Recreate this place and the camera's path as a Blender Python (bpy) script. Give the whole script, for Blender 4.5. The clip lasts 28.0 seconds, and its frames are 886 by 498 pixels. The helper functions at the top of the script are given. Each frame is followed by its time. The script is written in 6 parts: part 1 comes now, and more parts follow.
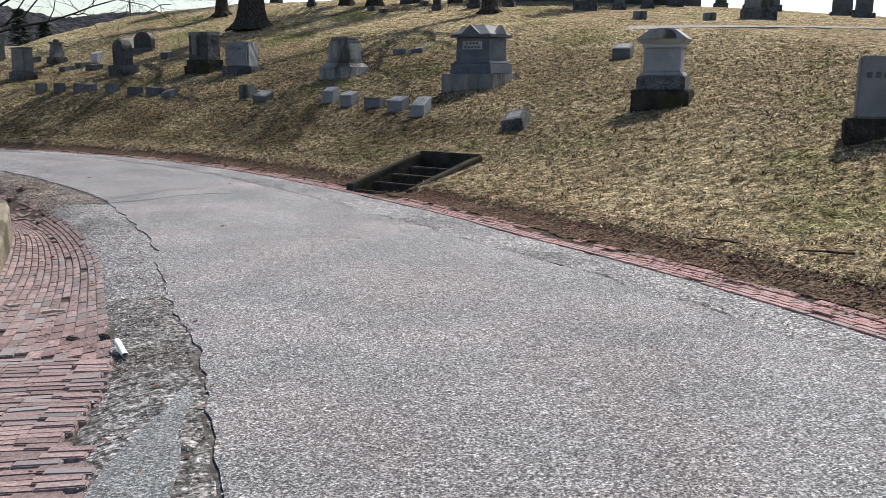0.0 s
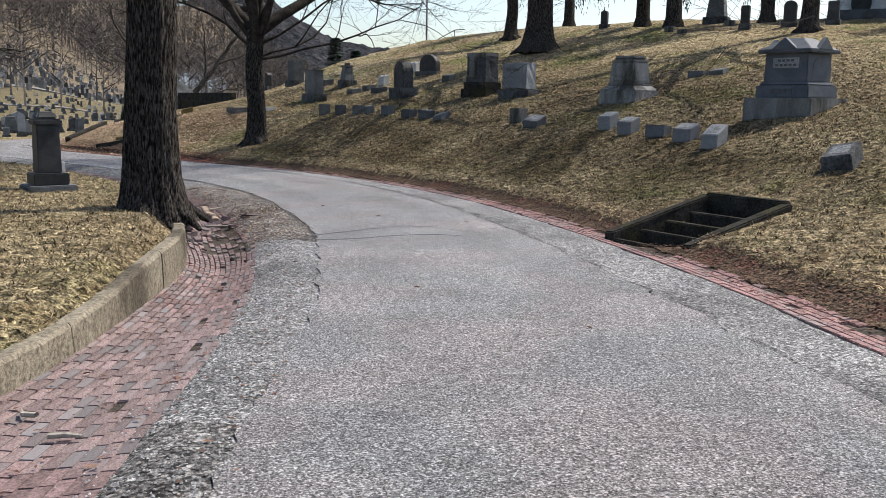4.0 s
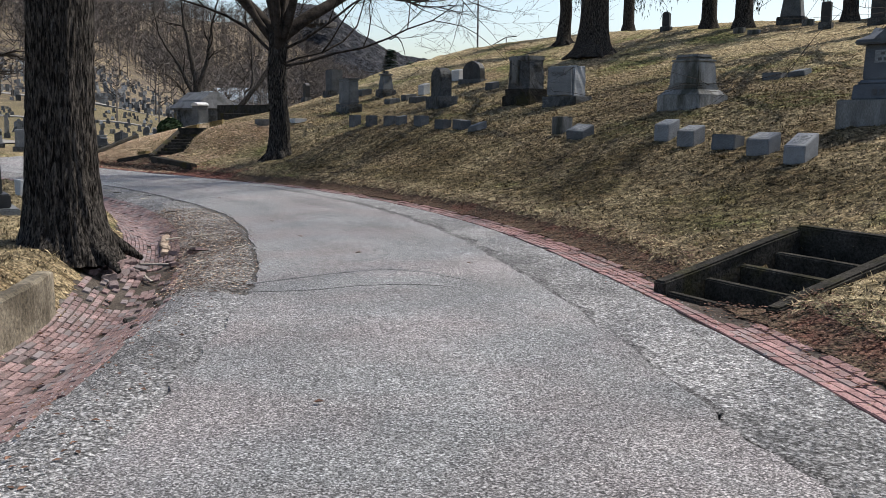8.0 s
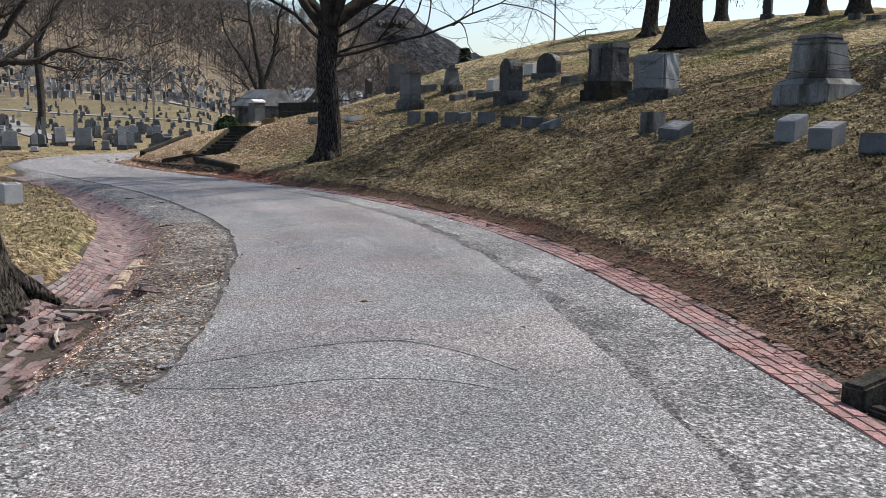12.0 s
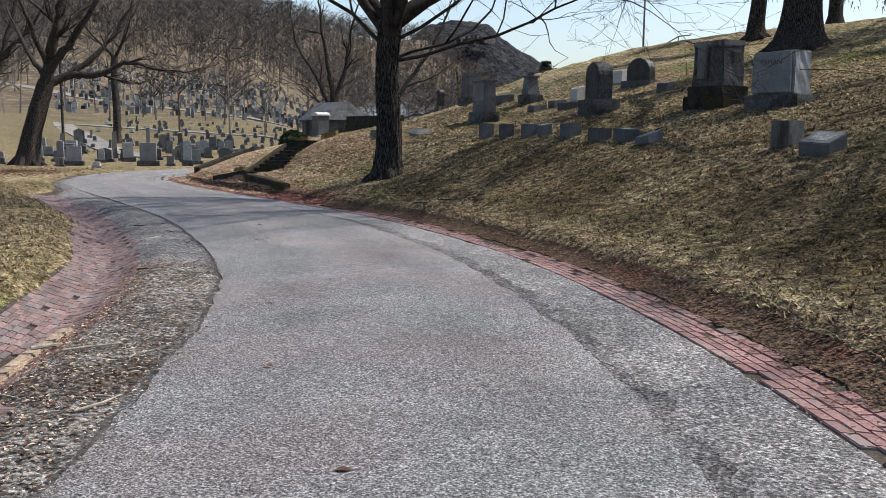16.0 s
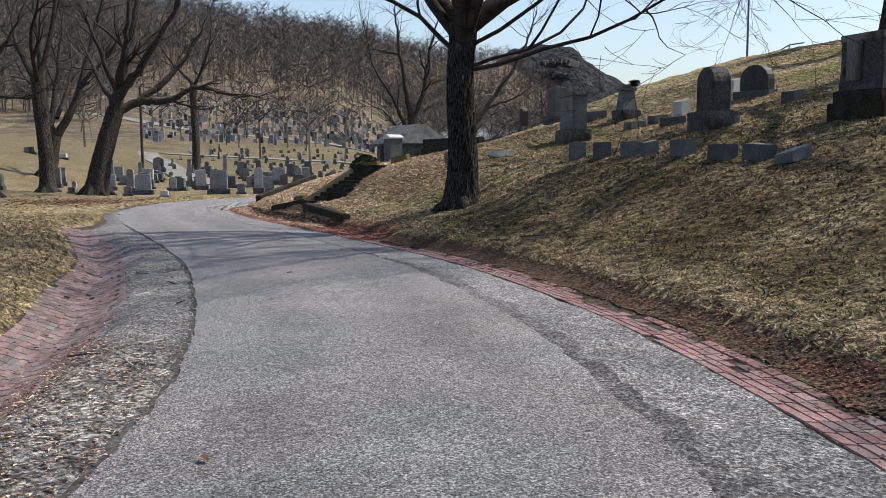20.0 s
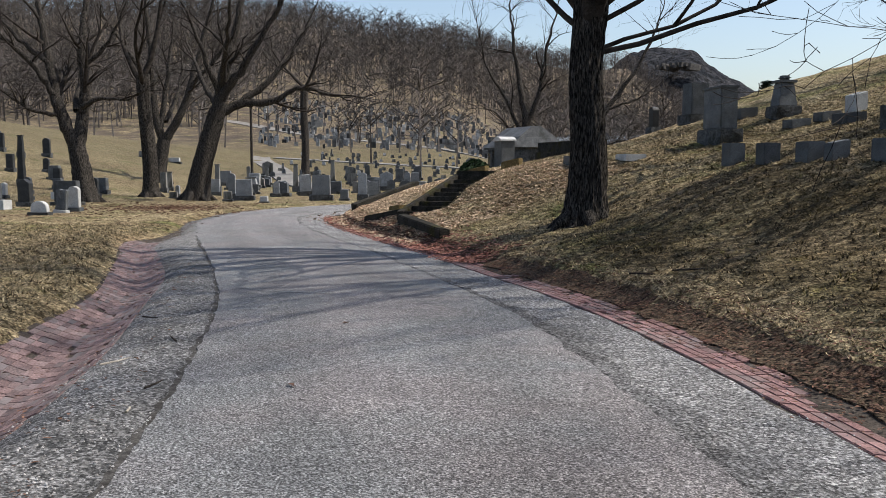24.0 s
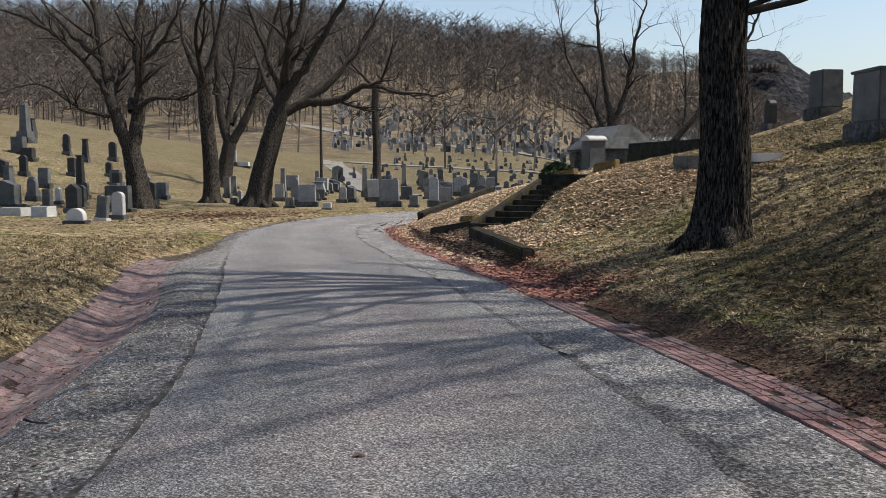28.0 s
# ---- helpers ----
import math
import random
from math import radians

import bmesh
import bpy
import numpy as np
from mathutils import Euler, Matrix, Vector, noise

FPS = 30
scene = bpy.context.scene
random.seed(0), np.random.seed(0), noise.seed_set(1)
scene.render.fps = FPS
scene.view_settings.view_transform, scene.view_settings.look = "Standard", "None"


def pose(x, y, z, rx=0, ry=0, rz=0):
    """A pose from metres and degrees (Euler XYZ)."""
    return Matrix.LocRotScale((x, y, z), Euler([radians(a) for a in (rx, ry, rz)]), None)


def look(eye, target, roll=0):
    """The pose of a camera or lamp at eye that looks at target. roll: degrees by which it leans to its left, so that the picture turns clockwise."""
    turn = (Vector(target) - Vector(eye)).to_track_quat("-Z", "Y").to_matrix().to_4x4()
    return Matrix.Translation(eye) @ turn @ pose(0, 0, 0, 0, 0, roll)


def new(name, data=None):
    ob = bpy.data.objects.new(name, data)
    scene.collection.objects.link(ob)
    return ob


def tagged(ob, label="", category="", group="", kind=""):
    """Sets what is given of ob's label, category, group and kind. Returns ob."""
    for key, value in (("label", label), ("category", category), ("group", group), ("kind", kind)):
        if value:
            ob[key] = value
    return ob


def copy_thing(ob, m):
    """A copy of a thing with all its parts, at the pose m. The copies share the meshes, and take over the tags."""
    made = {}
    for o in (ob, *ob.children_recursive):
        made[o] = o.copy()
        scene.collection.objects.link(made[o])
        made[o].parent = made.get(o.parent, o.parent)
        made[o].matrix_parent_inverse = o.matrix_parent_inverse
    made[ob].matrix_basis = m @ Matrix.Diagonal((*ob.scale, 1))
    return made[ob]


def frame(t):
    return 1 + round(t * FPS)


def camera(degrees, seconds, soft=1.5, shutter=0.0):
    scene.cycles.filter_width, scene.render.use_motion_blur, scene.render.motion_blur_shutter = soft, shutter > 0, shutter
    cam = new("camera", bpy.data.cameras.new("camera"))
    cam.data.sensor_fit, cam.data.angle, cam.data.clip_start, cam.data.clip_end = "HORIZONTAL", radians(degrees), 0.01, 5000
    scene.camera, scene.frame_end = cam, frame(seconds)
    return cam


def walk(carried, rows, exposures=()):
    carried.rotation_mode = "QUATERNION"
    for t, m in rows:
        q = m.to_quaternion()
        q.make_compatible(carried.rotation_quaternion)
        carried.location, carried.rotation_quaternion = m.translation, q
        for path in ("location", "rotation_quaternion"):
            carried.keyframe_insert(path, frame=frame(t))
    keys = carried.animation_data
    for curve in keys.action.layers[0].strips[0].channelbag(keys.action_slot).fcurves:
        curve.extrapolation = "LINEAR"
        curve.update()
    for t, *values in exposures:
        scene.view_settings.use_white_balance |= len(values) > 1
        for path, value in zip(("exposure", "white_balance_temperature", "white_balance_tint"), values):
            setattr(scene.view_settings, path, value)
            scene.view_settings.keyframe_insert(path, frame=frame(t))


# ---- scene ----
cam = camera(52.3, 28.0, soft=0.85)
METRES, EYE, TILT, LEAN, TURN = 25.0, 1.5, -11.0, 0.0, 0.0
ROWS = [
    (0.0, 0.0, 0.0, 0.0, 0.0, 0.0, -0.0),
    (0.5, 0.0039, 0.0162, 0.0026, 2.86, -0.84, -0.69),
    (1.0, 0.0061, 0.029, 0.0041, 5.5, -0.82, -1.78),
    (1.5, 0.0083, 0.0455, 0.0068, 7.64, -1.6, -2.03),
    (2.0, 0.0101, 0.0599, 0.0103, 10.69, -1.53, -2.2),
    (2.5, 0.0073, 0.0765, 0.0125, 10.87, 0.56, -2.79),
    (3.0, 0.0068, 0.0934, 0.0147, 14.02, 1.59, -3.1),
    (3.5, 0.0048, 0.1098, 0.0162, 16.73, 1.09, -3.92),
    (5.5, -0.0037, 0.1782, 0.0269, 19.6, 1.59, -4.3),
    (6.0, -0.0057, 0.1937, 0.0281, 19.98, 1.33, -4.67),
    (6.5, -0.0069, 0.2101, 0.0308, 20.18, 1.4, -4.34),
    (7.0, -0.0073, 0.2265, 0.0336, 21.05, 1.46, -4.83),
    (7.5, -0.0105, 0.2433, 0.0362, 21.44, 1.57, -4.74),
    (8.0, -0.0114, 0.2595, 0.0391, 21.96, 1.67, -4.61),
    (8.5, -0.0167, 0.2754, 0.0414, 22.13, 1.97, -4.75),
    (9.0, -0.0208, 0.292, 0.0438, 22.81, 2.06, -4.77),
    (9.5, -0.026, 0.3094, 0.0458, 23.78, 1.71, -5.28),
    (10.0, -0.0304, 0.3253, 0.0488, 24.37, 1.54, -5.29),
    (10.5, -0.0347, 0.3421, 0.0513, 24.83, 1.39, -5.4),
    (11.0, -0.0422, 0.3571, 0.0543, 25.21, 1.47, -5.38),
    (11.5, -0.0473, 0.3745, 0.0569, 26.29, 1.07, -5.46),
    (12.0, -0.0556, 0.39, 0.0594, 26.71, 1.3, -5.58),
    (12.5, -0.0627, 0.4064, 0.0621, 27.56, 1.28, -5.44),
    (14.5, -0.0921, 0.4707, 0.0721, 29.86, 1.45, -5.99),
    (15.0, -0.1007, 0.487, 0.0751, 30.72, 1.46, -6.28),
    (15.5, -0.111, 0.5025, 0.0776, 31.08, 1.73, -6.29),
    (16.0, -0.1181, 0.5178, 0.0802, 31.69, 1.78, -6.4),
    (16.5, -0.1272, 0.5326, 0.0823, 32.0, 1.94, -6.57),
    (17.0, -0.1351, 0.5485, 0.0849, 32.59, 2.07, -6.54),
    (17.5, -0.1443, 0.5645, 0.087, 33.36, 1.92, -6.8),
    (18.0, -0.1548, 0.5798, 0.0898, 33.72, 2.09, -6.67),
    (18.5, -0.1629, 0.5939, 0.0926, 34.52, 2.2, -6.79),
    (19.0, -0.1744, 0.6092, 0.095, 35.32, 2.09, -6.62),
    (19.5, -0.1826, 0.6243, 0.0978, 36.35, 2.26, -6.49),
    (20.0, -0.1945, 0.6384, 0.1001, 37.07, 2.73, -6.43),
    (20.5, -0.2048, 0.6541, 0.1023, 37.9, 2.58, -6.63),
    (21.0, -0.2159, 0.6677, 0.1041, 38.64, 2.3, -7.03),
    (21.5, -0.2271, 0.6821, 0.1068, 39.75, 2.15, -7.08),
    (23.5, -0.2763, 0.7375, 0.1177, 43.34, 2.42, -7.68),
    (24.0, -0.2891, 0.7527, 0.1203, 44.22, 2.21, -7.65),
    (24.5, -0.303, 0.7656, 0.1227, 44.58, 2.15, -7.8),
    (25.0, -0.3168, 0.7808, 0.1253, 45.55, 2.05, -7.59),
    (25.5, -0.3306, 0.7935, 0.1274, 46.29, 1.95, -7.51),
    (26.0, -0.3424, 0.8058, 0.1294, 47.29, 1.66, -7.67),
    (26.5, -0.3572, 0.8186, 0.131, 47.95, 1.77, -7.79),
    (27.0, -0.3723, 0.8321, 0.1337, 48.36, 1.85, -7.61),
    (27.5, -0.3863, 0.8452, 0.1357, 48.83, 1.72, -8.14),
    (28.0, -0.4028, 0.8589, 0.138, 49.01, 1.85, -8.2),
]
walk(cam, [(t, pose(0, 0, EYE, TILT, LEAN, TURN) @ pose(METRES * x, METRES * y, METRES * z, 90 + pitch, roll, yaw)) for t, x, y, z, yaw, pitch, roll in ROWS],
     exposures=[(0.0, 0.52, 6500, 10), (1.0, 0.7, 6500, 10), (2.0, 0.5, 6500, 10), (3.0, 0.46, 6500, 10), (6.0, 0.48, 6500, 10), (8.0, 0.36, 6500, 10), (9.0, 0.42, 6500, 10), (11.0, 0.4, 6500, 10), (12.0, 0.46, 6500, 10), (15.0, 0.36, 6500, 10), (17.0, 0.4, 6500, 10), (19.0, 0.4, 6500, 10), (21.0, 0.28, 6500, 10), (25.0, 0.24, 6600, 10), (28.0, 0.24, 6800, 10)])

# ---- world, sun, exposure ----
SUN = Vector((0.46, 0.52, 1.0)).normalized()      # towards the sun
world = bpy.data.worlds.new("world")
scene.world = world
world.use_nodes = True
wn = world.node_tree
sky = wn.nodes.new("ShaderNodeTexSky")
sky.sky_type, sky.sun_disc = "NISHITA", False
sky.sun_elevation, sky.sun_rotation = math.asin(SUN.z), math.atan2(SUN.x, SUN.y)
sky.dust_density, sky.air_density, sky.ozone_density = 2.0, 1.0, 1.2
wn.links.new(sky.outputs[0], wn.nodes["Background"].inputs[0])
wn.nodes["Background"].inputs[1].default_value = 0.15
sun = new("sun", bpy.data.lights.new("sun", "SUN"))
sun.data.energy, sun.data.angle, sun.data.color = 5.0, radians(0.6), (1.0, 0.945, 0.86)
sun.matrix_world = look(SUN * 60, (0, 0, 0))


# ---- materials ----
def material(name, c1, c2, scale=6.0, rough=0.85, bump=0.3, fine=60.0, c3=None, spot=0.5, bump_scale=None, rand=0.0, grey=None, island=False, metal=0.0, depth=0.01, stretch=None, contrast=1.0, crisp=0.2, edge=0.15, stones=None):
    """Two colours mixed by broad noise, a third in stains, fine grain in tone and relief."""
    m = bpy.data.materials.new(name)
    m.use_nodes = True
    t = m.node_tree
    n, l = t.nodes, t.links
    bsdf = n["Principled BSDF"]
    bsdf.inputs["Roughness"].default_value, bsdf.inputs["Metallic"].default_value = rough, metal
    bsdf.inputs["Specular IOR Level"].default_value = 0.05 if rough >= 0.95 else 0.25
    co = n.new("ShaderNodeTexCoord").outputs["Object"]
    if stretch:
        mp = n.new("ShaderNodeMapping")
        mp.inputs["Scale"].default_value = stretch
        l.new(co, mp.inputs[0])
        co = mp.outputs[0]

    def tex(s, detail=4.0, r=0.6):
        x = n.new("ShaderNodeTexNoise")
        x.inputs["Scale"].default_value, x.inputs["Detail"].default_value, x.inputs["Roughness"].default_value = s, detail, r
        l.new(co, x.inputs["Vector"])
        return x.outputs["Fac"]

    def ramp(v, a, b):
        x = n.new("ShaderNodeMapRange")
        x.inputs[1].default_value, x.inputs[2].default_value = a, b
        l.new(v, x.inputs[0])
        return x.outputs[0]

    def mix(f, a, b, mode="MIX"):
        x = n.new("ShaderNodeMix")
        x.data_type, x.blend_type = "RGBA", mode
        for sock, v in ((x.inputs[0], f), (x.inputs[6], a), (x.inputs[7], b)):
            if isinstance(v, (int, float)):
                sock.default_value = v
            elif isinstance(v, tuple):
                sock.default_value = (*v, 1)
            else:
                l.new(v, sock)
        return x.outputs[2]
    col = mix(ramp(tex(scale), 0.5 - edge, 0.5 + edge), c1, c2)
    if c3:
        col = mix(ramp(tex(scale * 0.31, 5), spot, spot + 0.12), col, c3)
    grain = tex(fine, 3, 0.75)
    gv = n.new("ShaderNodeMapRange")
    gv.inputs[1].default_value, gv.inputs[2].default_value, gv.inputs[3].default_value, gv.inputs[4].default_value = 0.5 - crisp, 0.5 + crisp, 1 - 0.45 * contrast, 1 + 0.4 * contrast
    l.new(grain, gv.inputs[0])
    col = mix(1.0, col, gv.outputs[0], "MULTIPLY")
    if stones:
        vo = n.new("ShaderNodeTexVoronoi")
        vo.inputs["Scale"].default_value = stones[0]
        l.new(co, vo.inputs["Vector"])
        sv = n.new("ShaderNodeSeparateColor")
        l.new(vo.outputs["Color"], sv.inputs[0])
        pv = n.new("ShaderNodeMath")
        pv.operation = "POWER"
        pv.inputs[1].default_value = 1.6
        l.new(sv.outputs[0], pv.inputs[0])
        sm = n.new("ShaderNodeMapRange")
        sm.inputs[3].default_value, sm.inputs[4].default_value = stones[1], stones[2]
        l.new(pv.outputs[0], sm.inputs[0])
        col = mix(1.0, col, sm.outputs[0], "MULTIPLY")
    if rand:
        if island:
            r = n.new("ShaderNodeNewGeometry").outputs["Random Per Island"]
        else:
            r = n.new("ShaderNodeObjectInfo").outputs["Random"]
        if grey:
            sel = n.new("ShaderNodeMath")
            sel.operation = "MULTIPLY"
            sel.inputs[1].default_value = 7.31
            l.new(r, sel.inputs[0])
            fr = n.new("ShaderNodeMath")
            fr.operation = "FRACT"
            l.new(sel.outputs[0], fr.inputs[0])
            col = mix(ramp(fr.outputs[0], 0.6, 1.1), col, grey)
        h = n.new("ShaderNodeHueSaturation")
        rv = n.new("ShaderNodeMapRange")
        rv.inputs[3].default_value, rv.inputs[4].default_value = 1 - rand, 1 + rand
        l.new(r, rv.inputs[0])
        l.new(rv.outputs[0], h.inputs["Value"])
        l.new(col, h.inputs["Color"])
        col = h.outputs[0]
    l.new(col, bsdf.inputs["Base Color"])
    if bump:
        b = n.new("ShaderNodeBump")
        b.inputs["Strength"].default_value, b.inputs["Distance"].default_value = bump, depth
        l.new(tex(bump_scale or fine * 0.6, 5, 0.7), b.inputs["Height"])
        l.new(b.outputs[0], bsdf.inputs["Normal"])
    return m


ASPHALT = material("worn_asphalt", (0.168, 0.165, 0.163), (0.212, 0.209, 0.206), 0.7, 0.9, 1.0, 80, c3=(0.187, 0.181, 0.18), spot=0.52, depth=0.02, contrast=1.5, crisp=0.1, stones=(105, 0.42, 1.95))
SHOULDER = material("coarse_old_asphalt", (0.155, 0.153, 0.151), (0.222, 0.219, 0.216), 1.1, 0.9, 1.0, 48, c3=(0.105, 0.104, 0.103), spot=0.52, depth=0.03, contrast=1.3, crisp=0.1, stones=(62, 0.4, 2.0))
GRAVELVERGE = material("grey_gravel_verge", (0.105, 0.103, 0.101), (0.185, 0.182, 0.179), 1.3, 0.92, 1.0, 44, c3=(0.075, 0.073, 0.071), spot=0.52, depth=0.03, contrast=1.4, crisp=0.1, stones=(58, 0.4, 2.0))
DIRT = material("gravel_dirt", (0.11, 0.103, 0.098), (0.18, 0.177, 0.174), 1.6, 0.95, 1.0, 40, c3=(0.078, 0.068, 0.06), spot=0.5, depth=0.03, contrast=1.3, crisp=0.11, stones=(50, 0.35, 2.0))
SOIL = material("dark_leafy_soil", (0.06, 0.045, 0.032), (0.12, 0.088, 0.06), 5, 0.95, 1.0, 30, c3=(0.12, 0.06, 0.045), spot=0.55, depth=0.05, contrast=1.8, crisp=0.12)

BLADE = material("straw_blades", (0.335, 0.275, 0.168), (0.165, 0.126, 0.072), 5.0, 0.9, 0, 7, c3=(0.13, 0.11, 0.052), spot=0.57, rand=0.5, island=True, contrast=1.6, crisp=0.1)
# olive turf blades, their colour darkened further in place of tree shade
OLIVESHADEBLADE = material("olive_blades_with_shade", (0.1, 0.078, 0.038), (0.046, 0.035, 0.017), 5.0, 0.9, 0, 7, c3=(0.14, 0.115, 0.04), spot=0.57, rand=0.55, island=True, contrast=1.7, crisp=0.1)
LEAFLITTER = material("fallen_leaves", (0.085, 0.045, 0.032), (0.15, 0.085, 0.056), 3, 0.9, 0, 30, rand=0.55, island=True)
BRICK = material("mauve_brick", (0.145, 0.103, 0.098), (0.205, 0.152, 0.146), 5, 0.9, 0.5, 50, c3=(0.185, 0.157, 0.15), spot=0.53, rand=0.28, grey=(0.13, 0.127, 0.13), depth=0.006, contrast=1.35)
BRICKS = material("mauve_brick_joined", (0.14, 0.093, 0.089), (0.198, 0.137, 0.131), 5, 0.9, 0.5, 50, c3=(0.175, 0.142, 0.136), spot=0.54, rand=0.3, grey=(0.125, 0.118, 0.12), depth=0.006, contrast=1.4, island=True)
REDBRICK = material("red_brick", (0.19, 0.108, 0.102), (0.265, 0.162, 0.152), 5, 0.9, 0.5, 50, c3=(0.225, 0.17, 0.16), spot=0.53, rand=0.22, grey=(0.16, 0.135, 0.13), depth=0.006, contrast=1.3)
REDBRICKS = material("red_brick_joined", (0.18, 0.1, 0.094), (0.25, 0.15, 0.14), 5, 0.9, 0.5, 50, c3=(0.21, 0.155, 0.145), spot=0.54, rand=0.24, grey=(0.15, 0.125, 0.12), depth=0.006, contrast=1.3, island=True)
DARKGRIT = material("dark_coarse_grit", (0.085, 0.083, 0.082), (0.15, 0.148, 0.147), 3, 0.95, 1.0, 45, c3=(0.16, 0.158, 0.157), spot=0.5, depth=0.03, contrast=1.3, crisp=0.1, stones=(70, 0.4, 1.9))
BED = material("dark_joint_soil", (0.045, 0.038, 0.032), (0.08, 0.068, 0.058), 4, 0.95, 0.8, 40, c3=(0.12, 0.11, 0.1), spot=0.6, depth=0.02, contrast=1.4)
CONCRETE = material("weathered_concrete", (0.15, 0.127, 0.092), (0.21, 0.182, 0.136), 3, 0.9, 0.8, 30, c3=(0.07, 0.058, 0.04), spot=0.52, depth=0.02, contrast=1.5)
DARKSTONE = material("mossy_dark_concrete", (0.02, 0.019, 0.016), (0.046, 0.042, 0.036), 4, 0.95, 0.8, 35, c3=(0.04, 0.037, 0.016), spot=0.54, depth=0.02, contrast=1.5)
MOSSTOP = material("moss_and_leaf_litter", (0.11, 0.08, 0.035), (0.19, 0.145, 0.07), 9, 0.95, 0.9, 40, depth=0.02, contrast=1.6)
GRANITE = material("grey_granite", (0.062, 0.067, 0.07), (0.108, 0.114, 0.118), 2.5, 0.62, 0.3, 90, c3=(0.038, 0.04, 0.036), spot=0.54, rand=0.32, depth=0.004, contrast=1.2, crisp=0.15)
PALE = material("pale_marble", (0.36, 0.36, 0.35), (0.46, 0.46, 0.45), 4, 0.6, 0.2, 60, c3=(0.26, 0.26, 0.24), spot=0.57, rand=0.15, depth=0.004)
ROCKFACE = material("rock_faced_granite", (0.05, 0.052, 0.053), (0.105, 0.107, 0.106), 7, 0.85, 1.0, 26, c3=(0.03, 0.03, 0.026), spot=0.52, rand=0.2, depth=0.03, contrast=1.4)
STAINED = material("streaked_granite", (0.125, 0.124, 0.112), (0.21, 0.207, 0.197), 3, 0.7, 0.3, 60, c3=(0.04, 0.04, 0.03), spot=0.5, rand=0.15, depth=0.005, stretch=(1.6, 1.6, 0.35), contrast=1.2)
BLACKSTONE = material("dark_granite", (0.02, 0.021, 0.022), (0.04, 0.041, 0.042), 4, 0.5, 0.2, 90, rand=0.3, depth=0.004)
ENGRAVE = material("engraved_letters", (0.07, 0.07, 0.07), (0.09, 0.09, 0.09), 9, 0.8, 0, 60)
PANEL = material("inscribed_granite_panel", (0.07, 0.075, 0.08), (0.19, 0.196, 0.2), 26, 0.6, 0.3, 70, contrast=1.3, edge=0.04)
LIGHTGRANITE = material("light_granite", (0.17, 0.177, 0.18), (0.25, 0.257, 0.26), 2.5, 0.62, 0.3, 90, c3=(0.1, 0.103, 0.098), spot=0.57, rand=0.35, depth=0.004, contrast=1.2, crisp=0.15)
BLUEGRANITE = material("blue_grey_granite", (0.06, 0.067, 0.077), (0.095, 0.104, 0.116), 2.5, 0.6, 0.3, 110, c3=(0.05, 0.055, 0.055), spot=0.56, depth=0.004, contrast=1.0, crisp=0.15)
LITTERED = material("gritty_dirt_with_straw", (0.11, 0.103, 0.095), (0.19, 0.183, 0.173), 2.2, 0.95, 1.0, 22, c3=(0.075, 0.063, 0.053), spot=0.51, depth=0.04, contrast=1.5, crisp=0.1, stones=(48, 0.4, 1.9))
PALETEXT = material("pale_lettering", (0.42, 0.43, 0.43), (0.5, 0.5, 0.5), 9, 0.7, 0, 60)
BARK = material("furrowed_bark", (0.01, 0.009, 0.0085), (0.095, 0.084, 0.073), 42, 0.95, 1.0, 70, c3=(0.034, 0.03, 0.026), spot=0.54, bump_scale=34, depth=0.07, stretch=(1.0, 1.0, 0.17), contrast=1.3, crisp=0.14, edge=0.08)
TWIG = material("bare_branches", (0.02, 0.017, 0.015), (0.055, 0.047, 0.041), 5, 0.95, 0.5, 30, depth=0.02)
WOODS = material("bare_woodland", (0.06, 0.053, 0.049), (0.125, 0.111, 0.102), 0.05, 0.95, 0, 2, rand=0.45, island=True)
NEEDLE = material("evergreen_needles", (0.012, 0.03, 0.018), (0.025, 0.05, 0.028), 2, 0.8, 0, 20, rand=0.3, island=True)
BOX = material("evergreen_hedge", (0.012, 0.028, 0.01), (0.026, 0.045, 0.016), 4, 0.9, 0, 20, rand=0.35, island=True)
SLATE = material("slate_roof", (0.06, 0.063, 0.066), (0.12, 0.124, 0.128), 3, 0.7, 0.5, 30, c3=(0.04, 0.04, 0.038), spot=0.55, depth=0.01)
MOUNTAIN = material("wooded_mountain", (0.014, 0.016, 0.02), (0.05, 0.05, 0.054), 0.09, 0.95, 1.0, 0.3, c3=(0.02, 0.021, 0.026), spot=0.5, depth=5.0, contrast=1.6, crisp=0.12)
CLIFF = material("cliff_rock", (0.055, 0.052, 0.05), (0.1, 0.095, 0.09), 0.05, 0.95, 0, 0.4)
METAL = material("painted_pole_metal", (0.09, 0.09, 0.09), (0.12, 0.12, 0.12), 3, 0.5, 0.1, 40, metal=0.6)
WHITEPAINT = material("white_painted_wall", (0.36, 0.36, 0.355), (0.42, 0.42, 0.415), 0.5, 0.7, 0, 4)
ROOFBLUE = material("grey_blue_roof", (0.16, 0.19, 0.22), (0.2, 0.23, 0.26), 0.5, 0.7, 0, 4)
WINDOWDARK = material("dark_window_glass", (0.02, 0.022, 0.025), (0.03, 0.032, 0.035), 1, 0.15, 0, 4)
TYRE = material("faint_tyre_marks", (0.115, 0.115, 0.116), (0.155, 0.154, 0.155), 3, 0.9, 0.3, 70, depth=0.02, contrast=1.3, crisp=0.1, stones=(105, 0.45, 1.95))
PVC = material("white_plastic", (0.7, 0.7, 0.68), (0.78, 0.78, 0.76), 5, 0.5, 0, 40)
TARLINE = material("dark_tar_crack", (0.04, 0.037, 0.034), (0.1, 0.095, 0.09), 12, 0.95, 0.8, 40, depth=0.02)


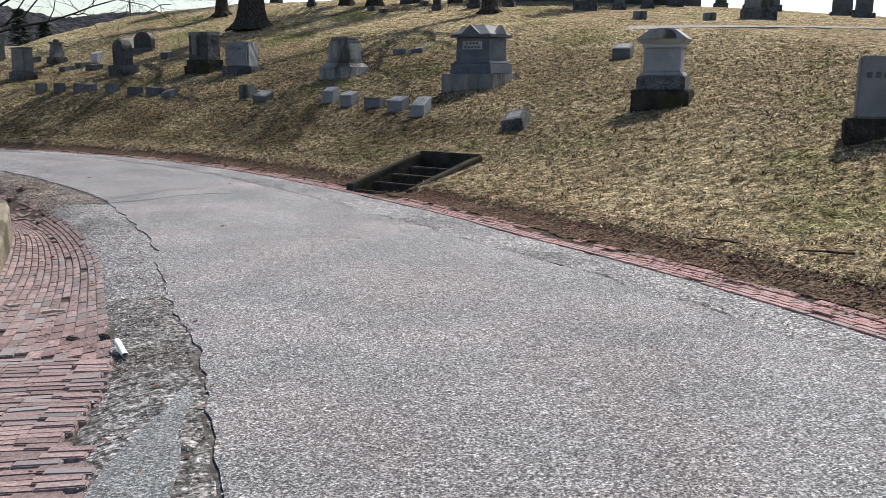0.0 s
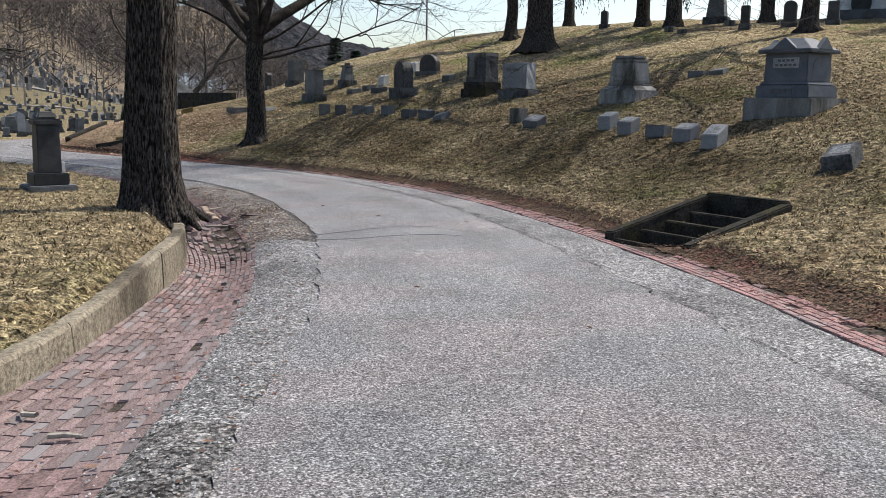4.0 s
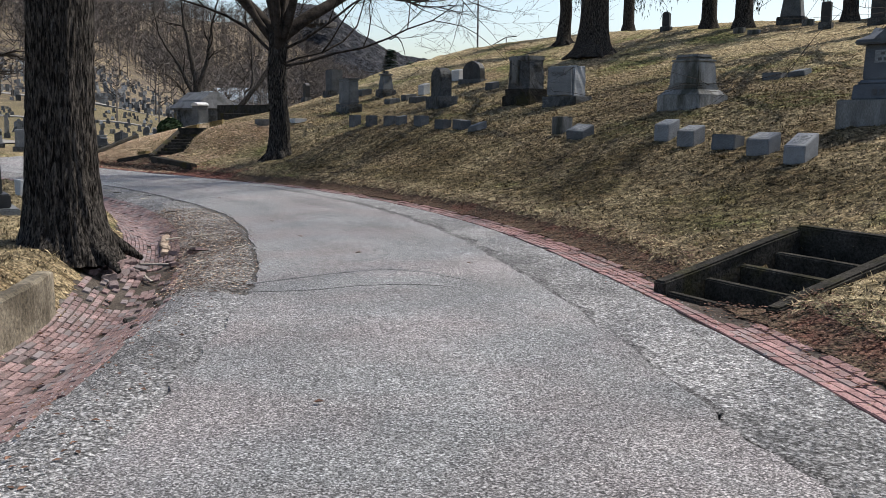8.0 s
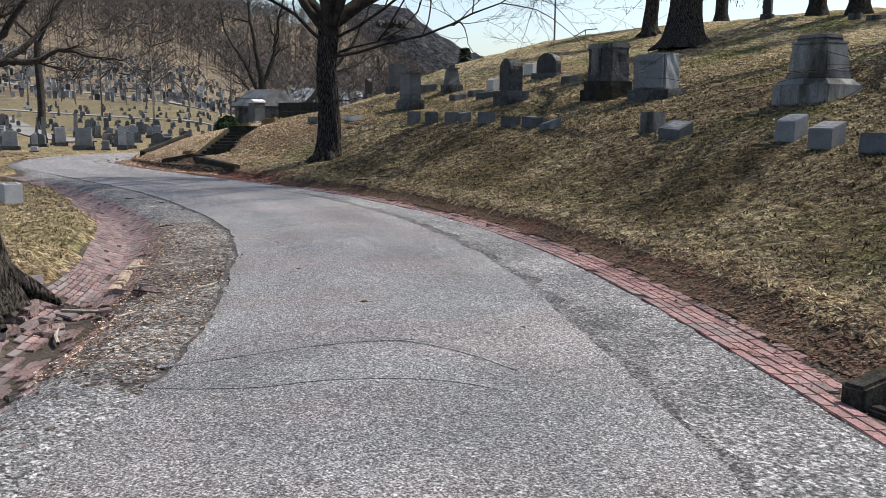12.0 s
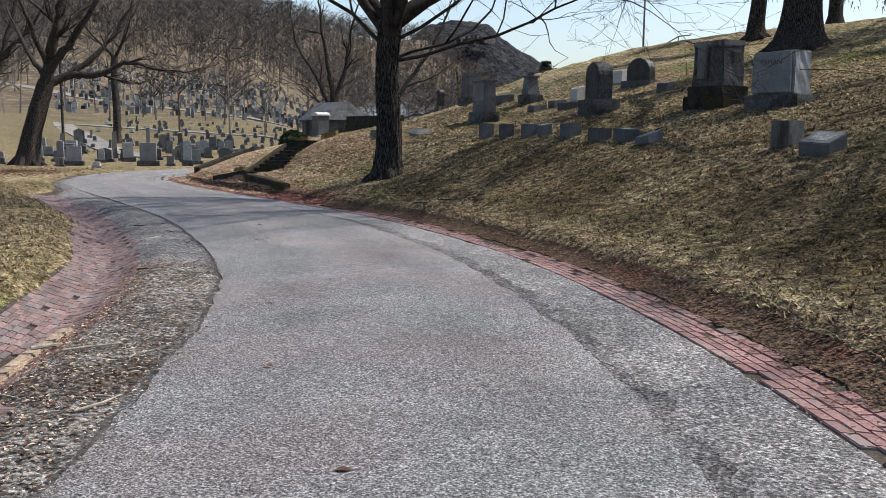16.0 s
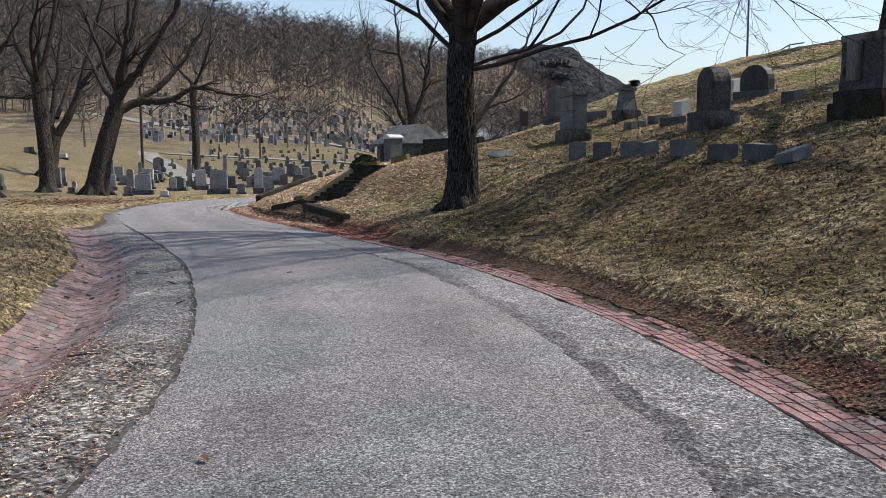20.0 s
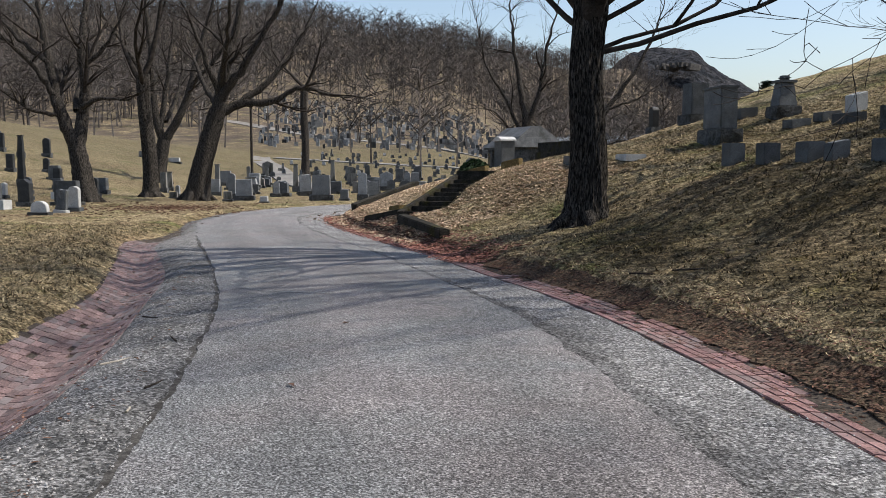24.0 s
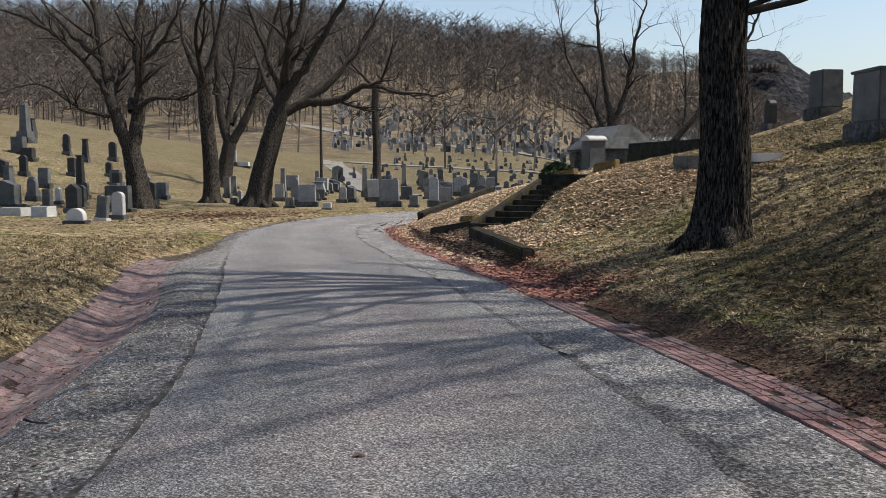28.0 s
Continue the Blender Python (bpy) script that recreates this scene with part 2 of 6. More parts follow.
def mottle(m, sizes, tint=None):
    """Lays broader tones over a material's colour, and a faint tint in patches."""
    n, l = m.node_tree.nodes, m.node_tree.links
    base_in = n["Principled BSDF"].inputs["Base Color"]
    col = base_in.links[0].from_socket
    co = n.new("ShaderNodeTexCoord").outputs["Object"]

    def layer(size_, lo, hi, a, b, edge):
        x = n.new("ShaderNodeTexNoise")
        x.inputs["Scale"].default_value, x.inputs["Detail"].default_value = size_, 3
        l.new(co, x.inputs["Vector"])
        r = n.new("ShaderNodeMix")
        r.data_type = "RGBA"
        f = n.new("ShaderNodeMapRange")
        f.inputs[1].default_value, f.inputs[2].default_value = 0.5 - edge, 0.5 + edge
        l.new(x.outputs["Fac"], f.inputs[0])
        l.new(f.outputs[0], r.inputs[0])
        r.inputs[6].default_value, r.inputs[7].default_value = (*[lo * c for c in a], 1), (*[hi * c for c in b], 1)
        mu = n.new("ShaderNodeMix")
        mu.data_type, mu.blend_type = "RGBA", "MULTIPLY"
        mu.inputs[0].default_value = 1.0
        l.new(col, mu.inputs[6])
        l.new(r.outputs[2], mu.inputs[7])
        return mu.outputs[2]
    for size_, lo, hi in sizes:
        col = layer(size_, lo, hi, (1, 1, 1), (1, 1, 1), 0.12)
    if tint:
        col = layer(tint[0], 1, 1, tint[1], tint[2], 0.1)
    l.new(col, base_in)


mottle(ASPHALT, ((36, 0.86, 1.14), (14, 0.92, 1.08), (0.9, 0.93, 1.07)), (0.8, (1.035, 0.985, 0.99), (0.975, 1.005, 1.02)))
mottle(SHOULDER, ((24, 0.76, 1.24), (7, 0.88, 1.12)))
mottle(LITTERED, ((16, 0.7, 1.3), (4, 0.8, 1.18)))
mottle(GRAVELVERGE, ((18, 0.72, 1.28), (3, 0.8, 1.15)))
mottle(DIRT, ((14, 0.65, 1.35), (4, 0.78, 1.2)))


def wheel_wear():
    """Darker wheel paths along the lane, from how far across it a place lies."""
    n, l = ASPHALT.node_tree.nodes, ASPHALT.node_tree.links
    base_in = n["Principled BSDF"].inputs["Base Color"]
    at = n.new("ShaderNodeAttribute")
    at.attribute_name = "wear"
    mu = n.new("ShaderNodeMix")
    mu.data_type, mu.blend_type = "RGBA", "MULTIPLY"
    l.new(at.outputs["Fac"], mu.inputs[0])
    l.new(base_in.links[0].from_socket, mu.inputs[6])
    mu.inputs[7].default_value = (0.6, 0.6, 0.605, 1)
    l.new(mu.outputs[2], base_in)


wheel_wear()


def grassland():
    """Matted straw with green and bare patches; leaf-covered woodland soil up the far hillside."""
    m = material("dry_grass", (0.26, 0.208, 0.122), (0.34, 0.282, 0.172), 1.1, 0.95, 1.0, 17, c3=(0.15, 0.142, 0.058), spot=0.56, depth=0.1, bump_scale=16, contrast=0.3, crisp=0.1)
    t = m.node_tree
    n, l = t.nodes, t.links
    bsdf = n["Principled BSDF"]
    was = bsdf.inputs["Base Color"].links[0].from_socket
    co = n.new("ShaderNodeTexCoord").outputs["Object"]

    def dot(v):
        x = n.new("ShaderNodeVectorMath")
        x.operation = "DOT_PRODUCT"
        x.inputs[1].default_value = v
        l.new(co, x.inputs[0])
        return x.outputs["Value"]

    def mix(f, a, b):
        x = n.new("ShaderNodeMix")
        x.data_type = "RGBA"
        l.new(f, x.inputs[0])
        l.new(a, x.inputs[6])
        if isinstance(b, tuple):
            x.inputs[7].default_value = (*b, 1)
        else:
            l.new(b, x.inputs[7])
        return x.outputs[2]

    def noise_at(s, d=4):
        x = n.new("ShaderNodeTexNoise")
        x.inputs["Scale"].default_value, x.inputs["Detail"].default_value = s, d
        l.new(co, x.inputs["Vector"])
        return x.outputs["Fac"]

    def span(v, a, b, top=1.0):
        x = n.new("ShaderNodeMapRange")
        x.inputs[1].default_value, x.inputs[2].default_value, x.inputs[4].default_value = a, b, top
        l.new(v, x.inputs[0])
        return x.outputs[0]
    broad = mix(span(noise_at(0.22, 4), 0.45, 0.62), was, (0.24, 0.184, 0.112))
    green = mix(span(noise_at(0.37, 5), 0.56, 0.68), broad, (0.15, 0.15, 0.062))
    # olive bank turf, its colour also carrying the shade of trees
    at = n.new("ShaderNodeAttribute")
    at.attribute_name = "moss_and_shade"
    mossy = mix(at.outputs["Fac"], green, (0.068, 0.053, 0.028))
    brown = mix(span(noise_at(2.2, 5), 0.53, 0.66), mossy, (0.165, 0.123, 0.068))
    fine = brown
    for size_, lo, hi in ((8, 0.5, 1.5), (34, 0.4, 1.6)):
        gr = n.new("ShaderNodeMapRange")
        gr.inputs[1].default_value, gr.inputs[2].default_value, gr.inputs[3].default_value, gr.inputs[4].default_value = 0.38, 0.62, lo, hi
        l.new(noise_at(size_, 3), gr.inputs[0])
        mu = n.new("ShaderNodeMix")
        mu.data_type, mu.blend_type = "RGBA", "MULTIPLY"
        mu.inputs[0].default_value = 1.0
        l.new(fine, mu.inputs[6])
        l.new(gr.outputs[0], mu.inputs[7])
        fine = mu.outputs[2]
    away = n.new("ShaderNodeMath")
    away.operation = "ADD"
    l.new(dot((-0.757, 0.646, 0)), away.inputs[0])
    wob = span(noise_at(0.02, 3), 0.0, 1.0)
    k = n.new("ShaderNodeMath")
    k.operation = "MULTIPLY"
    k.inputs[1].default_value = 60
    l.new(wob, k.inputs[0])
    l.new(k.outputs[0], away.inputs[1])
    soil = mix(span(noise_at(0.3, 5), 0.35, 0.65), fine, (0.075, 0.063, 0.053))
    dark = mix(span(noise_at(0.9, 4), 0.3, 0.7), soil, (0.1, 0.082, 0.069))
    vale = mix(span(away.outputs[0], 80, 135, 0.75), fine, (0.118, 0.102, 0.063))
    l.new(mix(span(away.outputs[0], 175, 205), vale, dark), bsdf.inputs["Base Color"])
    clods = n.new("ShaderNodeBump")
    clods.inputs["Strength"].default_value, clods.inputs["Distance"].default_value = 0.9, 0.22
    l.new(noise_at(5.5, 4), clods.inputs["Height"])
    l.new(bsdf.inputs["Normal"].links[0].from_socket, clods.inputs["Normal"])
    l.new(clods.outputs[0], bsdf.inputs["Normal"])
    return m


GRASS = grassland()

# ---- the lie of the land ----
# the lane: right edge of the asphalt, its left edge, and the inner and outer edge of the left gutter
RIGHT_EDGE = [(4.6, -6), (4.1, 1), (2.8, 5), (1.9, 7.5), (0.95, 9.6), (0, 11.7), (-1.3, 14.1), (-2.65, 16.3), (-4.2, 18.6), (-5.9, 20.7), (-8.2, 23.1), (-10.7, 25.2), (-13.2, 27), (-16.3, 28.8), (-19.4, 30.6), (-23.2, 32.6), (-29, 36), (-33.5, 40), (-37, 48), (-38.5, 62)]
LEFT_EDGE = [(-0.2, -6), (-0.5, 1), (-1.25, 4.5), (-2.2, 7), (-3, 9.2), (-4.1, 11.6), (-5.4, 14.1), (-6.95, 16.3), (-8.7, 18.5), (-10.6, 20.4), (-12.8, 22.1), (-15.6, 24.1), (-18.3, 25.7), (-21.2, 27.3), (-24, 28.8), (-27.3, 30.6), (-33, 34.2), (-39.3, 40.3), (-42.5, 48), (-44, 62)]
GUTTER_IN = [(-0.7, -6), (-1, 1), (-1.75, 4.4), (-2.7, 7), (-3.65, 9.3), (-4.9, 11.7), (-6.4, 14.2), (-8.2, 16.4), (-9.9, 18.4), (-11.9, 20.3), (-14, 22), (-16.9, 23.9), (-19.4, 25.5), (-22.2, 26.9), (-24.8, 28.2), (-27.6, 30.4), (-33.2, 34.1), (-39.5, 40.3), (-42.7, 48), (-44.2, 62)]
GUTTER_OUT = [(-2.5, -6), (-2.8, 1), (-3.3, 5), (-3.7, 7), (-4.5, 9.1), (-5.6, 11.4), (-7.3, 13.7), (-9, 16.2), (-11, 18.3), (-13, 20.2), (-15.2, 21.7), (-18, 23.8), (-20.7, 25.3), (-23.3, 26.7), (-25.8, 28), (-27.9, 30.2), (-33.4, 34), (-39.7, 40.3), (-42.9, 48), (-44.4, 62)]


def spline(pts, per=6):
    p = np.array(pts, float); q = np.vstack([2*p[0]-p[1], p, 2*p[-1]-p[-2]])
    t = np.arange(per)/per; out = []
    for i in range(len(p)-1):
        a, b, c, d = q[i:i+4]
        for s in t:
            out.append(0.5*(2*b+(c-a)*s+(2*a-5*b+4*c-d)*s*s+(3*b-a-3*c+d)*s**3))
    out.append(p[-1]); return np.array(out)
RE, LA, GI, GO = (spline(pts) for pts in (RIGHT_EDGE, LEFT_EDGE, GUTTER_IN, GUTTER_OUT))
def along(x, y, line):
    """Signed distance to the right of a line, and the length along it."""
    x, y = np.asarray(x, float), np.asarray(y, float)
    v = line[1:]-line[:-1]
    l = np.hypot(v[:, 0], v[:, 1])
    acc = np.concatenate([[0], np.cumsum(l)])
    fx, fy = x.ravel(), y.ravel()
    dist, run = np.empty(fx.shape), np.empty(fx.shape)
    for i in range(0, len(fx), 20000):
        px, py = fx[i:i+20000, None], fy[i:i+20000, None]
        mids = line[::6]
        near = ((px-mids[None, :, 0])**2+(py-mids[None, :, 1])**2).argmin(1)*6
        ids = np.clip(near[:, None]+np.arange(-7, 7)[None, :], 0, len(v)-1)
        ax, ay, vx, vy, ll = line[ids, 0], line[ids, 1], v[ids, 0], v[ids, 1], l[ids]
        t = np.clip(((px-ax)*vx+(py-ay)*vy)/(ll*ll), 0, 1)
        wx, wy = px-ax-t*vx, py-ay-t*vy
        d = np.hypot(wx, wy)
        k = d.argmin(1)
        r = np.arange(len(k))
        side = np.where(vx[r, k]*wy[r, k]-vy[r, k]*wx[r, k] > 0, -1.0, 1.0)
        dist[i:i+20000], run[i:i+20000] = d[r, k]*side, acc[ids[r, k]]+t[r, k]*ll[r, k]
    return dist.reshape(x.shape), run.reshape(x.shape)


def step(a, b, v):
    t = np.clip((v-a)/(b-a), 0, 1); return t*t*(3-2*t)
def base(x, y):
    xx=np.maximum(x,-45.); yy=np.clip(y,-12,60)
    return -0.2045+0.01478*xx-0.01135*yy+0.0215*np.log1p(np.exp((12-yy)/1.5))*1.5*0.9
PROF_D = [0, 0.35, 0.6, 0.76, 0.98, 1.3, 2.8, 4.4, 5.5, 7, 9, 15, 21, 27, 34, 60, 200]
PROF_Z = [0, -0.04, -0.01, 0.04, 0.18, 0.24, 0.58, 1.25, 1.6, 2.05, 2.5, 4.0, 5.3, 6.0, 6.2, 6.2, 6.2]
# flights of steps let into the bank: foot, turn, width, length
STAIRS = ((-1.05, 14.55, -38, 1.3, 1.9), (-22.85, 34.15, 25, 1.25, 4.3))


def height(x, y):
    """The ground's height: lane, banks, hill, lawn, valley and far hillside."""
    x = np.asarray(x, float); y = np.asarray(y, float)
    d, u = along(x, y, RE); g, _ = along(x, y, GO); i, _ = along(x, y, GI)
    amp = 0.72-0.24*step(10, 24, d)*(1-step(22, 46, u))+0.28*step(18, 36, u)+0.1*step(10, 24, d)*step(28, 46, u)-0.2*step(51, 60, u)*(1-step(9, 16, d))
    far = 1-0.75*step(14, 45, d)*step(52, 90, u)
    right = np.interp(d+1.3*step(46, 52, u)*step(0.5, 1.3, d), PROF_D, PROF_Z)
    right = np.where(right > 0, right*amp*far, right)
    w = np.maximum(-g, 0)
    lawn = (0.17+0.15*step(16, 20, u))*step(0.0, 0.5, w)*(1-0.6*step(21, 30, u))+0.3*step(0.3, 5, w)*step(26, 34, u)*(1-step(48, 62, u))+0.022*np.clip(w-15, 0, 60)
    swale = (0.06+0.16*step(16, 24, u)*(1-step(44, 50, u)))*step(-0.3, 0.45, -i)*step(-0.25, 0.5, g)
    v = -(x+10)*0.757+(y-21.7)*0.646; p = (x+10)*0.646+(y-21.7)*0.757
    pv = p/np.maximum(v, 1)
    rise = np.interp(v-160*step(0.08, 0.28, pv), [0, 60, 100, 130, 160, 240, 420, 700], [0, 0, 1.1, 2.4, 5.4, 17.5, 66, 80])*np.interp(pv, [-0.1, 0.0, 0.08, 0.16, 0.29, 0.36, 0.48], [1, 0.88, 0.8, 0.82, 0.92, 0.5, 0])
    field = 0.17*np.clip(-p-13, 0, 32)*step(40, 62, v)*(1-step(90, 150, v))
    z = base(x, y)+field+np.where(d > 0, right, 0)+np.where(g < 0, lawn, 0)-swale+rise
    z = z-0.4*np.exp(-((x+18.6)**2+(y-40.6)**2)/23.1)
    for cx, cy, turn, w, ln in STAIRS:
        c, t = np.cos(np.radians(turn)), np.sin(np.radians(turn))
        lx, ly = (x-cx)*c+(y-cy)*t, -(x-cx)*t+(y-cy)*c
        z = z-0.4*((np.abs(lx) < w/2-0.06) & (ly > 0.1) & (ly < ln-0.05))
    return z


def moss_and_shade(d, u):
    """How far the olive turf colour, tree shade painted in, covers the bank's foot."""
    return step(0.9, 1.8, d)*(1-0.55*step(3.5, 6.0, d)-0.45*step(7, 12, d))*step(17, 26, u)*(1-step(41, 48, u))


def gz(x, y):
    return float(height(np.array([x]), np.array([y]))[0])


# ---- mesh helpers ----
def mesh_object(name, verts, faces, mat, smooth=False):
    me = bpy.data.meshes.new(name)
    me.from_pydata([tuple(v) for v in verts], [], faces)
    me.materials.append(mat)
    if smooth:
        me.polygons.foreach_set("use_smooth", [True] * len(me.polygons))
    return new(name, me)


def part(name, bm, mat, parent, label="", smooth=False):
    me = bpy.data.meshes.new(name)
    bm.to_mesh(me)
    bm.free()
    me.materials.append(mat)
    if smooth:
        me.polygons.foreach_set("use_smooth", [True] * len(me.polygons))
    ob = new(name, me)
    ob.parent = parent
    if label:
        ob["label"] = label
    return ob


def raw_part(name, verts, faces, mat, parent, label="", smooth=False):
    ob = mesh_object(name, verts, faces, mat, smooth)
    ob.parent = parent
    if label:
        ob["label"] = label
    return ob


def thing(name, x, y, turn=0.0, label="", category="", group="", sink=0.0, lean=(0, 0), kind=""):
    ob = new(name)
    ob.matrix_basis = pose(x, y, gz(x, y) - sink, lean[0], lean[1], turn)
    return tagged(ob, label, category, group, kind)


def box(sx, sy, z0, z1, bevel=0.02, top=1.0, topy=None, at=(0, 0), rough=0.0, cuts=0):
    """A block on its base, its top scaled by top, with worn edges."""
    bm = bmesh.new()
    bmesh.ops.create_cube(bm, size=1.0)
    topy = top if topy is None else topy
    for v in bm.verts:
        up = v.co.z > 0
        v.co = Vector((v.co.x * sx * (top if up else 1) + at[0], v.co.y * sy * (topy if up else 1) + at[1], z1 if up else z0))
    if cuts:
        bmesh.ops.subdivide_edges(bm, edges=bm.edges[:], cuts=cuts, use_grid_fill=True)
    if bevel:
        bmesh.ops.bevel(bm, geom=[e for e in bm.edges if e.calc_face_angle(0) > 0.6], offset=bevel, segments=2, affect="EDGES")
    if rough:
        for v in bm.verts:
            v.co += Vector((random.uniform(-rough, rough), random.uniform(-rough, rough), random.uniform(-rough, rough) * 0.5))
    return bm


def prism(profile, depth, bevel=0.015):
    """A shape drawn in x and z, given depth in y."""
    bm = bmesh.new()
    vs = [bm.verts.new((x, -depth / 2, z)) for x, z in profile]
    f = bm.faces.new(vs)
    r = bmesh.ops.extrude_face_region(bm, geom=[f])
    for v in r["geom"]:
        if isinstance(v, bmesh.types.BMVert):
            v.co.y = depth / 2
    bmesh.ops.recalc_face_normals(bm, faces=bm.faces[:])
    if bevel:
        bmesh.ops.bevel(bm, geom=[e for e in bm.edges if e.calc_face_angle(0) > 0.6], offset=bevel, segments=2, affect="EDGES")
    return bm


def arch(w, h, rise, n=10):
    """The outline of a tablet with a rounded head."""
    pts = [(-w / 2, 0), (w / 2, 0)]
    for i in range(n + 1):
        a = math.pi * i / n
        pts.append((w / 2 * math.cos(a), h - rise + rise * math.sin(a)))
    return pts


def cut(bm, amount, n=3):
    """Unevens the faces of a rock-faced block."""
    bmesh.ops.subdivide_edges(bm, edges=bm.edges[:], cuts=n, use_grid_fill=True)
    for v in bm.verts:
        v.co += noise.noise_vector(v.co * 7) * amount
    return bm


# ---- ground sheet ----
def spread(lo, hi, fine, out, growth=1.065):
    mid = list(np.arange(lo, hi, fine))
    step_, a, b = fine, lo, mid[-1]
    left, right = [], []
    while a > -out or b < out:
        step_ *= growth
        a, b = a - step_, b + step_
        left.append(a)
        right.append(b)
    return np.array(left[::-1] + mid + right)


def lumps(x, y):
    """The turf's unevenness: hummocks, clods and tufts."""
    return noise.noise((x * 1.1, y * 1.1, 0)) * 0.045 + noise.noise((x * 3.1, y * 3.1, 5)) * 0.034 + noise.noise((x * 6.5, y * 6.5, 9)) * 0.022


def ground_sheet():
    xs, ys = spread(-33, 8, 0.17, 1500), spread(1, 46, 0.17, 1500)
    gx, gy = np.meshgrid(xs, ys)
    z = height(gx, gy)
    d, u = along(gx, gy, RE)
    g, _ = along(gx, gy, GO)
    inside = (g > 0.04) & (d < 0.8)
    rough = np.array([lumps(float(a), float(b)) if abs(a + 12) < 45 and abs(b - 25) < 45 else 0 for a, b in zip(gx.ravel(), gy.ravel())]).reshape(gx.shape)
    z = z + np.where(inside, -0.07, rough)
    nx, ny = len(xs), len(ys)
    verts = np.stack([gx.ravel(), gy.ravel(), z.ravel()], 1)
    i = (np.arange(ny - 1)[:, None] * nx + np.arange(nx - 1)[None, :]).ravel()
    quads = np.stack([i, i + 1, i + nx + 1, i + nx], 1)
    me = bpy.data.meshes.new("ground")
    me.vertices.add(len(verts))
    me.vertices.foreach_set("co", verts.ravel())
    me.loops.add(quads.size)
    me.loops.foreach_set("vertex_index", quads.ravel())
    me.polygons.add(len(quads))
    me.polygons.foreach_set("loop_start", np.arange(0, quads.size, 4))
    me.polygons.foreach_set("use_smooth", np.ones(len(quads), bool))
    me.update(calc_edges=True)
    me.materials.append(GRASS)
    # patchy mask of olive turf and painted shade along the bank
    blot = np.array([0.6 + noise.noise((float(a) * 0.6, float(b) * 0.6, 2)) if m > 0.01 else 0 for a, b, m in zip(gx.ravel(), gy.ravel(), moss_and_shade(d, u).ravel())])
    me.attributes.new("moss_and_shade", "FLOAT", "POINT").data.foreach_set("value", np.clip(moss_and_shade(d, u).ravel() * blot, 0, 1) * 0.95)
    tagged(new("ground", me), "dry tan winter grass on rolling cemetery ground", "ground", kind="structure")


ground_sheet()


def normals(line):
    t = np.gradient(line, axis=0)
    t /= np.hypot(t[:, 0], t[:, 1])[:, None]
    return np.stack([t[:, 1], -t[:, 0]], 1)      # to the right of the way


def refine(line, n=4):
    k = np.linspace(0, len(line) - 1, (len(line) - 1) * n + 1)
    return np.stack([np.interp(k, np.arange(len(line)), line[:, j]) for j in (0, 1)], 1)


RE4, LA4, GI4, GO4 = (refine(v) for v in (RE, LA, GI, GO))


def ribbon(name, a, b, cols, mat, lift, skirt=0.06, jitter=0.0, shape=None, top=None):
    """A strip of surface between two lines, on the ground, its rims turned down."""
    n = len(a)
    rows = []
    for i in range(n):
        p, q = Vector(a[i]), Vector(b[i])
        if jitter:
            s = (q - p).normalized()
            p = p + s * jitter * (noise.noise((p.x * 1.7, p.y * 1.7, 3)) + 0.6 * noise.noise((p.x * 6, p.y * 6, 8)))
            q = q + s * jitter * (noise.noise((q.x * 1.7, q.y * 1.7, 7)) + 0.6 * noise.noise((q.x * 6, q.y * 6, 2)))
        rows.append([p.lerp(q, k / cols) for k in range(cols + 1)])
    flat = np.array([(v.x, v.y) for r in rows for v in r])
    z = (top or height)(flat[:, 0], flat[:, 1])
    verts, faces, w = [], [], cols + 5
    for i in range(n):
        for k in range(cols + 5):
            kk = min(max(k - 2, 0), cols)
            j = i * (cols + 1) + kk
            up = lift + (shape(kk / cols) if shape else 0) + 0.008 * noise.noise((flat[j][0] * 0.9, flat[j][1] * 0.9, 1))
            low = k in (0, cols + 4)
            verts.append((flat[j][0], flat[j][1], z[j] + (-skirt if low else up)))
    for i in range(n - 1):
        for k in range(w - 1):
            if k in (1, cols + 2):
                continue
            faces.append((i * w + k, (i + 1) * w + k, (i + 1) * w + k + 1, i * w + k + 1))
    return mesh_object(name, verts, faces, mat, True)


NR = normals(RE4)
NL = normals(LA4)
RC4 = RE4 - NR * (0.85 - 0.35 * np.clip((12 - RE4[:, 1]) / 8, 0, 1))[:, None]
tagged(ribbon("road", LA4 + NL * 0.12, RE4, 16, SHOULDER, -0.004, 0.09, 0.06, lambda k: 0.04 * math.sin(math.pi * k)), "coarse old grey asphalt along the lane's rims", "road", kind="structure")
overlay = tagged(ribbon("road_overlay", LA4, RC4, 16, ASPHALT, 0.016, 0.02, 0.07, lambda k: 0.04 * math.sin(math.pi * (0.02 + 0.84 * k))), "worn pale grey asphalt lane with a ragged rim", "road", kind="structure")

lx = np.array([v.co[:2] for v in overlay.data.vertices])
lk = along(lx[:, 0], lx[:, 1], LA)[0]
lk = lk / np.maximum(lk - along(lx[:, 0], lx[:, 1], RC4[::4])[0], 0.1)
lw = np.array([0.75 + 0.5 * noise.noise((a * 0.35, b * 0.35, 6)) for a, b in lx.tolist()]) * (0.35 + 0.65 * step(10, 24, lx[:, 1]))
overlay.data.attributes.new("wear", "FLOAT", "POINT").data.foreach_set("value", np.clip(lw * (np.exp(-((lk - 0.27) / 0.11) ** 2) + 1.25 * np.exp(-((lk - 0.74) / 0.13) ** 2)), 0, 1) * 0.5)


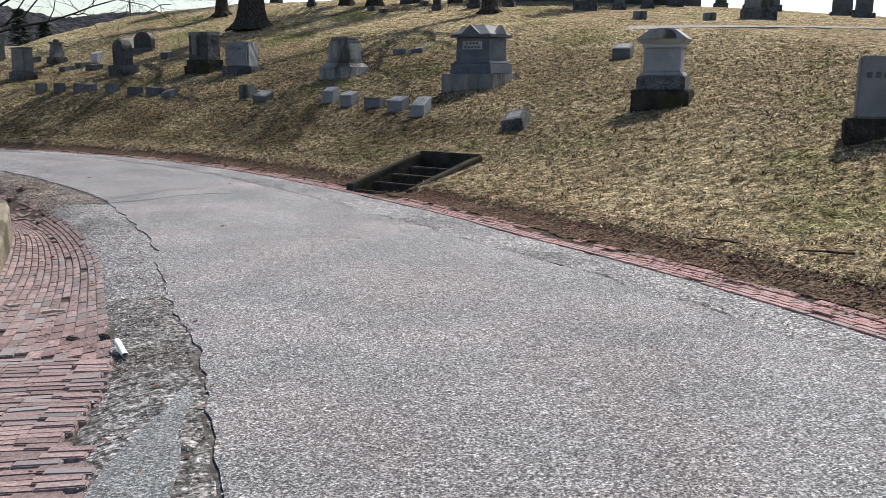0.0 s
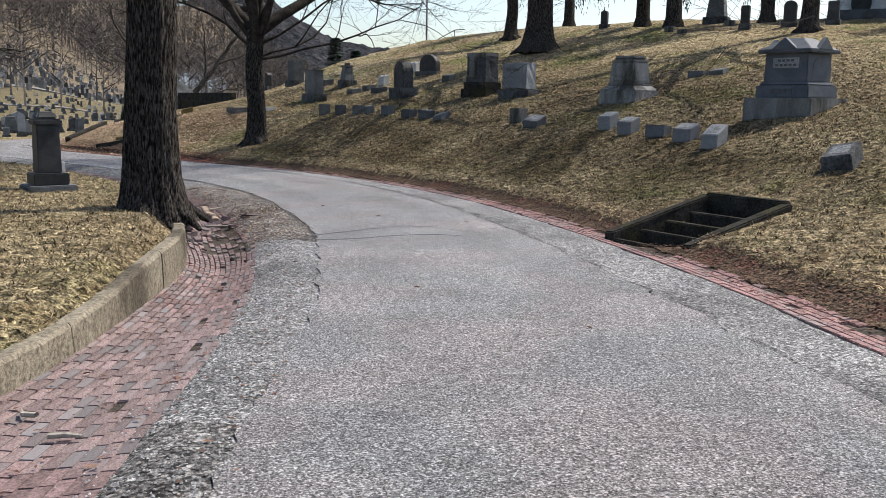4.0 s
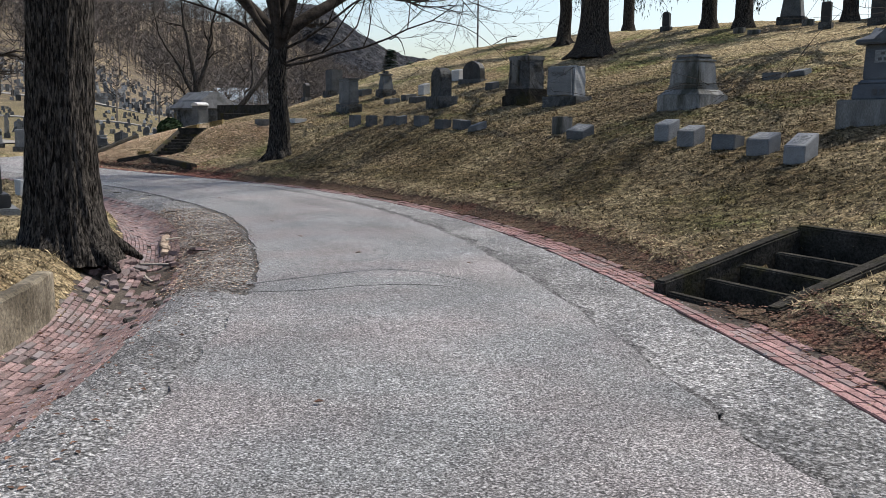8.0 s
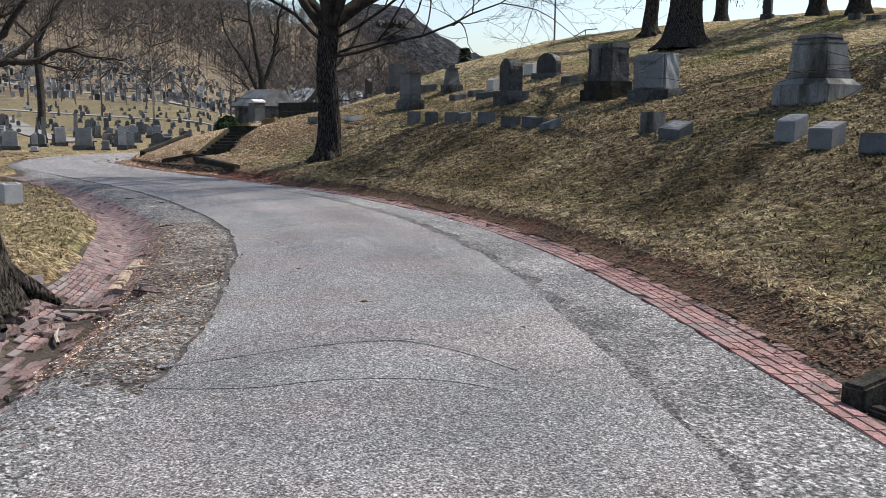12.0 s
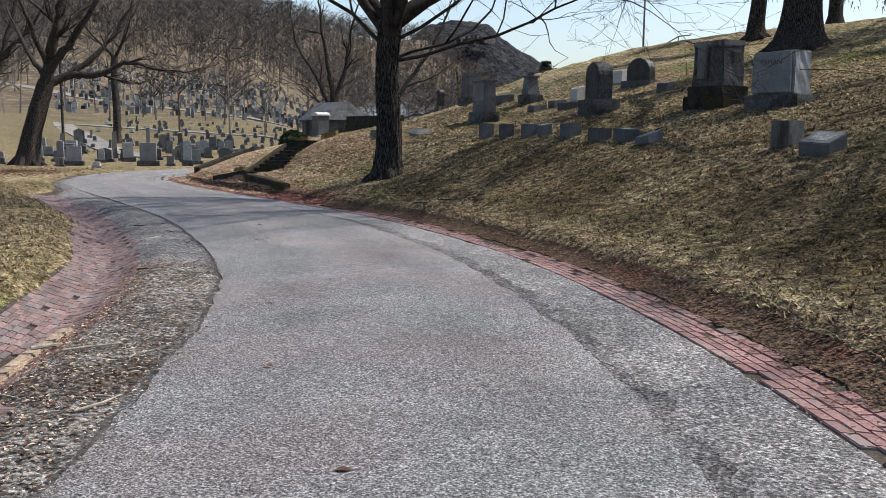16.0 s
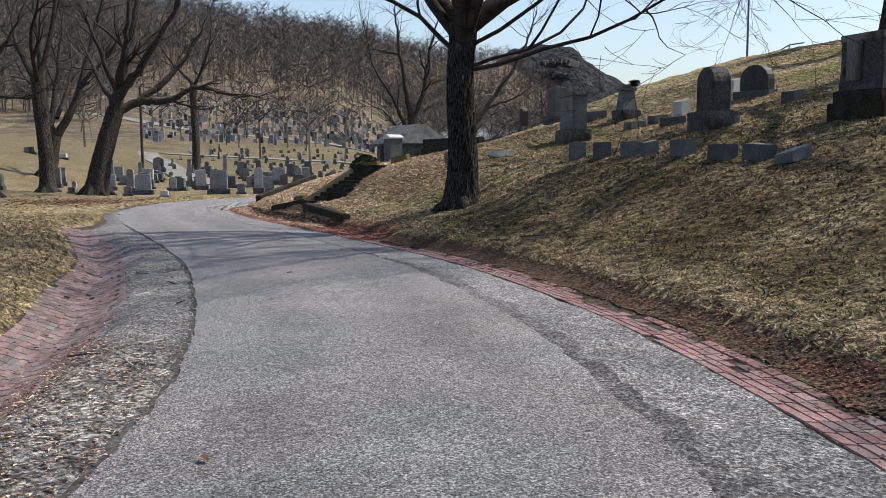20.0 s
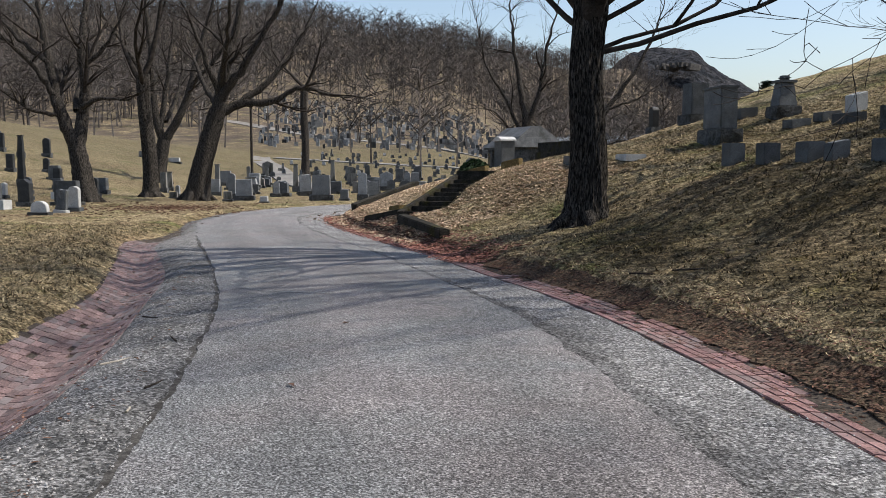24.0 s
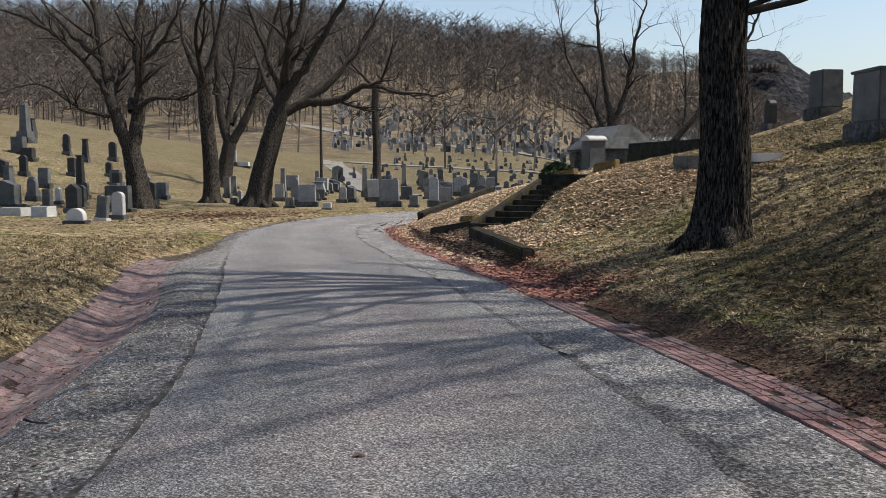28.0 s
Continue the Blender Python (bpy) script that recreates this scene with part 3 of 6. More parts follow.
def lane_top(x, y):
    """The height of the newer asphalt, crown included."""
    l, r = along(x, y, LA)[0], -along(x, y, RC4[::4])[0]
    k = np.clip(l / np.maximum(l + r, 0.1), 0, 1)
    return height(x, y) + 0.016 + 0.04 * np.sin(np.pi * (0.02 + 0.84 * k))


def stretch(lo, hi):
    """The points of the lane's lines between two lengths of the left edge."""
    return slice(int(np.argmin(np.abs(LA4[:, 1] - lo))), int(np.argmin(np.abs(LA4[:, 1] - hi))) + 1)


NEAR, MID, FAR, BEND = stretch(-6, 6.8), stretch(6.8, 13.2), stretch(13.2, 20.2), stretch(20.2, 62)
for part_ in (stretch(-6, 8.5), stretch(13.4, 62)):
    ln = (LA4 - NL * 0.01)[part_]
    tagged(ribbon("crack", ln - NL[part_] * 0.038, ln + NL[part_] * 0.038, 2, TARLINE, 0.006, 0.05, 0.07), "dark crumbling rim of the newer asphalt", "crack", kind="structure")
    tagged(ribbon("worn_rim", (LA4 - NL * (0.16 + 0.2 * np.clip((LA4[:, 1:] - 16) / 6, 0, 1)))[part_], (LA4 + NL * 0.02)[part_], 3, DARKGRIT, 0.004, 0.05, 0.11), "dark loose grit along the broken asphalt rim", "grit", kind="structure")
ln = RC4 + NR * 0.012
tagged(ribbon("crack", ln - NR * 0.02, ln + NR * 0.02, 2, TARLINE, 0.014, 0.05, 0.07), "dark crumbling rim of the newer asphalt", "crack", kind="structure")
for part_, stuff_, words_ in ((NEAR, DIRT, "gravelly dirt strip between brick gutter and asphalt"), (MID, SHOULDER, "coarse pale asphalt running down to the brick gutter"), (FAR, LITTERED, "straw-littered gritty dirt between gutter and asphalt"), (BEND, GRAVELVERGE, "grey gravelly verge between gutter and asphalt")):
    tagged(ribbon("verge", (GI4 - normals(GI4) * 0.1)[part_], (LA4 + NL * 0.2)[part_], 8, stuff_, -0.012, 0.06, 0.09, lambda k: 0.025 * math.sin(math.pi * k)), words_, "verge", kind="structure")
gutter_left = tagged(ribbon("gutter_bed", GO4 - normals(GO4) * 0.06, GI4 + normals(GI4) * 0.06, 8, BED, -0.014, 0.05), "sunken bed of a brick gutter beside the lawn", "gutter", kind="structure")
gutter_right = tagged(ribbon("gutter_bed", RE4 - NR * 0.03, RE4 + NR * 0.8, 8, BED, -0.013, 0.05), "bed of a brick gutter below the grass bank", "gutter", kind="structure")
tagged(ribbon("bank_foot", RE4 + NR * 0.49, RE4 + NR * 0.88, 7, SOIL, 0.004, 0.06, 0.09), "dark bare soil and leaves under the turf of the bank", "soil", kind="structure")
tagged(ribbon("worn_rim", RC4 - NR * 0.03, RC4 + NR * (0.04 + 0.13 * np.clip((RE4[:, 1:] - 12) / 10, 0, 1) * np.clip((30 - RE4[:, 1:]) / 4, 0.3, 1)), 3, DARKGRIT, 0.026, 0.03, 0.14), "dark grit along the rim of the newer asphalt", "grit", kind="structure")
gutter_left.name, gutter_right.name = "gutter_bed_left", "gutter_bed_right"


# ---- stones ----
def lettering(parent, words, size, y, z, mat=ENGRAVE):
    cu = bpy.data.curves.new("lettering", "FONT")
    cu.body, cu.size, cu.align_x, cu.extrude = words, size, "CENTER", 0.003
    tmp = new("lettering", cu)
    me = bpy.data.meshes.new_from_object(tmp)
    bpy.data.objects.remove(tmp)
    me.materials.append(mat)
    ob = new("lettering", me)
    ob.parent = parent
    ob.matrix_basis = pose(0, y, z, 90, 0, 0)
    return ob


def bars(parent, n, w, h, y, z, mat=ENGRAVE):
    bm = bmesh.new()
    for i in range(n):
        x = (i - (n - 1) / 2) * w * 1.5
        r = bmesh.ops.create_cube(bm, size=1.0)
        for v in r["verts"]:
            v.co = Vector((v.co.x * w + x, v.co.y * 0.006 + y, v.co.z * h + z))
    return part("inscription", bm, mat, parent)


def marker(x, y, w, h, turn=-30, dep=0.3, slant=0.0, mat=GRANITE, label="small grey granite block grave marker on dry grass", group="small grave markers", lean=(0, 0)):
    """A low block; slant tips its top face to the front."""
    t = thing("grave_marker", x, y, turn, label, "grave marker", group, 0.05, lean)
    bm = box(w, dep, 0, h + 0.05, 0.012)
    for v in bm.verts:
        if v.co.z > h * 0.6:
            v.co.z += slant * v.co.y
    block = part("block", bm, mat, t)
    face = bmesh.new()
    bmesh.ops.create_cube(face, size=1.0)
    for v in face.verts:
        v.co = Vector((v.co.x * w * 0.66, v.co.y * dep * 0.6, h + 0.052 + v.co.z * 0.004 + slant * v.co.y * dep * 0.6))
    part("inscribed_panel", face, PANEL, block)
    return t


def headstone(x, y, w, h, turn=-30, kind="die", mat=GRANITE, dep=None, label="", base_h=None, group="headstones on the slope", base_mat=ROCKFACE, lean=(0, 0), words=0):
    """A stone on a base: die, tablet (rounded head), gabled, block (rock sides) or column."""
    t = thing("headstone", x, y, turn, label or "grey granite headstone on a rough-cut base", "headstone", group, 0.12, lean)
    bh = h * 0.22 if base_h is None else base_h
    dep = dep or max(0.3, w * 0.4)
    dw = w * 0.76
    if bh:
        bm = box(w, dep * 1.35, 0, bh + 0.12, 0.02)
        part("base", cut(bm, 0.02, 1) if base_mat is ROCKFACE else bm, base_mat, t)
    z0, hh = bh + 0.12, h - bh
    if kind == "die":
        bm = box(dw, dep, z0, z0 + hh, 0.025, 0.97)
    elif kind == "tablet":
        bm = prism(arch(dw, hh, dw * 0.42), dep * 0.75)
        bm.transform(Matrix.Translation((0, 0, z0)))
    elif kind == "gabled":
        bm = prism([(-dw / 2, 0), (dw / 2, 0), (dw / 2, hh * 0.8), (0, hh), (-dw / 2, hh * 0.8)], dep)
        bm.transform(Matrix.Translation((0, 0, z0)))
    elif kind == "block":
        bm = cut(box(dw, dep, z0, z0 + hh, 0.02, 0.94), 0.035)
    else:
        bm = box(dw, dw, z0, z0 + hh, 0.015, 0.72)
    die = part("die", bm, mat, t)
    if kind == "column":
        part("cap", box(dw * 0.95, dw * 0.95, z0 + hh, z0 + hh + 0.07, 0.012), mat, t)
    if words:
        bars(die, words, dw * 0.09, 0.075, -dep / 2 - 0.002, z0 + hh * 0.7)
    return t


def obelisk(x, y, w, h, turn=-30, mat=GRANITE, label="grey granite obelisk on a stepped base", group="obelisks"):
    t = thing("obelisk", x, y, turn, label, "obelisk", group, 0.12)
    part("plinth", box(w, w, 0, 0.12 + h * 0.12, 0.02), ROCKFACE, t)
    part("base", box(w * 0.75, w * 0.75, 0.12 + h * 0.12, 0.12 + h * 0.27, 0.015), mat, t)
    part("shaft", box(w * 0.52, w * 0.52, 0.12 + h * 0.27, 0.12 + h * 0.93, 0.012, 0.72), mat, t)
    part("point", box(w * 0.52 * 0.72, w * 0.52 * 0.72, 0.12 + h * 0.93, 0.12 + h, 0.004, 0.08), mat, t)
    return t


def scaled(t, k, kz=None):
    """Resizes a thing through its parts."""
    for o in t.children_recursive:
        o.data.transform(Matrix.Diagonal((k, k, kz or k, 1)))
    return t


def bell_monument(x, y, turn):
    """A die with swept sides and a rounded head, moulded below, on a sloped plinth."""
    t = thing("monument", x, y, turn, "streaked grey granite monument with a rounded cap on a sloping plinth", "monument", sink=0.2)
    part("plinth", box(1.45, 1.2, 0, 0.52, 0.02), STAINED, t)
    part("sloped_base", box(1.38, 1.12, 0.52, 0.66, 0.01, 0.8), STAINED, t)
    part("moulding", box(1.06, 0.86, 0.66, 0.74, 0.02), STAINED, t)
    part("moulding", box(1.02, 0.82, 0.74, 0.8, 0.015), STAINED, t)
    part("die", box(1.0, 0.8, 0.8, 1.42, 0.03, 0.9), STAINED, t)
    part("band", box(0.93, 0.74, 1.42, 1.48, 0.012), STAINED, t)
    part("cap", box(0.9, 0.71, 1.48, 1.62, 0.065, 0.93), STAINED, t)
    return t


def gabled_monument(x, y, turn):
    """A stepped monument with a die, gables on each side and a pointed roof."""
    t = thing("monument", x, y, turn, "tall grey granite monument with gabled cap and stepped plinth", "monument", sink=0.25)
    part("plinth", box(1.62, 1.62, 0, 0.55, 0.02), STAINED, t)
    low = part("step", box(1.28, 1.28, 0.55, 0.82, 0.02, 0.97), BLUEGRANITE, t)
    part("moulding", box(1.2, 1.2, 0.82, 0.9, 0.03, 0.93), BLUEGRANITE, t)
    die = part("die", box(1.04, 1.04, 0.9, 1.52, 0.02, 0.97), BLUEGRANITE, t)
    part("cornice", box(1.3, 1.3, 1.52, 1.6, 0.03), BLUEGRANITE, t)
    for a in range(4):
        bm = prism([(-0.3, 0), (0.3, 0), (0, 0.26)], 0.12, 0.01)
        bm.transform(pose(0, 0, 0, 0, 0, 90 * a) @ Matrix.Translation((0, -0.58, 1.6)))
        part("gable", bm, BLUEGRANITE, t)
    part("roof", box(1.26, 1.26, 1.6, 1.86, 0.01, 0.32), BLUEGRANITE, t)
    part("name_plate", box(0.62, 0.02, 1.2, 1.42, 0.004, at=(0, -0.512)), LIGHTGRANITE, die, "pale framed name plate")
    for z, n in ((1.36, 4), (1.26, 5)):
        bars(die, n, 0.07, 0.05, -0.525, z, ENGRAVE)
    bars(low, 4, 0.09, 0.1, -0.642, 0.69, ENGRAVE)
    bm = prism(arch(0.6, 0.5, 0.28), 0.02, 0.004)
    bm.transform(pose(0, 0, 0, 0, 0, 90) @ Matrix.Translation((0, -0.508, 0.95)))
    part("arched_panel", bm, BLUEGRANITE, die)
    return t


def vaulted_monument(x, y, turn):
    """A stepped monument with a vaulted cap over a deep cornice."""
    t = thing("monument", x, y, turn, "pale granite monument with a curved gable cap on rough dark plinth", "monument", sink=0.2)
    part("plinth", cut(box(1.02, 0.86, 0, 0.5, 0.02), 0.02), DARKSTONE, t)
    part("step", box(0.86, 0.7, 0.5, 0.76, 0.02), ROCKFACE, t)
    part("moulding", box(0.8, 0.64, 0.76, 0.84, 0.02, 0.9), LIGHTGRANITE, t)
    part("die", box(0.66, 0.54, 0.84, 1.3, 0.015, 0.97), LIGHTGRANITE, t)
    part("cornice", box(0.72, 0.6, 1.3, 1.37, 0.015), LIGHTGRANITE, t)
    part("eaves", box(0.72, 0.6, 1.37, 1.46, 0.01, 1.24), LIGHTGRANITE, t)
    part("roof", box(0.9, 0.76, 1.46, 1.66, 0.01, 0.45, 0.9), LIGHTGRANITE, t)
    bm = prism(arch(0.5, 0.2, 0.18), 0.8, 0.01)
    bm.transform(Matrix.Translation((0, 0, 1.47)))
    part("vault", bm, STAINED, t)
    return t


# graves on the slope
for x, y, w, h, s in ((-15.27, 34.83, 0.36, 0.38, 0), (-14.31, 34.21, 0.32, 0.33, 0), (-13.32, 33.6, 0.4, 0.3, 0), (-12.81, 33.38, 0.26, 0.26, 0.2), (-11.75, 32.58, 0.48, 0.3, 0), (-10.63, 31.64, 0.52, 0.24, 0)):
    marker(x, y, w, h, -38, 0.3, s)
marker(-9.79, 31.0, 0.5, 0.24, -38, 0.32, 0, label="grey granite block marker leaning against its neighbour", lean=(0, 3))
marker(-9.04, 30.32, 0.44, 0.17, -38, 0.36, 0.35, label="tilted slant-topped granite marker sunk in dry grass", lean=(0, -7))
marker(-5.94, 27.73, 0.36, 0.37, -33, 0.34, 0, STAINED, "upright stained granite marker on dry grass")
marker(-5.25, 26.75, 0.5, 0.22, -28, 0.4, 0.3, GRANITE, "tilted slant granite marker with overhanging top", lean=(6, 3))
marker(-3.03, 24.75, 0.34, 0.33, -28, 0.36, 0.3, mat=LIGHTGRANITE, label="grey granite slant marker with inscribed top")
marker(-2.45, 23.82, 0.37, 0.3, -28, 0.36, 0.3, mat=LIGHTGRANITE, label="grey granite slant marker with inscribed top")
marker(-1.72, 22.89, 0.46, 0.22, -28, 0.3, 0, label="low leaning grey granite marker on dry grass", lean=(-6, 0))
marker(-1.08, 21.93, 0.4, 0.28, -28, 0.36, 0.3, mat=LIGHTGRANITE, label="grey granite slant marker with inscribed top")
marker(-0.5, 20.85, 0.34, 0.32, -28, 0.38, 0.5, LIGHTGRANITE, label="grey granite slant marker with steep inscribed top")
marker(1.43, 17.51, 0.46, 0.26, -30, 0.4, 0.4, ROCKFACE, "tilted rough-sided granite slant marker on dry grass", lean=(4, -10))
marker(4.61, 23.66, 0.46, 0.3, -25, 0.36, 0.4, label="grey granite slant marker near the upper path")
marker(-1.35, 30.6, 0.48, 0.14, -25, 0.4, 0, label="flat grey granite ledger marker in dry grass")
marker(-0.78, 30.5, 0.42, 0.12, -25, 0.4, 0.2, label="flat grey granite ledger marker in dry grass", lean=(0, -6))
scaled(bell_monument(-3.0, 28.1, -32), 0.84, 0.82)
scaled(gabled_monument(0.96, 23.0, -32), 0.9)
scaled(vaulted_monument(4.02, 16.75, -22), 1.0, 0.93)
headstone(5.45, 11.2, 0.95, 0.95, -20, "die", LIGHTGRANITE, 0.36, "grey granite headstone on a rough dark base", 0.2, base_mat=DARKSTONE, words=6)
e = headstone(-6.97, 32.0, 1.3, 1.05, -28, "block", LIGHTGRANITE, 0.5, "wide granite headstone with rough-cut sides and a family name", 0.2)
face = part("polished_face", box(0.94, 0.06, 0.36, 1.14, 0.01, 0.95, 1, (0, -0.305)), LIGHTGRANITE, e)
lettering(face, "EYMAN", 0.16, -0.337, 0.9)
b = headstone(-8.68, 33.6, 1.32, 1.38, -33, "block", ROCKFACE, 0.62, "tall rough-hewn granite monument on two dark bases", 0.22, base_mat=DARKSTONE)
part("second_base", cut(box(1.12, 0.76, 0.33, 0.56, 0.02), 0.02), DARKSTONE, b)
part("carved_panel", box(0.34, 0.05, 0.72, 1.42, 0.01, 1, 1, (-0.1, -0.345)), STAINED, b)
part("head_band", box(0.98, 0.64, 1.4, 1.54, 0.02), STAINED, b)
headstone(-12.5, 36.0, 1.08, 1.33, -42, "tablet", ROCKFACE, 0.55, "round-headed rough granite headstone on a square base", 0.34)
s = headstone(-18.05, 39.55, 1.5, 1.3, -40, "die", GRANITE, 0.42, "plain square grey granite headstone on a rough base", 0.32)
part("cap", box(1.2, 0.48, 1.4, 1.46, 0.015), GRANITE, s)
u = headstone(-17.65, 42.17, 0.66, 0.85, -38, "column", GRANITE, 0.5, "grey granite pedestal monument with a small urn cap", 0.25)
part("urn", box(0.28, 0.28, 1.04, 1.16, 0.05), GRANITE, u)
headstone(-13.62, 42.2, 1.3, 0.85, -22, "tablet", BLACKSTONE, 0.4, "broad dark granite headstone with a curved top", 0.12, base_mat=GRANITE)
headstone(-22.05, 45.5, 0.95, 1.2, -35, "die", GRANITE, 0.6, "grey granite monument with a projecting cap", 0.2)
headstone(-24.5, 47.0, 0.5, 0.9, -35, "tablet", BLACKSTONE, 0.3, "dark narrow headstone beyond the slope")
for x, y, w, h in ((-19.05, 42.8, 0.6, 0.26), (-16.6, 40.6, 0.45, 0.18), (-15.0, 39.6, 0.55, 0.22), (-16.0, 40.9, 0.4, 0.2)):
    marker(x, y, w, h, -35, 0.5, 0.1, label="low pale granite ledger beside taller headstones", group="low ledgers")
marker(-11.59, 38.74, 0.42, 0.26, -30, 0.34, 0.2)
marker(-15.6, 41.6, 0.46, 0.4, -35, 0.3, 0.3, PALE, "pale marble marker on the upper slope")
marker(-14.81, 43.4, 0.5, 0.42, -25, 0.3, 0.2, PALE, "pale marble marker behind a dark headstone")
marker(-20.6, 37.35, 0.95, 0.2, -38, 0.6, 0, GRANITE, "long low granite ledger by the tree")
marker(-19.3, 37.6, 0.8, 0.12, -38, 0.5, 0, PALE, "flat pale grave slab in the grass")
# graves along the brow
headstone(-6.7, 47.6, 0.42, 0.8, -15, "tablet", BLACKSTONE, 0.3, "dark headstone on the brow of the hill")
headstone(-1.58, 48.0, 1.1, 1.3, -10, "column", GRANITE, 0.7, "square granite pedestal monument on the brow")
headstone(-0.27, 42.4, 0.44, 0.95, -12, "die", BLACKSTONE, 0.3, "tall dark headstone on the brow of the hill", 0.25)
headstone(1.4, 42.0, 0.62, 1.0, -12, "tablet", BLACKSTONE, 0.35, "dark rounded headstone on the brow of the hill")
headstone(3.0, 42.4, 0.55, 0.9, -12, "die", GRANITE, 0.35, "grey headstone by the mausoleum")
headstone(6.0, 39.4, 1.0, 1.5, -10, "column", STAINED, 0.6, "stone monument standing before the mausoleum")
headstone(7.6, 40.2, 0.6, 1.2, -10, "die", GRANITE, 0.4, "grey headstone by the mausoleum")
obelisk(12.2, 36.0, 1.2, 3.4, -10, STAINED, "tall weathered obelisk on the upper ground")
for x, y, w, h in ((-2.78, 43.6, 0.42, 0.16), (-0.9, 44.5, 0.4, 0.25), (-3.4, 44.6, 0.4, 0.2), (7.3, 34.5, 0.5, 0.3), (9.6, 33.5, 0.45, 0.3)):
    marker(x, y, w, h, -12, 0.3, 0.1, STAINED, "small stained marker on the brow of the hill")
for x, y, w, h, k in ((9.0, 41.0, 0.6, 0.9, "die"), (10.6, 42.5, 0.7, 1.1, "tablet"), (13.5, 41.0, 0.6, 1.0, "die"), (15.2, 43.0, 0.8, 1.2, "gabled"), (17.0, 40.0, 0.7, 0.9, "die"), (14.0, 47.0, 0.7, 1.3, "column"), (19.0, 44.0, 0.8, 1.1, "die"), (16.5, 36.5, 0.8, 0.8, "die")):
    headstone(x, y, w, h, -12, k, GRANITE, None, "grey headstone on the upper ground beyond a path", group="headstones on the upper ground")


# ---- trees ----
class Wood:
    """Gathers tapered tubes into one mesh."""

    def __init__(self):
        self.v, self.f = [], []

    def tube(self, pts, radii, sides, flute=0.0, furrow=0.0):
        v0 = len(self.v)
        up = (pts[-1] - pts[0]).normalized()
        a = up.orthogonal().normalized()
        b = up.cross(a)
        for p, r in zip(pts, radii):
            for s in range(sides):
                an = 2 * math.pi * s / sides
                k = 1 + (flute * (math.sin(an * 5 + p.z * 0.7) * 0.6 + noise.noise((math.cos(an) * 3, math.sin(an) * 3, p.z * 0.6))) if flute else 0)
                if furrow:
                    c = math.cos(an) * 8.5, math.sin(an) * 8.5
                    g = abs(noise.noise((c[0], c[1], p.z * 1.9))) * 0.7 + abs(noise.noise((c[0] * 1.9, c[1] * 1.9, p.z * 3.0 + 9))) * 0.5
                    k += furrow * (min(g / 0.3, 1.3) - 1)
                self.v.append(p + (a * math.cos(an) + b * math.sin(an)) * r * k)
        for i in range(len(pts) - 1):
            for s in range(sides):
                t = (s + 1) % sides
                self.f.append((v0 + i * sides + s, v0 + i * sides + t, v0 + (i + 1) * sides + t, v0 + (i + 1) * sides + s))

    def branch(self, rng, p, way, r, length, depth, droop=0.0, sides=6, spread_=0.75, kids=4):
        n = 8 if depth > 2 else (6 if depth > 1 else (5 if depth else 3))
        pts, radii = [p.copy()], [r]
        d = way.normalized()
        bend = Vector((rng.uniform(-1, 1), rng.uniform(-1, 1), rng.uniform(-0.3, 0.6))) * 0.07
        for i in range(n):
            d = (d + bend + Vector((rng.uniform(-1, 1), rng.uniform(-1, 1), rng.uniform(-0.8, 0.9))) * (0.27 if depth > 1 else 0.22) + Vector((0, 0, (0.04 - droop) * 4.5 / n))).normalized()
            pts.append(pts[-1] + d * length / n)
            radii.append(max(r * (1 - 0.85 * (i + 1) / n), 0.004))
        self.tube(pts, radii, sides)
        if depth <= 0:
            return
        for k in range(kids):
            i = rng.randint(max(1, n // 4), n) if k else n
            side = Vector((rng.uniform(-1, 1), rng.uniform(-1, 1), rng.uniform(-0.5, 0.8)))
            base_way = (pts[i] - pts[i - 1]).normalized()
            w = (base_way + side.normalized() * spread_).normalized()
            self.branch(rng, pts[i], w, max(radii[i] * rng.uniform(0.6, 0.9), r * 0.16, 0.005), length * rng.uniform(0.4, 0.68) * (0.7 if depth == 1 else 1), depth - 1, droop, max(3, sides - 2), spread_, kids)


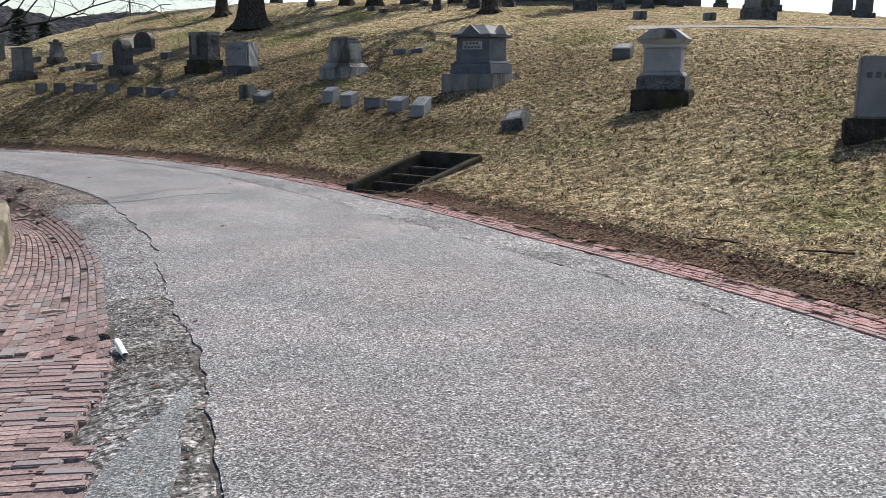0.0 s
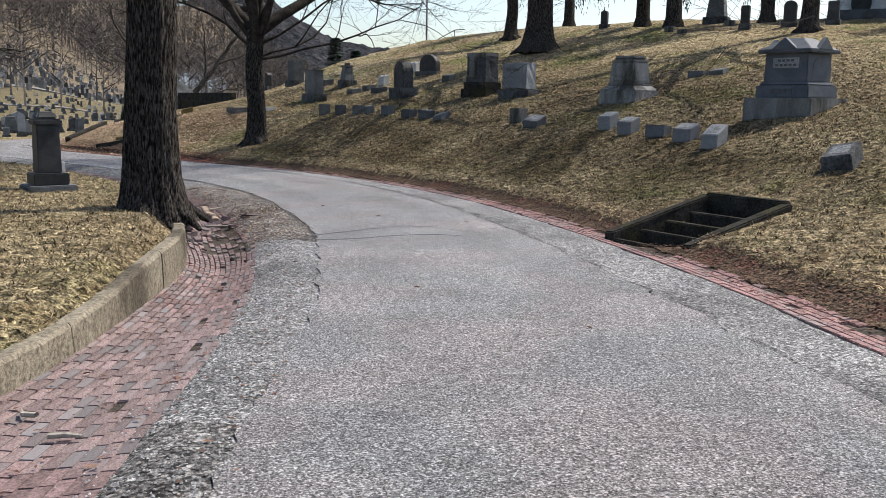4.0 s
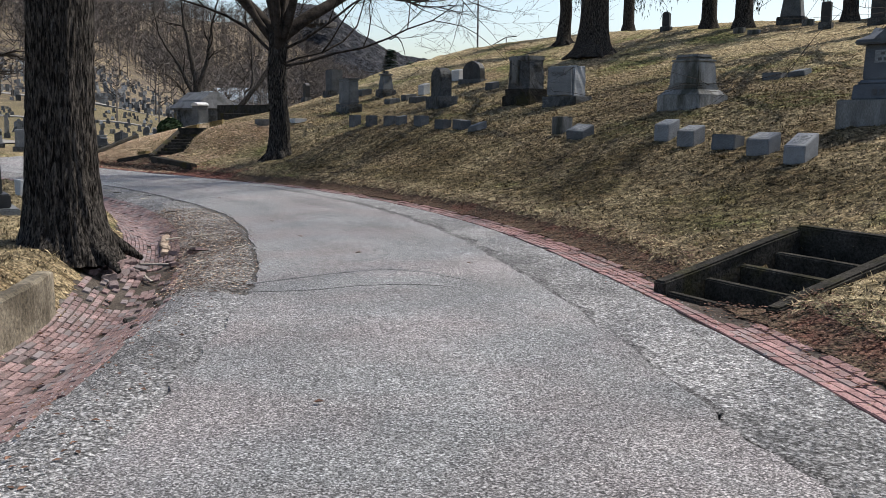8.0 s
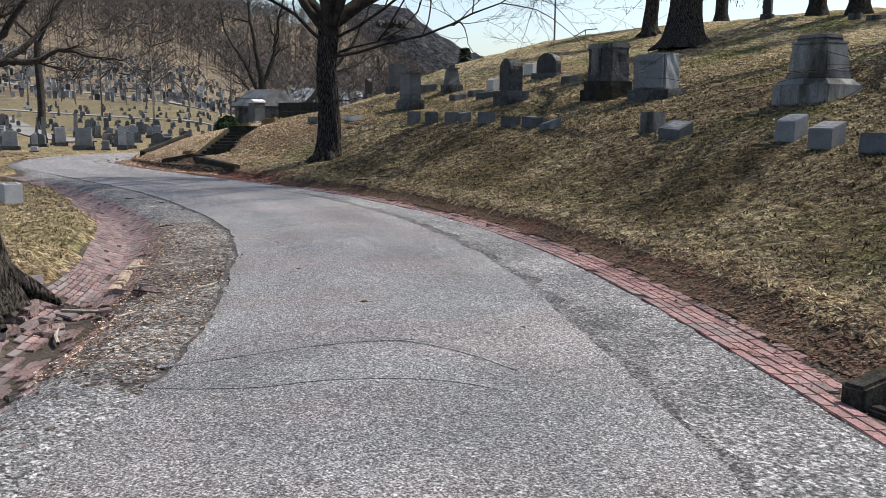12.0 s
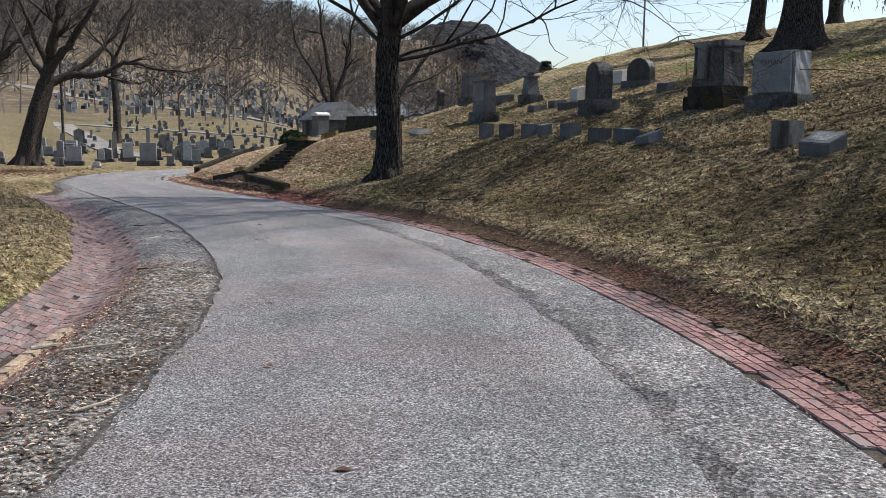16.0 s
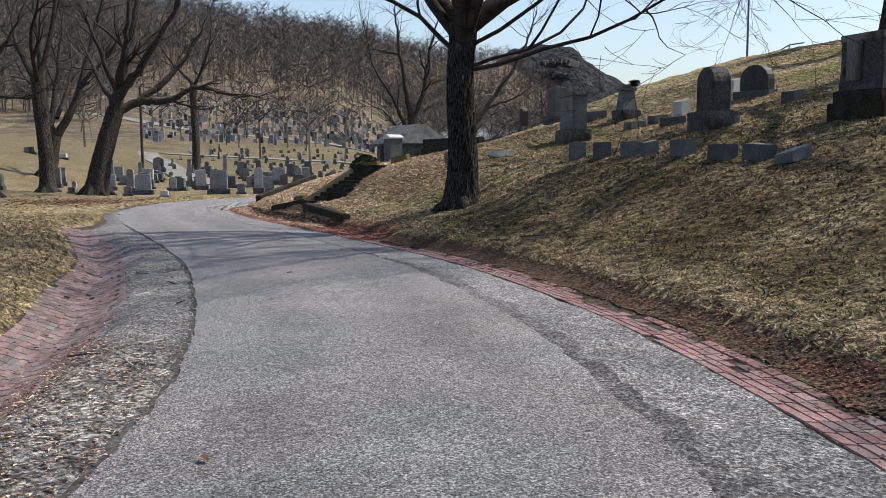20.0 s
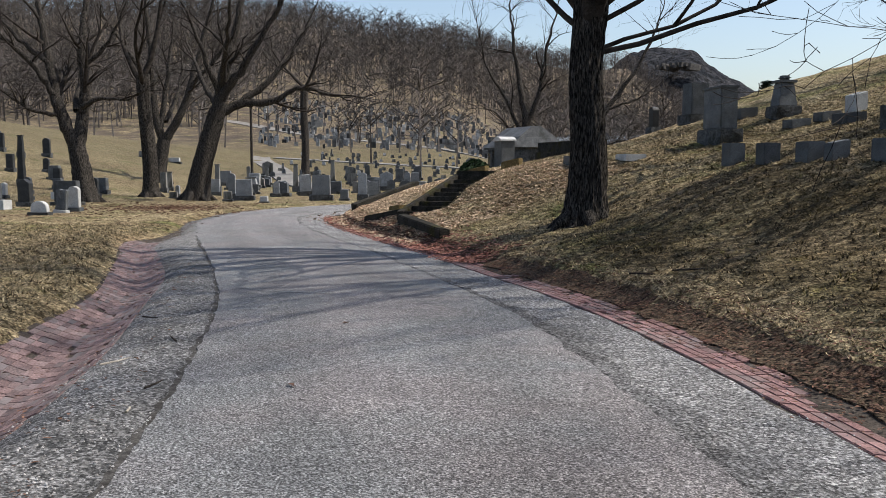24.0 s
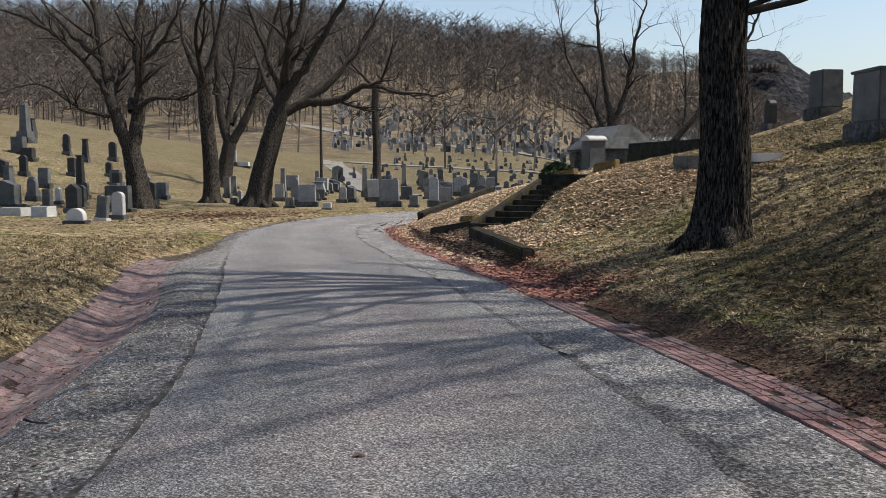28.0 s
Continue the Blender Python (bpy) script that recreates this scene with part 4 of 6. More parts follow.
def bare_tree(x, y, r, fork, limbs, seed, lean=(0, 0), depth=3, kids=4, label="bare deciduous tree with furrowed grey-brown bark", group="bare trees", roots=0.55, droop=0.0, name="tree", stout=0.72, rings=26, sides=40, furrow=0.0):
    """limbs: (yaw, rise, length, thickness) of the main limbs at the fork."""
    rng = random.Random(seed)
    t = thing(name, x, y, 0, label, "tree", group, 0.1)
    tr = Wood()
    n = rings
    pts, radii = [], []
    for i in range(n + 1):
        k = i / n
        z = fork * k
        pts.append(Vector((lean[0] * k * k * fork + 0.03 * math.sin(k * 9 + seed), lean[1] * k * k * fork + 0.03 * math.cos(k * 7 + seed), z)))
        radii.append(r * (1 - 0.16 * k + roots * math.exp(-z / (r * 1.1)) + (0.08 * k ** 6)))
    tr.tube(pts, radii, sides, 0.06, furrow)
    for i in range(6):
        a = i * 1.05 + rng.uniform(-0.3, 0.3)
        d = Vector((math.cos(a), math.sin(a), 0))
        tr.tube([d * r * 0.7 + Vector((0, 0, r * 1.0)), d * r * 1.35 + Vector((0, 0, r * 0.38)), d * r * 1.75 + Vector((0, 0, 0.08)), d * r * 2.3 + Vector((0, 0, -0.06))], [r * 0.4, r * 0.34, r * 0.2, r * 0.08], 7)
    raw_part("trunk", tr.v, tr.f, BARK, t, "", True)
    cr = Wood()
    top = pts[-1]
    for yaw, rise, length, thick in limbs:
        d = Vector((math.cos(radians(yaw)) * math.cos(radians(rise)), math.sin(radians(yaw)) * math.cos(radians(rise)), math.sin(radians(rise))))
        start = pts[-1 - rng.randint(*((3, 8) if thick < 0.21 else (0, 4))) * n // 26] if thick < 0.55 else top
        cr.branch(rng, start - Vector((0, 0, 0.12)) - d * 0.08, d, r * thick * stout, length, depth, droop, 8, 0.75, kids)
    raw_part("crown", cr.v, cr.f, TWIG, t, "bare twiggy branches", True)
    return t


# bank and lawn trees
bare_tree(-8.0, 14.25, 0.36, 7.0, ((100, 60, 5, 0.6), (220, 50, 5, 0.5), (330, 55, 5, 0.55)), 3, label="large tree trunk with deeply furrowed bark and exposed roots", roots=0.7, rings=110, sides=130, furrow=0.1)
bare_tree(-16.8, 32.35, 0.325, 4.1, ((205, 48, 9.5, 0.72), (25, 52, 9.5, 0.74), (115, 64, 8.5, 0.5), (300, 45, 9, 0.45), (345, 62, 9.5, 0.5), (270, 68, 9.5, 0.5), (36, 16, 8.0, 0.17), (14, 20, 8.0, 0.16), (52, 14, 7, 0.15), (250, 60, 7, 0.45), (340, 45, 7, 0.35), (190, 26, 6, 0.2), (322, 55, 10, 0.5), (240, 50, 9, 0.45)), 5, depth=4, kids=5, label="bare maple with flaking dark bark on the grass bank", droop=0.03, stout=0.98, rings=80, sides=110, furrow=0.13)
bare_tree(-55.5, 44.0, 0.42, 7.0, ((200, 60, 8, 0.5), (60, 70, 8, 0.6), (330, 50, 8, 0.5)), 17, (-0.02, -0.03), 3, label="bare tree in a row beside old graves")
bare_tree(-73.9, 68.6, 0.36, 8.0, ((200, 60, 5, 0.6), (40, 60, 5, 0.6), (120, 70, 5, 0.6)), 23, depth=3, label="slender bare tree by a side path")
bare_tree(-8.9, 43.3, 0.55, 8.0, ((200, 35, 12, 0.5), (30, 55, 12, 0.56), (110, 55, 10, 0.56), (280, 50, 15, 0.6), (332, 38, 15, 0.56), (308, 27, 15, 0.5), (245, 55, 14, 0.56), (355, 30, 14, 0.5), (265, 30, 13, 0.45)), 37, depth=4, kids=5, label="massive dark tree trunk on the brow of the hill", roots=0.8, droop=0.03, stout=0.62)
bare_tree(-11.5, 48.6, 0.3, 3.2, ((200, 8, 7, 0.45), (185, 25, 7, 0.5), (215, 0, 6, 0.35), (30, 60, 7, 0.6), (170, 45, 7, 0.6), (100, 60, 7, 0.5)), 41, depth=4, kids=5, label="bare tree with drooping branches behind the brow", droop=0.05)
bare_tree(2.0, 39.9, 0.3, 6.5, ((200, 50, 11, 0.6), (30, 60, 8, 0.6), (275, 42, 14, 0.62), (248, 36, 13, 0.58), (305, 45, 12, 0.55), (225, 60, 12, 0.55), (120, 60, 8, 0.6), (265, 62, 12, 0.55)), 43, depth=4, kids=5, label="dark-trunked tree on the brow of the hill", stout=0.95)


def grown_tree(x, y, r, stem, limbs, seed, label, depth=2, shoots=7, group="bare trees"):
    """stem: (aside, up) of the trunk's bends; limbs: thickness and the (aside, up, away) of their bends. Aside runs across the valley."""
    rng = random.Random(seed)
    t = thing("tree", x, y, 0, label, "tree", group, 0.1)

    def curve(pts):
        return [Vector((0.646 * a - 0.757 * c, 0.757 * a + 0.646 * c, u)) for a, u, c in spline(pts, 7).tolist()]
    tr = Wood()
    pts = curve([(a, u, 0) for a, u in stem])
    top = pts[-1].z
    tr.tube(pts, [r * (1 - 0.22 * q.z / top + 0.5 * math.exp(-q.z / (r * 1.2))) for q in pts], 36, 0.08, 0.1)
    for i in range(6):
        a = i * 1.05 + rng.uniform(-0.3, 0.3)
        d = Vector((math.cos(a), math.sin(a), 0))
        tr.tube([d * r * 0.7 + Vector((0, 0, r)), d * r * 1.35 + Vector((0, 0, r * 0.38)), d * r * 1.75 + Vector((0, 0, 0.08)), d * r * 2.3 + Vector((0, 0, -0.06))], [r * 0.4, r * 0.34, r * 0.2, r * 0.08], 7)
    raw_part("trunk", tr.v, tr.f, BARK, t, "", True)
    tw = Wood()
    for thick, bends in limbs:
        lm = Wood()
        c = curve(bends)
        n = len(c) - 1
        c = [q + Vector((rng.uniform(-1, 1), rng.uniform(-1, 1), rng.uniform(-1, 1))) * 0.06 for q in c]
        radii = [max(r * thick * (1 - 0.86 * k / n), 0.02) for k in range(n + 1)]
        lm.tube(c, radii, 12, 0.05, 0.08)
        raw_part("limb", lm.v, lm.f, BARK, t, "", True)
        length = sum((b - a).length for a, b in zip(c, c[1:]))
        for k in range(shoots + 2):
            i = n if k < 2 else rng.randint(n // 4, n)
            way = (c[i] - c[i - 1]).normalized() + Vector((rng.uniform(-1, 1), rng.uniform(-1, 1), rng.uniform(-0.7, 0.65))) * (0.6 if k < 2 else 1.2)
            tw.branch(rng, c[i], way, max(radii[i] * 0.5, 0.022), length * rng.uniform(0.2, 0.42), depth, 0.035, 6, 0.9, 4)
    raw_part("crown", tw.v, tw.f, TWIG, t, "bare twiggy branches", True)["kind"] = "stuff"
    return t


grown_tree(-49.8, 43.6, 0.55, ((0, 0), (0.4, 2.07), (1.24, 4.8)), (
    (0.66, ((1.2, 4.6, 0), (1.65, 7.0, 0.3), (2.07, 8.7, 0.6), (2.6, 11.2, 1), (2.9, 13.6, 1.5))),
    (0.48, ((1.3, 5.3, 0), (2.9, 7.3, -0.5), (4.5, 9.8, -1), (5.6, 11.9, -2))),
    (0.5, ((1.1, 4.5, 0), (2.5, 5.1, 0), (4.0, 5.15, -0.5), (5.6, 5.9, -1), (7.3, 5.5, -1), (8.9, 5.4, -1))),
    (0.4, ((2.3, 5.0, 0), (4, 6.5, 0.4), (5.4, 8.4, 1), (6.5, 10.8, 1.5))),
    (0.32, ((1.3, 5.6, 0), (0.4, 8.4, -0.6), (-0.5, 10.8, -1))),
    (0.34, ((1.2, 4.9, 0), (-0.2, 7, 3), (-1.5, 9.5, 5.5))),
    (0.34, ((1.5, 6, 0), (2.3, 8.5, -3), (2.9, 11, -5)))), 11, "leaning bare tree with a long low limb over the lane's bend")
grown_tree(-50.65, 38.05, 0.5, ((0, 0), (-0.1, 1.6), (-0.35, 3.1)), (
    (0.7, ((-0.35, 2.9, 0), (-1.1, 4.7, 0), (-1.55, 7, 0.4), (-2.1, 9.6, 0.8), (-2.5, 12, 1))),
    (0.68, ((-0.25, 2.9, 0), (0.1, 5.2, 0.3), (0.05, 7.5, 0.3), (0.2, 9.6, 0.6), (0.4, 12.2, 1))),
    (0.34, ((-1.2, 5.2, 0), (-2.5, 7.2, -0.6), (-4.3, 8.5, -1), (-6.3, 9.1, -1.5))),
    (0.28, ((0.05, 4.7, 0), (1.1, 5.1, -0.4), (2.4, 5, -0.8), (3.5, 5.6, -1))),
    (0.3, ((-1.5, 6.8, 0.3), (-3.3, 8.2, 0.8), (-5.3, 10.4, 1.5))),
    (0.3, ((0.05, 6.5, 0.3), (1.5, 8, 0), (2.6, 10, -0.4))),
    (0.25, ((-0.8, 4.2, 0), (-2.2, 4.6, -0.8), (-3.8, 5.6, -1.4), (-5.4, 5.2, -2))),
    (0.32, ((-0.3, 4.5, 0), (-0.8, 7, 3), (-1.2, 9.5, 5)))), 13, "bare twin-stemmed tree with ribbed bark beside old graves")
grown_tree(-67.7, 50.7, 0.55, ((0, 0), (0.35, 1.5), (0.7, 3.1)), (
    (0.62, ((0.7, 2.9, 0), (0.05, 5.3, 0), (-0.15, 9.2, 0.5), (-0.5, 12.7, 1), (-0.6, 15.2, 1))),
    (0.62, ((0.7, 2.9, 0), (2.1, 5.3, 0), (3, 8.4, 0.4), (4.2, 12.7, 0.8), (4.8, 15.5, 1))),
    (0.42, ((0.5, 4.0, 0), (1.1, 8.4, 0.5), (1.5, 12.4, 1))),
    (0.3, ((2.6, 6.8, 0), (5, 9.2, -0.8), (6.6, 12.2, -1.5))),
    (0.3, ((0, 6.8, 0), (-2, 10, -0.6), (-3.7, 12.9, -1))),
    (0.32, ((0.9, 4.4, 0), (1.4, 7.5, 3), (1.2, 11, 5)))), 19, "bare many-limbed tree forking low on the meadow")
grown_tree(-44.0, 63.2, 0.36, ((0, 0), (0.15, 2.6), (0.3, 4.8)), (
    (0.62, ((0.28, 4.6, 0), (-0.1, 7.2, 0.3), (-0.5, 10, 0.6), (-0.7, 13, 1))),
    (0.6, ((0.3, 4.6, 0), (1.1, 6.7, 0), (1.5, 9.4, -0.4), (2.2, 12.2, -0.6))),
    (0.4, ((0.15, 3.7, 0), (-1.0, 6.3, 0.3), (-2.2, 8.4, 0.5), (-2.8, 11, 0.6))),
    (0.3, ((0.1, 3, 0), (-1.5, 5.2, -0.4), (-3.1, 5.8, -0.8)))), 29, "tall bare tree standing behind the stone vault")
grown_tree(-43.2, 63.7, 0.27, ((0, 0), (1.0, 1.4), (2.9, 3.7)), (
    (0.75, ((2.7, 3.5, 0), (5.3, 6.6, 0.2), (7.2, 9.6, 0.4), (8.3, 12.4, 0.6))),
    (0.45, ((1.9, 2.5, 0), (4.2, 3.4, -0.5), (6.8, 3.9, -0.8))),
    (0.4, ((3.5, 4.4, 0), (3.8, 6.9, 0.8), (3.6, 9.6, 1.2))),
    (0.35, ((4.6, 5.7, 0), (6.6, 6.4, -0.3), (8.2, 7.6, -0.6)))), 31, "slanting bare tree behind the stone vault")


def conifer(x, y, r, h, seed, label="dark conifer with drooping needle branches on the brow"):
    rng = random.Random(seed)
    t = thing("conifer", x, y, 0, label, "tree", "conifers on the brow", 0.1)
    tr = Wood()
    tr.tube([Vector((0, 0, 0)), Vector((0, 0, 0.5)), Vector((0, 0, h * 0.5)), Vector((0, 0, h))], [r * 1.5, r, r * 0.7, 0.03], 14, 0.05)
    raw_part("trunk", tr.v, tr.f, BARK, t, "", True)
    br, vs, fs = Wood(), [], []
    z = 3.2
    while z < h:
        for k in range(5):
            a = rng.uniform(0, 2 * math.pi)
            ln = (h - z) / h * 3.6 + 0.5
            d = Vector((math.cos(a), math.sin(a), -0.15))
            pts = [Vector((0, 0, z)) + d * ln * q + Vector((0, 0, -0.35 * ln * q * q)) for q in (0, 0.35, 0.7, 1.0)]
            br.tube(pts, [0.05, 0.035, 0.02, 0.008], 4)
            for q in range(60):
                f = rng.uniform(0.15, 1)
                p = pts[0].lerp(pts[3], f) + Vector((rng.uniform(-0.3, 0.3), rng.uniform(-0.3, 0.3), rng.uniform(-0.55, 0.05)))
                w = Vector((rng.uniform(-1, 1), rng.uniform(-1, 1), 0)).normalized() * rng.uniform(0.015, 0.035)
                i = len(vs)
                vs += [p - w, p + w, p + Vector((rng.uniform(-0.1, 0.1), rng.uniform(-0.1, 0.1), -rng.uniform(0.15, 0.4)))]
                fs.append((i, i + 1, i + 2))
        z += 0.55
    raw_part("branches", br.v, br.f, TWIG, t)
    raw_part("needles", vs, fs, NEEDLE, t, "dark green hanging needles")


for x, y, r, h, s in ((-4.9, 47.5, 0.32, 14, 1), (-3.4, 46.4, 0.36, 15, 2), (-10.0, 56.0, 0.3, 13, 3), (0.6, 47.0, 0.3, 14, 4), (10.6, 45.0, 0.5, 15, 5)):
    conifer(x, y, r, h, s)


# ---- steps set into the bank beside the lane ----
def bank_steps(x, y, turn, w, length, n, label, proud=0.06):
    """Sunken steps between two low walls; local y runs up the bank."""
    t = thing("garden_steps", x, y, turn, label, "steps", kind="")
    z0 = 0.05
    a = radians(turn)
    rise = sum(gz(x - math.sin(a) * length + math.cos(a) * s * (w / 2 + 0.15), y + math.cos(a) * length + math.sin(a) * s * (w / 2 + 0.15)) for s in (-1, 1)) / 2 - gz(x, y)
    for s in (-1, 1):
        pr = [(0, -0.3), (0, z0 + proud), (length, z0 + rise + proud + 0.04), (length, rise - 0.3)]
        bm = bmesh.new()
        vs = [bm.verts.new((0, a, b)) for a, b in pr]
        f = bm.faces.new(vs)
        r = bmesh.ops.extrude_face_region(bm, geom=[f])
        for v in r["geom"]:
            if isinstance(v, bmesh.types.BMVert):
                v.co.x = 0.15
        bmesh.ops.recalc_face_normals(bm, faces=bm.faces[:])
        bmesh.ops.translate(bm, verts=bm.verts[:], vec=(s * w / 2 - 0.075, 0, 0))
        bmesh.ops.bevel(bm, geom=bm.edges[:], offset=0.018, segments=2, affect="EDGES")
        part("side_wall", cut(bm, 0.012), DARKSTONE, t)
    tread = length / n
    for i in range(n):
        zz = -0.02 + rise * i / n
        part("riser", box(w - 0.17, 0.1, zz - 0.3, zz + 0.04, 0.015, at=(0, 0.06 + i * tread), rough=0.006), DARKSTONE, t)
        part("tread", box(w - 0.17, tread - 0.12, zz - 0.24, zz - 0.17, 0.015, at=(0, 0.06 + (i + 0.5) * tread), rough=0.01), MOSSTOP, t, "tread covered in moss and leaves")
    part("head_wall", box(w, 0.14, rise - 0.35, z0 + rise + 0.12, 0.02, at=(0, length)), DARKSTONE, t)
    return t


bank_steps(*STAIRS[0], 4, "sunken mossy concrete steps with low side walls in the bank")
bank_steps(*STAIRS[1], 8, "dark weathered flight of steps between low walls", -0.02)


def low_wall(a, b, h, th, mat, label, category="low wall", up=0.0, name="retaining_wall", level=None):
    a, b = Vector(a), Vector(b)
    mid, ln = (a + b) / 2, (b - a).length
    t = thing(name, mid.x, mid.y, math.degrees(math.atan2(b.y - a.y, b.x - a.x)), label, category, sink=0.15)
    bm = box(ln, th, 0, h + 0.15, 0.02, at=(0, 0))
    slope = (gz(*b) - gz(*a)) / ln
    for v in bm.verts:
        v.co.z = v.co.z + slope * v.co.x + up if level is None else (level - t.location.z if v.co.z > h * 0.5 else v.co.z - 0.3)
    part("wall", cut(bm, 0.018), mat, t)
    return t


low_wall((-23.15, 33.72), (-20.0, 31.98), 0.16, 0.24, DARKSTONE, "low dark stone retaining wall at the foot of the bank")
low_wall((-26.0, 35.05), (-23.5, 34.2), 0.1, 0.2, DARKSTONE, "low dark stone wall beside the steps")
low_wall((-24.95, 35.05), (-24.45, 34.95), 0.12, 0.25, MOSSTOP, "mossy stone block lying in the grass", "stone block")
low_wall((-30.0, 37.9), (-30.5, 41.2), 0.2, 0.25, DARKSTONE, "dark retaining wall around the corner of the lane")
low_wall((-25.45, 38.55), (-24.95, 38.75), 0.22, 0.35, MOSSTOP, "mossy stone stub at the head of the steps", "stone block")
low_wall((-24.2, 38.6), (-23.7, 38.8), 0.22, 0.35, MOSSTOP, "mossy stone stub at the head of the steps", "stone block")

# pier and vault on the terrace above the steps
p = thing("stone_pier", -28.9, 44.1, -25, "grey stone pier with a white rounded cap", "pier", sink=0.15)
part("shaft", box(0.62, 0.55, 0, 1.1, 0.02), GRANITE, p)
bm = prism([(-0.36, 0), (0.36, 0), (0.36, 0.06), (0.22, 0.13), (0, 0.17), (-0.22, 0.13), (-0.36, 0.06)], 0.64)
bm.transform(Matrix.Translation((0, 0, 1.1)))
part("cap", bm, PALE, p, "white stone cap")
part("foot", box(0.3, 0.5, 0, 0.26, 0.02, at=(0.48, -0.1)), PALE, p)
vlt = thing("burial_vault", -35.5, 53.1, -28, "low stone burial vault with a stepped slate roof", "burial vault", sink=0.1)
part("wall", cut(box(3.5, 2.3, 0, 2.2, 0.03), 0.03), ROCKFACE, vlt)
part("upper_roof", box(3.5, 1.9, 2.62, 3.15, 0.02, 0.94, 0.25), SLATE, vlt)
part("lower_roof", box(3.8, 2.9, 2.15, 2.64, 0.02, 0.94, 0.62), SLATE, vlt)
part("gable_wall", box(0.24, 1.9, 0.4, 2.7, 0.02, at=(-1.72, -0.2)), ROCKFACE, vlt)
part("doorway", box(0.6, 0.08, 0.3, 1.9, 0.01, at=(-1.35, -1.17)), WINDOWDARK, vlt, "dark doorway")
part("door_post", box(0.2, 0.25, 0.3, 2.1, 0.02, at=(-0.9, -1.2)), ROCKFACE, vlt)
part("eaves_slab", box(3.7, 0.16, 2.06, 2.15, 0.015, at=(0, -1.28)), SLATE, vlt)
low_wall((-33.2, 51.6), (-27.0, 47.6), 0.7, 0.3, DARKSTONE, "dark stone wall running from the vault along the terrace", level=1.62)
low_wall((-30.6, 48.2), (-26.2, 45.4), 0.3, 0.3, DARKSTONE, "low dark stone wall below the terrace", level=1.15)
headstone(-25.5, 52.0, 0.5, 1.0, -20, "die", GRANITE, 0.3, "plain grey slab headstone beyond the terrace", 0)


def leafy(name, x, y, rx, ry, h, n, mat, label, category):
    rng = random.Random(n)
    vs, fs = [], []
    for i in range(n):
        a, q, zz = rng.uniform(0, 2 * math.pi), rng.uniform(0.5, 1) , rng.random()
        k = math.sqrt(max(0.05, 1 - (zz * 1.6 - 0.6) ** 2)) * q
        p = Vector((math.cos(a) * rx * k, math.sin(a) * ry * k, zz * h + rng.uniform(-0.05, 0.05)))
        w = Vector((rng.uniform(-1, 1), rng.uniform(-1, 1), rng.uniform(-1, 1))).normalized() * 0.05
        s = w.orthogonal().normalized() * 0.09
        j = len(vs)
        vs += [p - w, p + s, p + w, p - s]
        fs.append((j, j + 1, j + 2, j + 3))
    t = thing(name, x, y, 0, label, category)
    raw_part("foliage", vs, fs, mat, t)
    st = Wood()
    for k in range(6):
        st.tube([Vector((0, 0, 0)), Vector((rng.uniform(-rx, rx) * 0.6, rng.uniform(-ry, ry) * 0.6, h * 0.8))], [0.04, 0.01], 5)
    raw_part("stems", st.v, st.f, TWIG, t)
    return t


leafy("shrub", -33.6, 47.6, 0.75, 0.75, 1.05, 1800, BOX, "dark evergreen shrub by the burial vault", "shrub")


# ---- kerb along the lawn ----
def kerb():
    k = new("kerb")
    tagged(k, "weathered tan concrete kerb along the lawn", "kerb", kind="structure")
    line = GO4
    n = normals(line)
    sel = [i for i in range(len(line)) if 0.5 < line[i][1] < 12.2]
    runs, cur, ln = [], [sel[0]], 0.0
    for i, j in zip(sel[:-1], sel[1:]):
        cur.append(j)
        ln += float(np.hypot(*(line[j] - line[i])))
        if ln > 2.4 or j == sel[-1]:
            runs.append(cur)
            cur, ln = [j], 0.0
    for run in runs:
        vs, fs = [], []
        for q, i in enumerate(run):
            c = Vector(line[i])
            m = Vector(n[i])
            f = 0.012 if q == 0 else (-0.012 if q == len(run) - 1 else 0)
            c = c + Vector((m.y, -m.x)) * -f
            zb = gz(*(c + m * 0.1)) - 0.12
            zt = gz(*(c - m * 0.55)) + 0.01
            zt = max(zt, zb + 0.3)
            for o, z in ((0.03, zb), (0.015, zt - 0.025), (-0.01, zt), (-0.1, zt), (-0.12, zt - 0.02), (-0.12, zb)):
                p = c + m * o
                j = 0.006
                vs.append((p.x + random.uniform(-j, j), p.y + random.uniform(-j, j), z + random.uniform(-j, j)))
        for q in range(len(run) - 1):
            for s in range(6):
                fs.append((q * 6 + s, q * 6 + (s + 1) % 6, (q + 1) * 6 + (s + 1) % 6, (q + 1) * 6 + s))
        e = (len(run) - 1) * 6
        fs += [tuple(range(5, -1, -1)), tuple(range(e, e + 6))]
        raw_part("kerb_stone", vs, fs, CONCRETE, k)


kerb()

# ---- lawn things on the near side ----
c = thing("column_monument", -12.3, 16.9, -35, "dark granite column monument on a stepped pale base", "monument", sink=0.1)
part("lower_base", box(0.85, 0.85, 0, 0.2, 0.02), GRANITE, c)
part("base", box(0.62, 0.62, 0.2, 0.42, 0.02), BLACKSTONE, c)
part("shaft", box(0.42, 0.42, 0.42, 1.3, 0.015, 0.94), BLACKSTONE, c)
part("cap", box(0.5, 0.5, 1.3, 1.42, 0.03), BLACKSTONE, c)
part("cap_top", box(0.4, 0.4, 1.42, 1.55, 0.03, 0.7), BLACKSTONE, c)
marker(-15.16, 20.31, 0.5, 0.34, -30, 0.3, 0, PALE, "low pale marble headstone on the lawn", group="")


def vp(v, p):
    """A place v ahead of and p to the right of the end of the walk."""
    return -10 - 0.757 * v + 0.646 * p, 21.7 + 0.646 * v + 0.757 * p


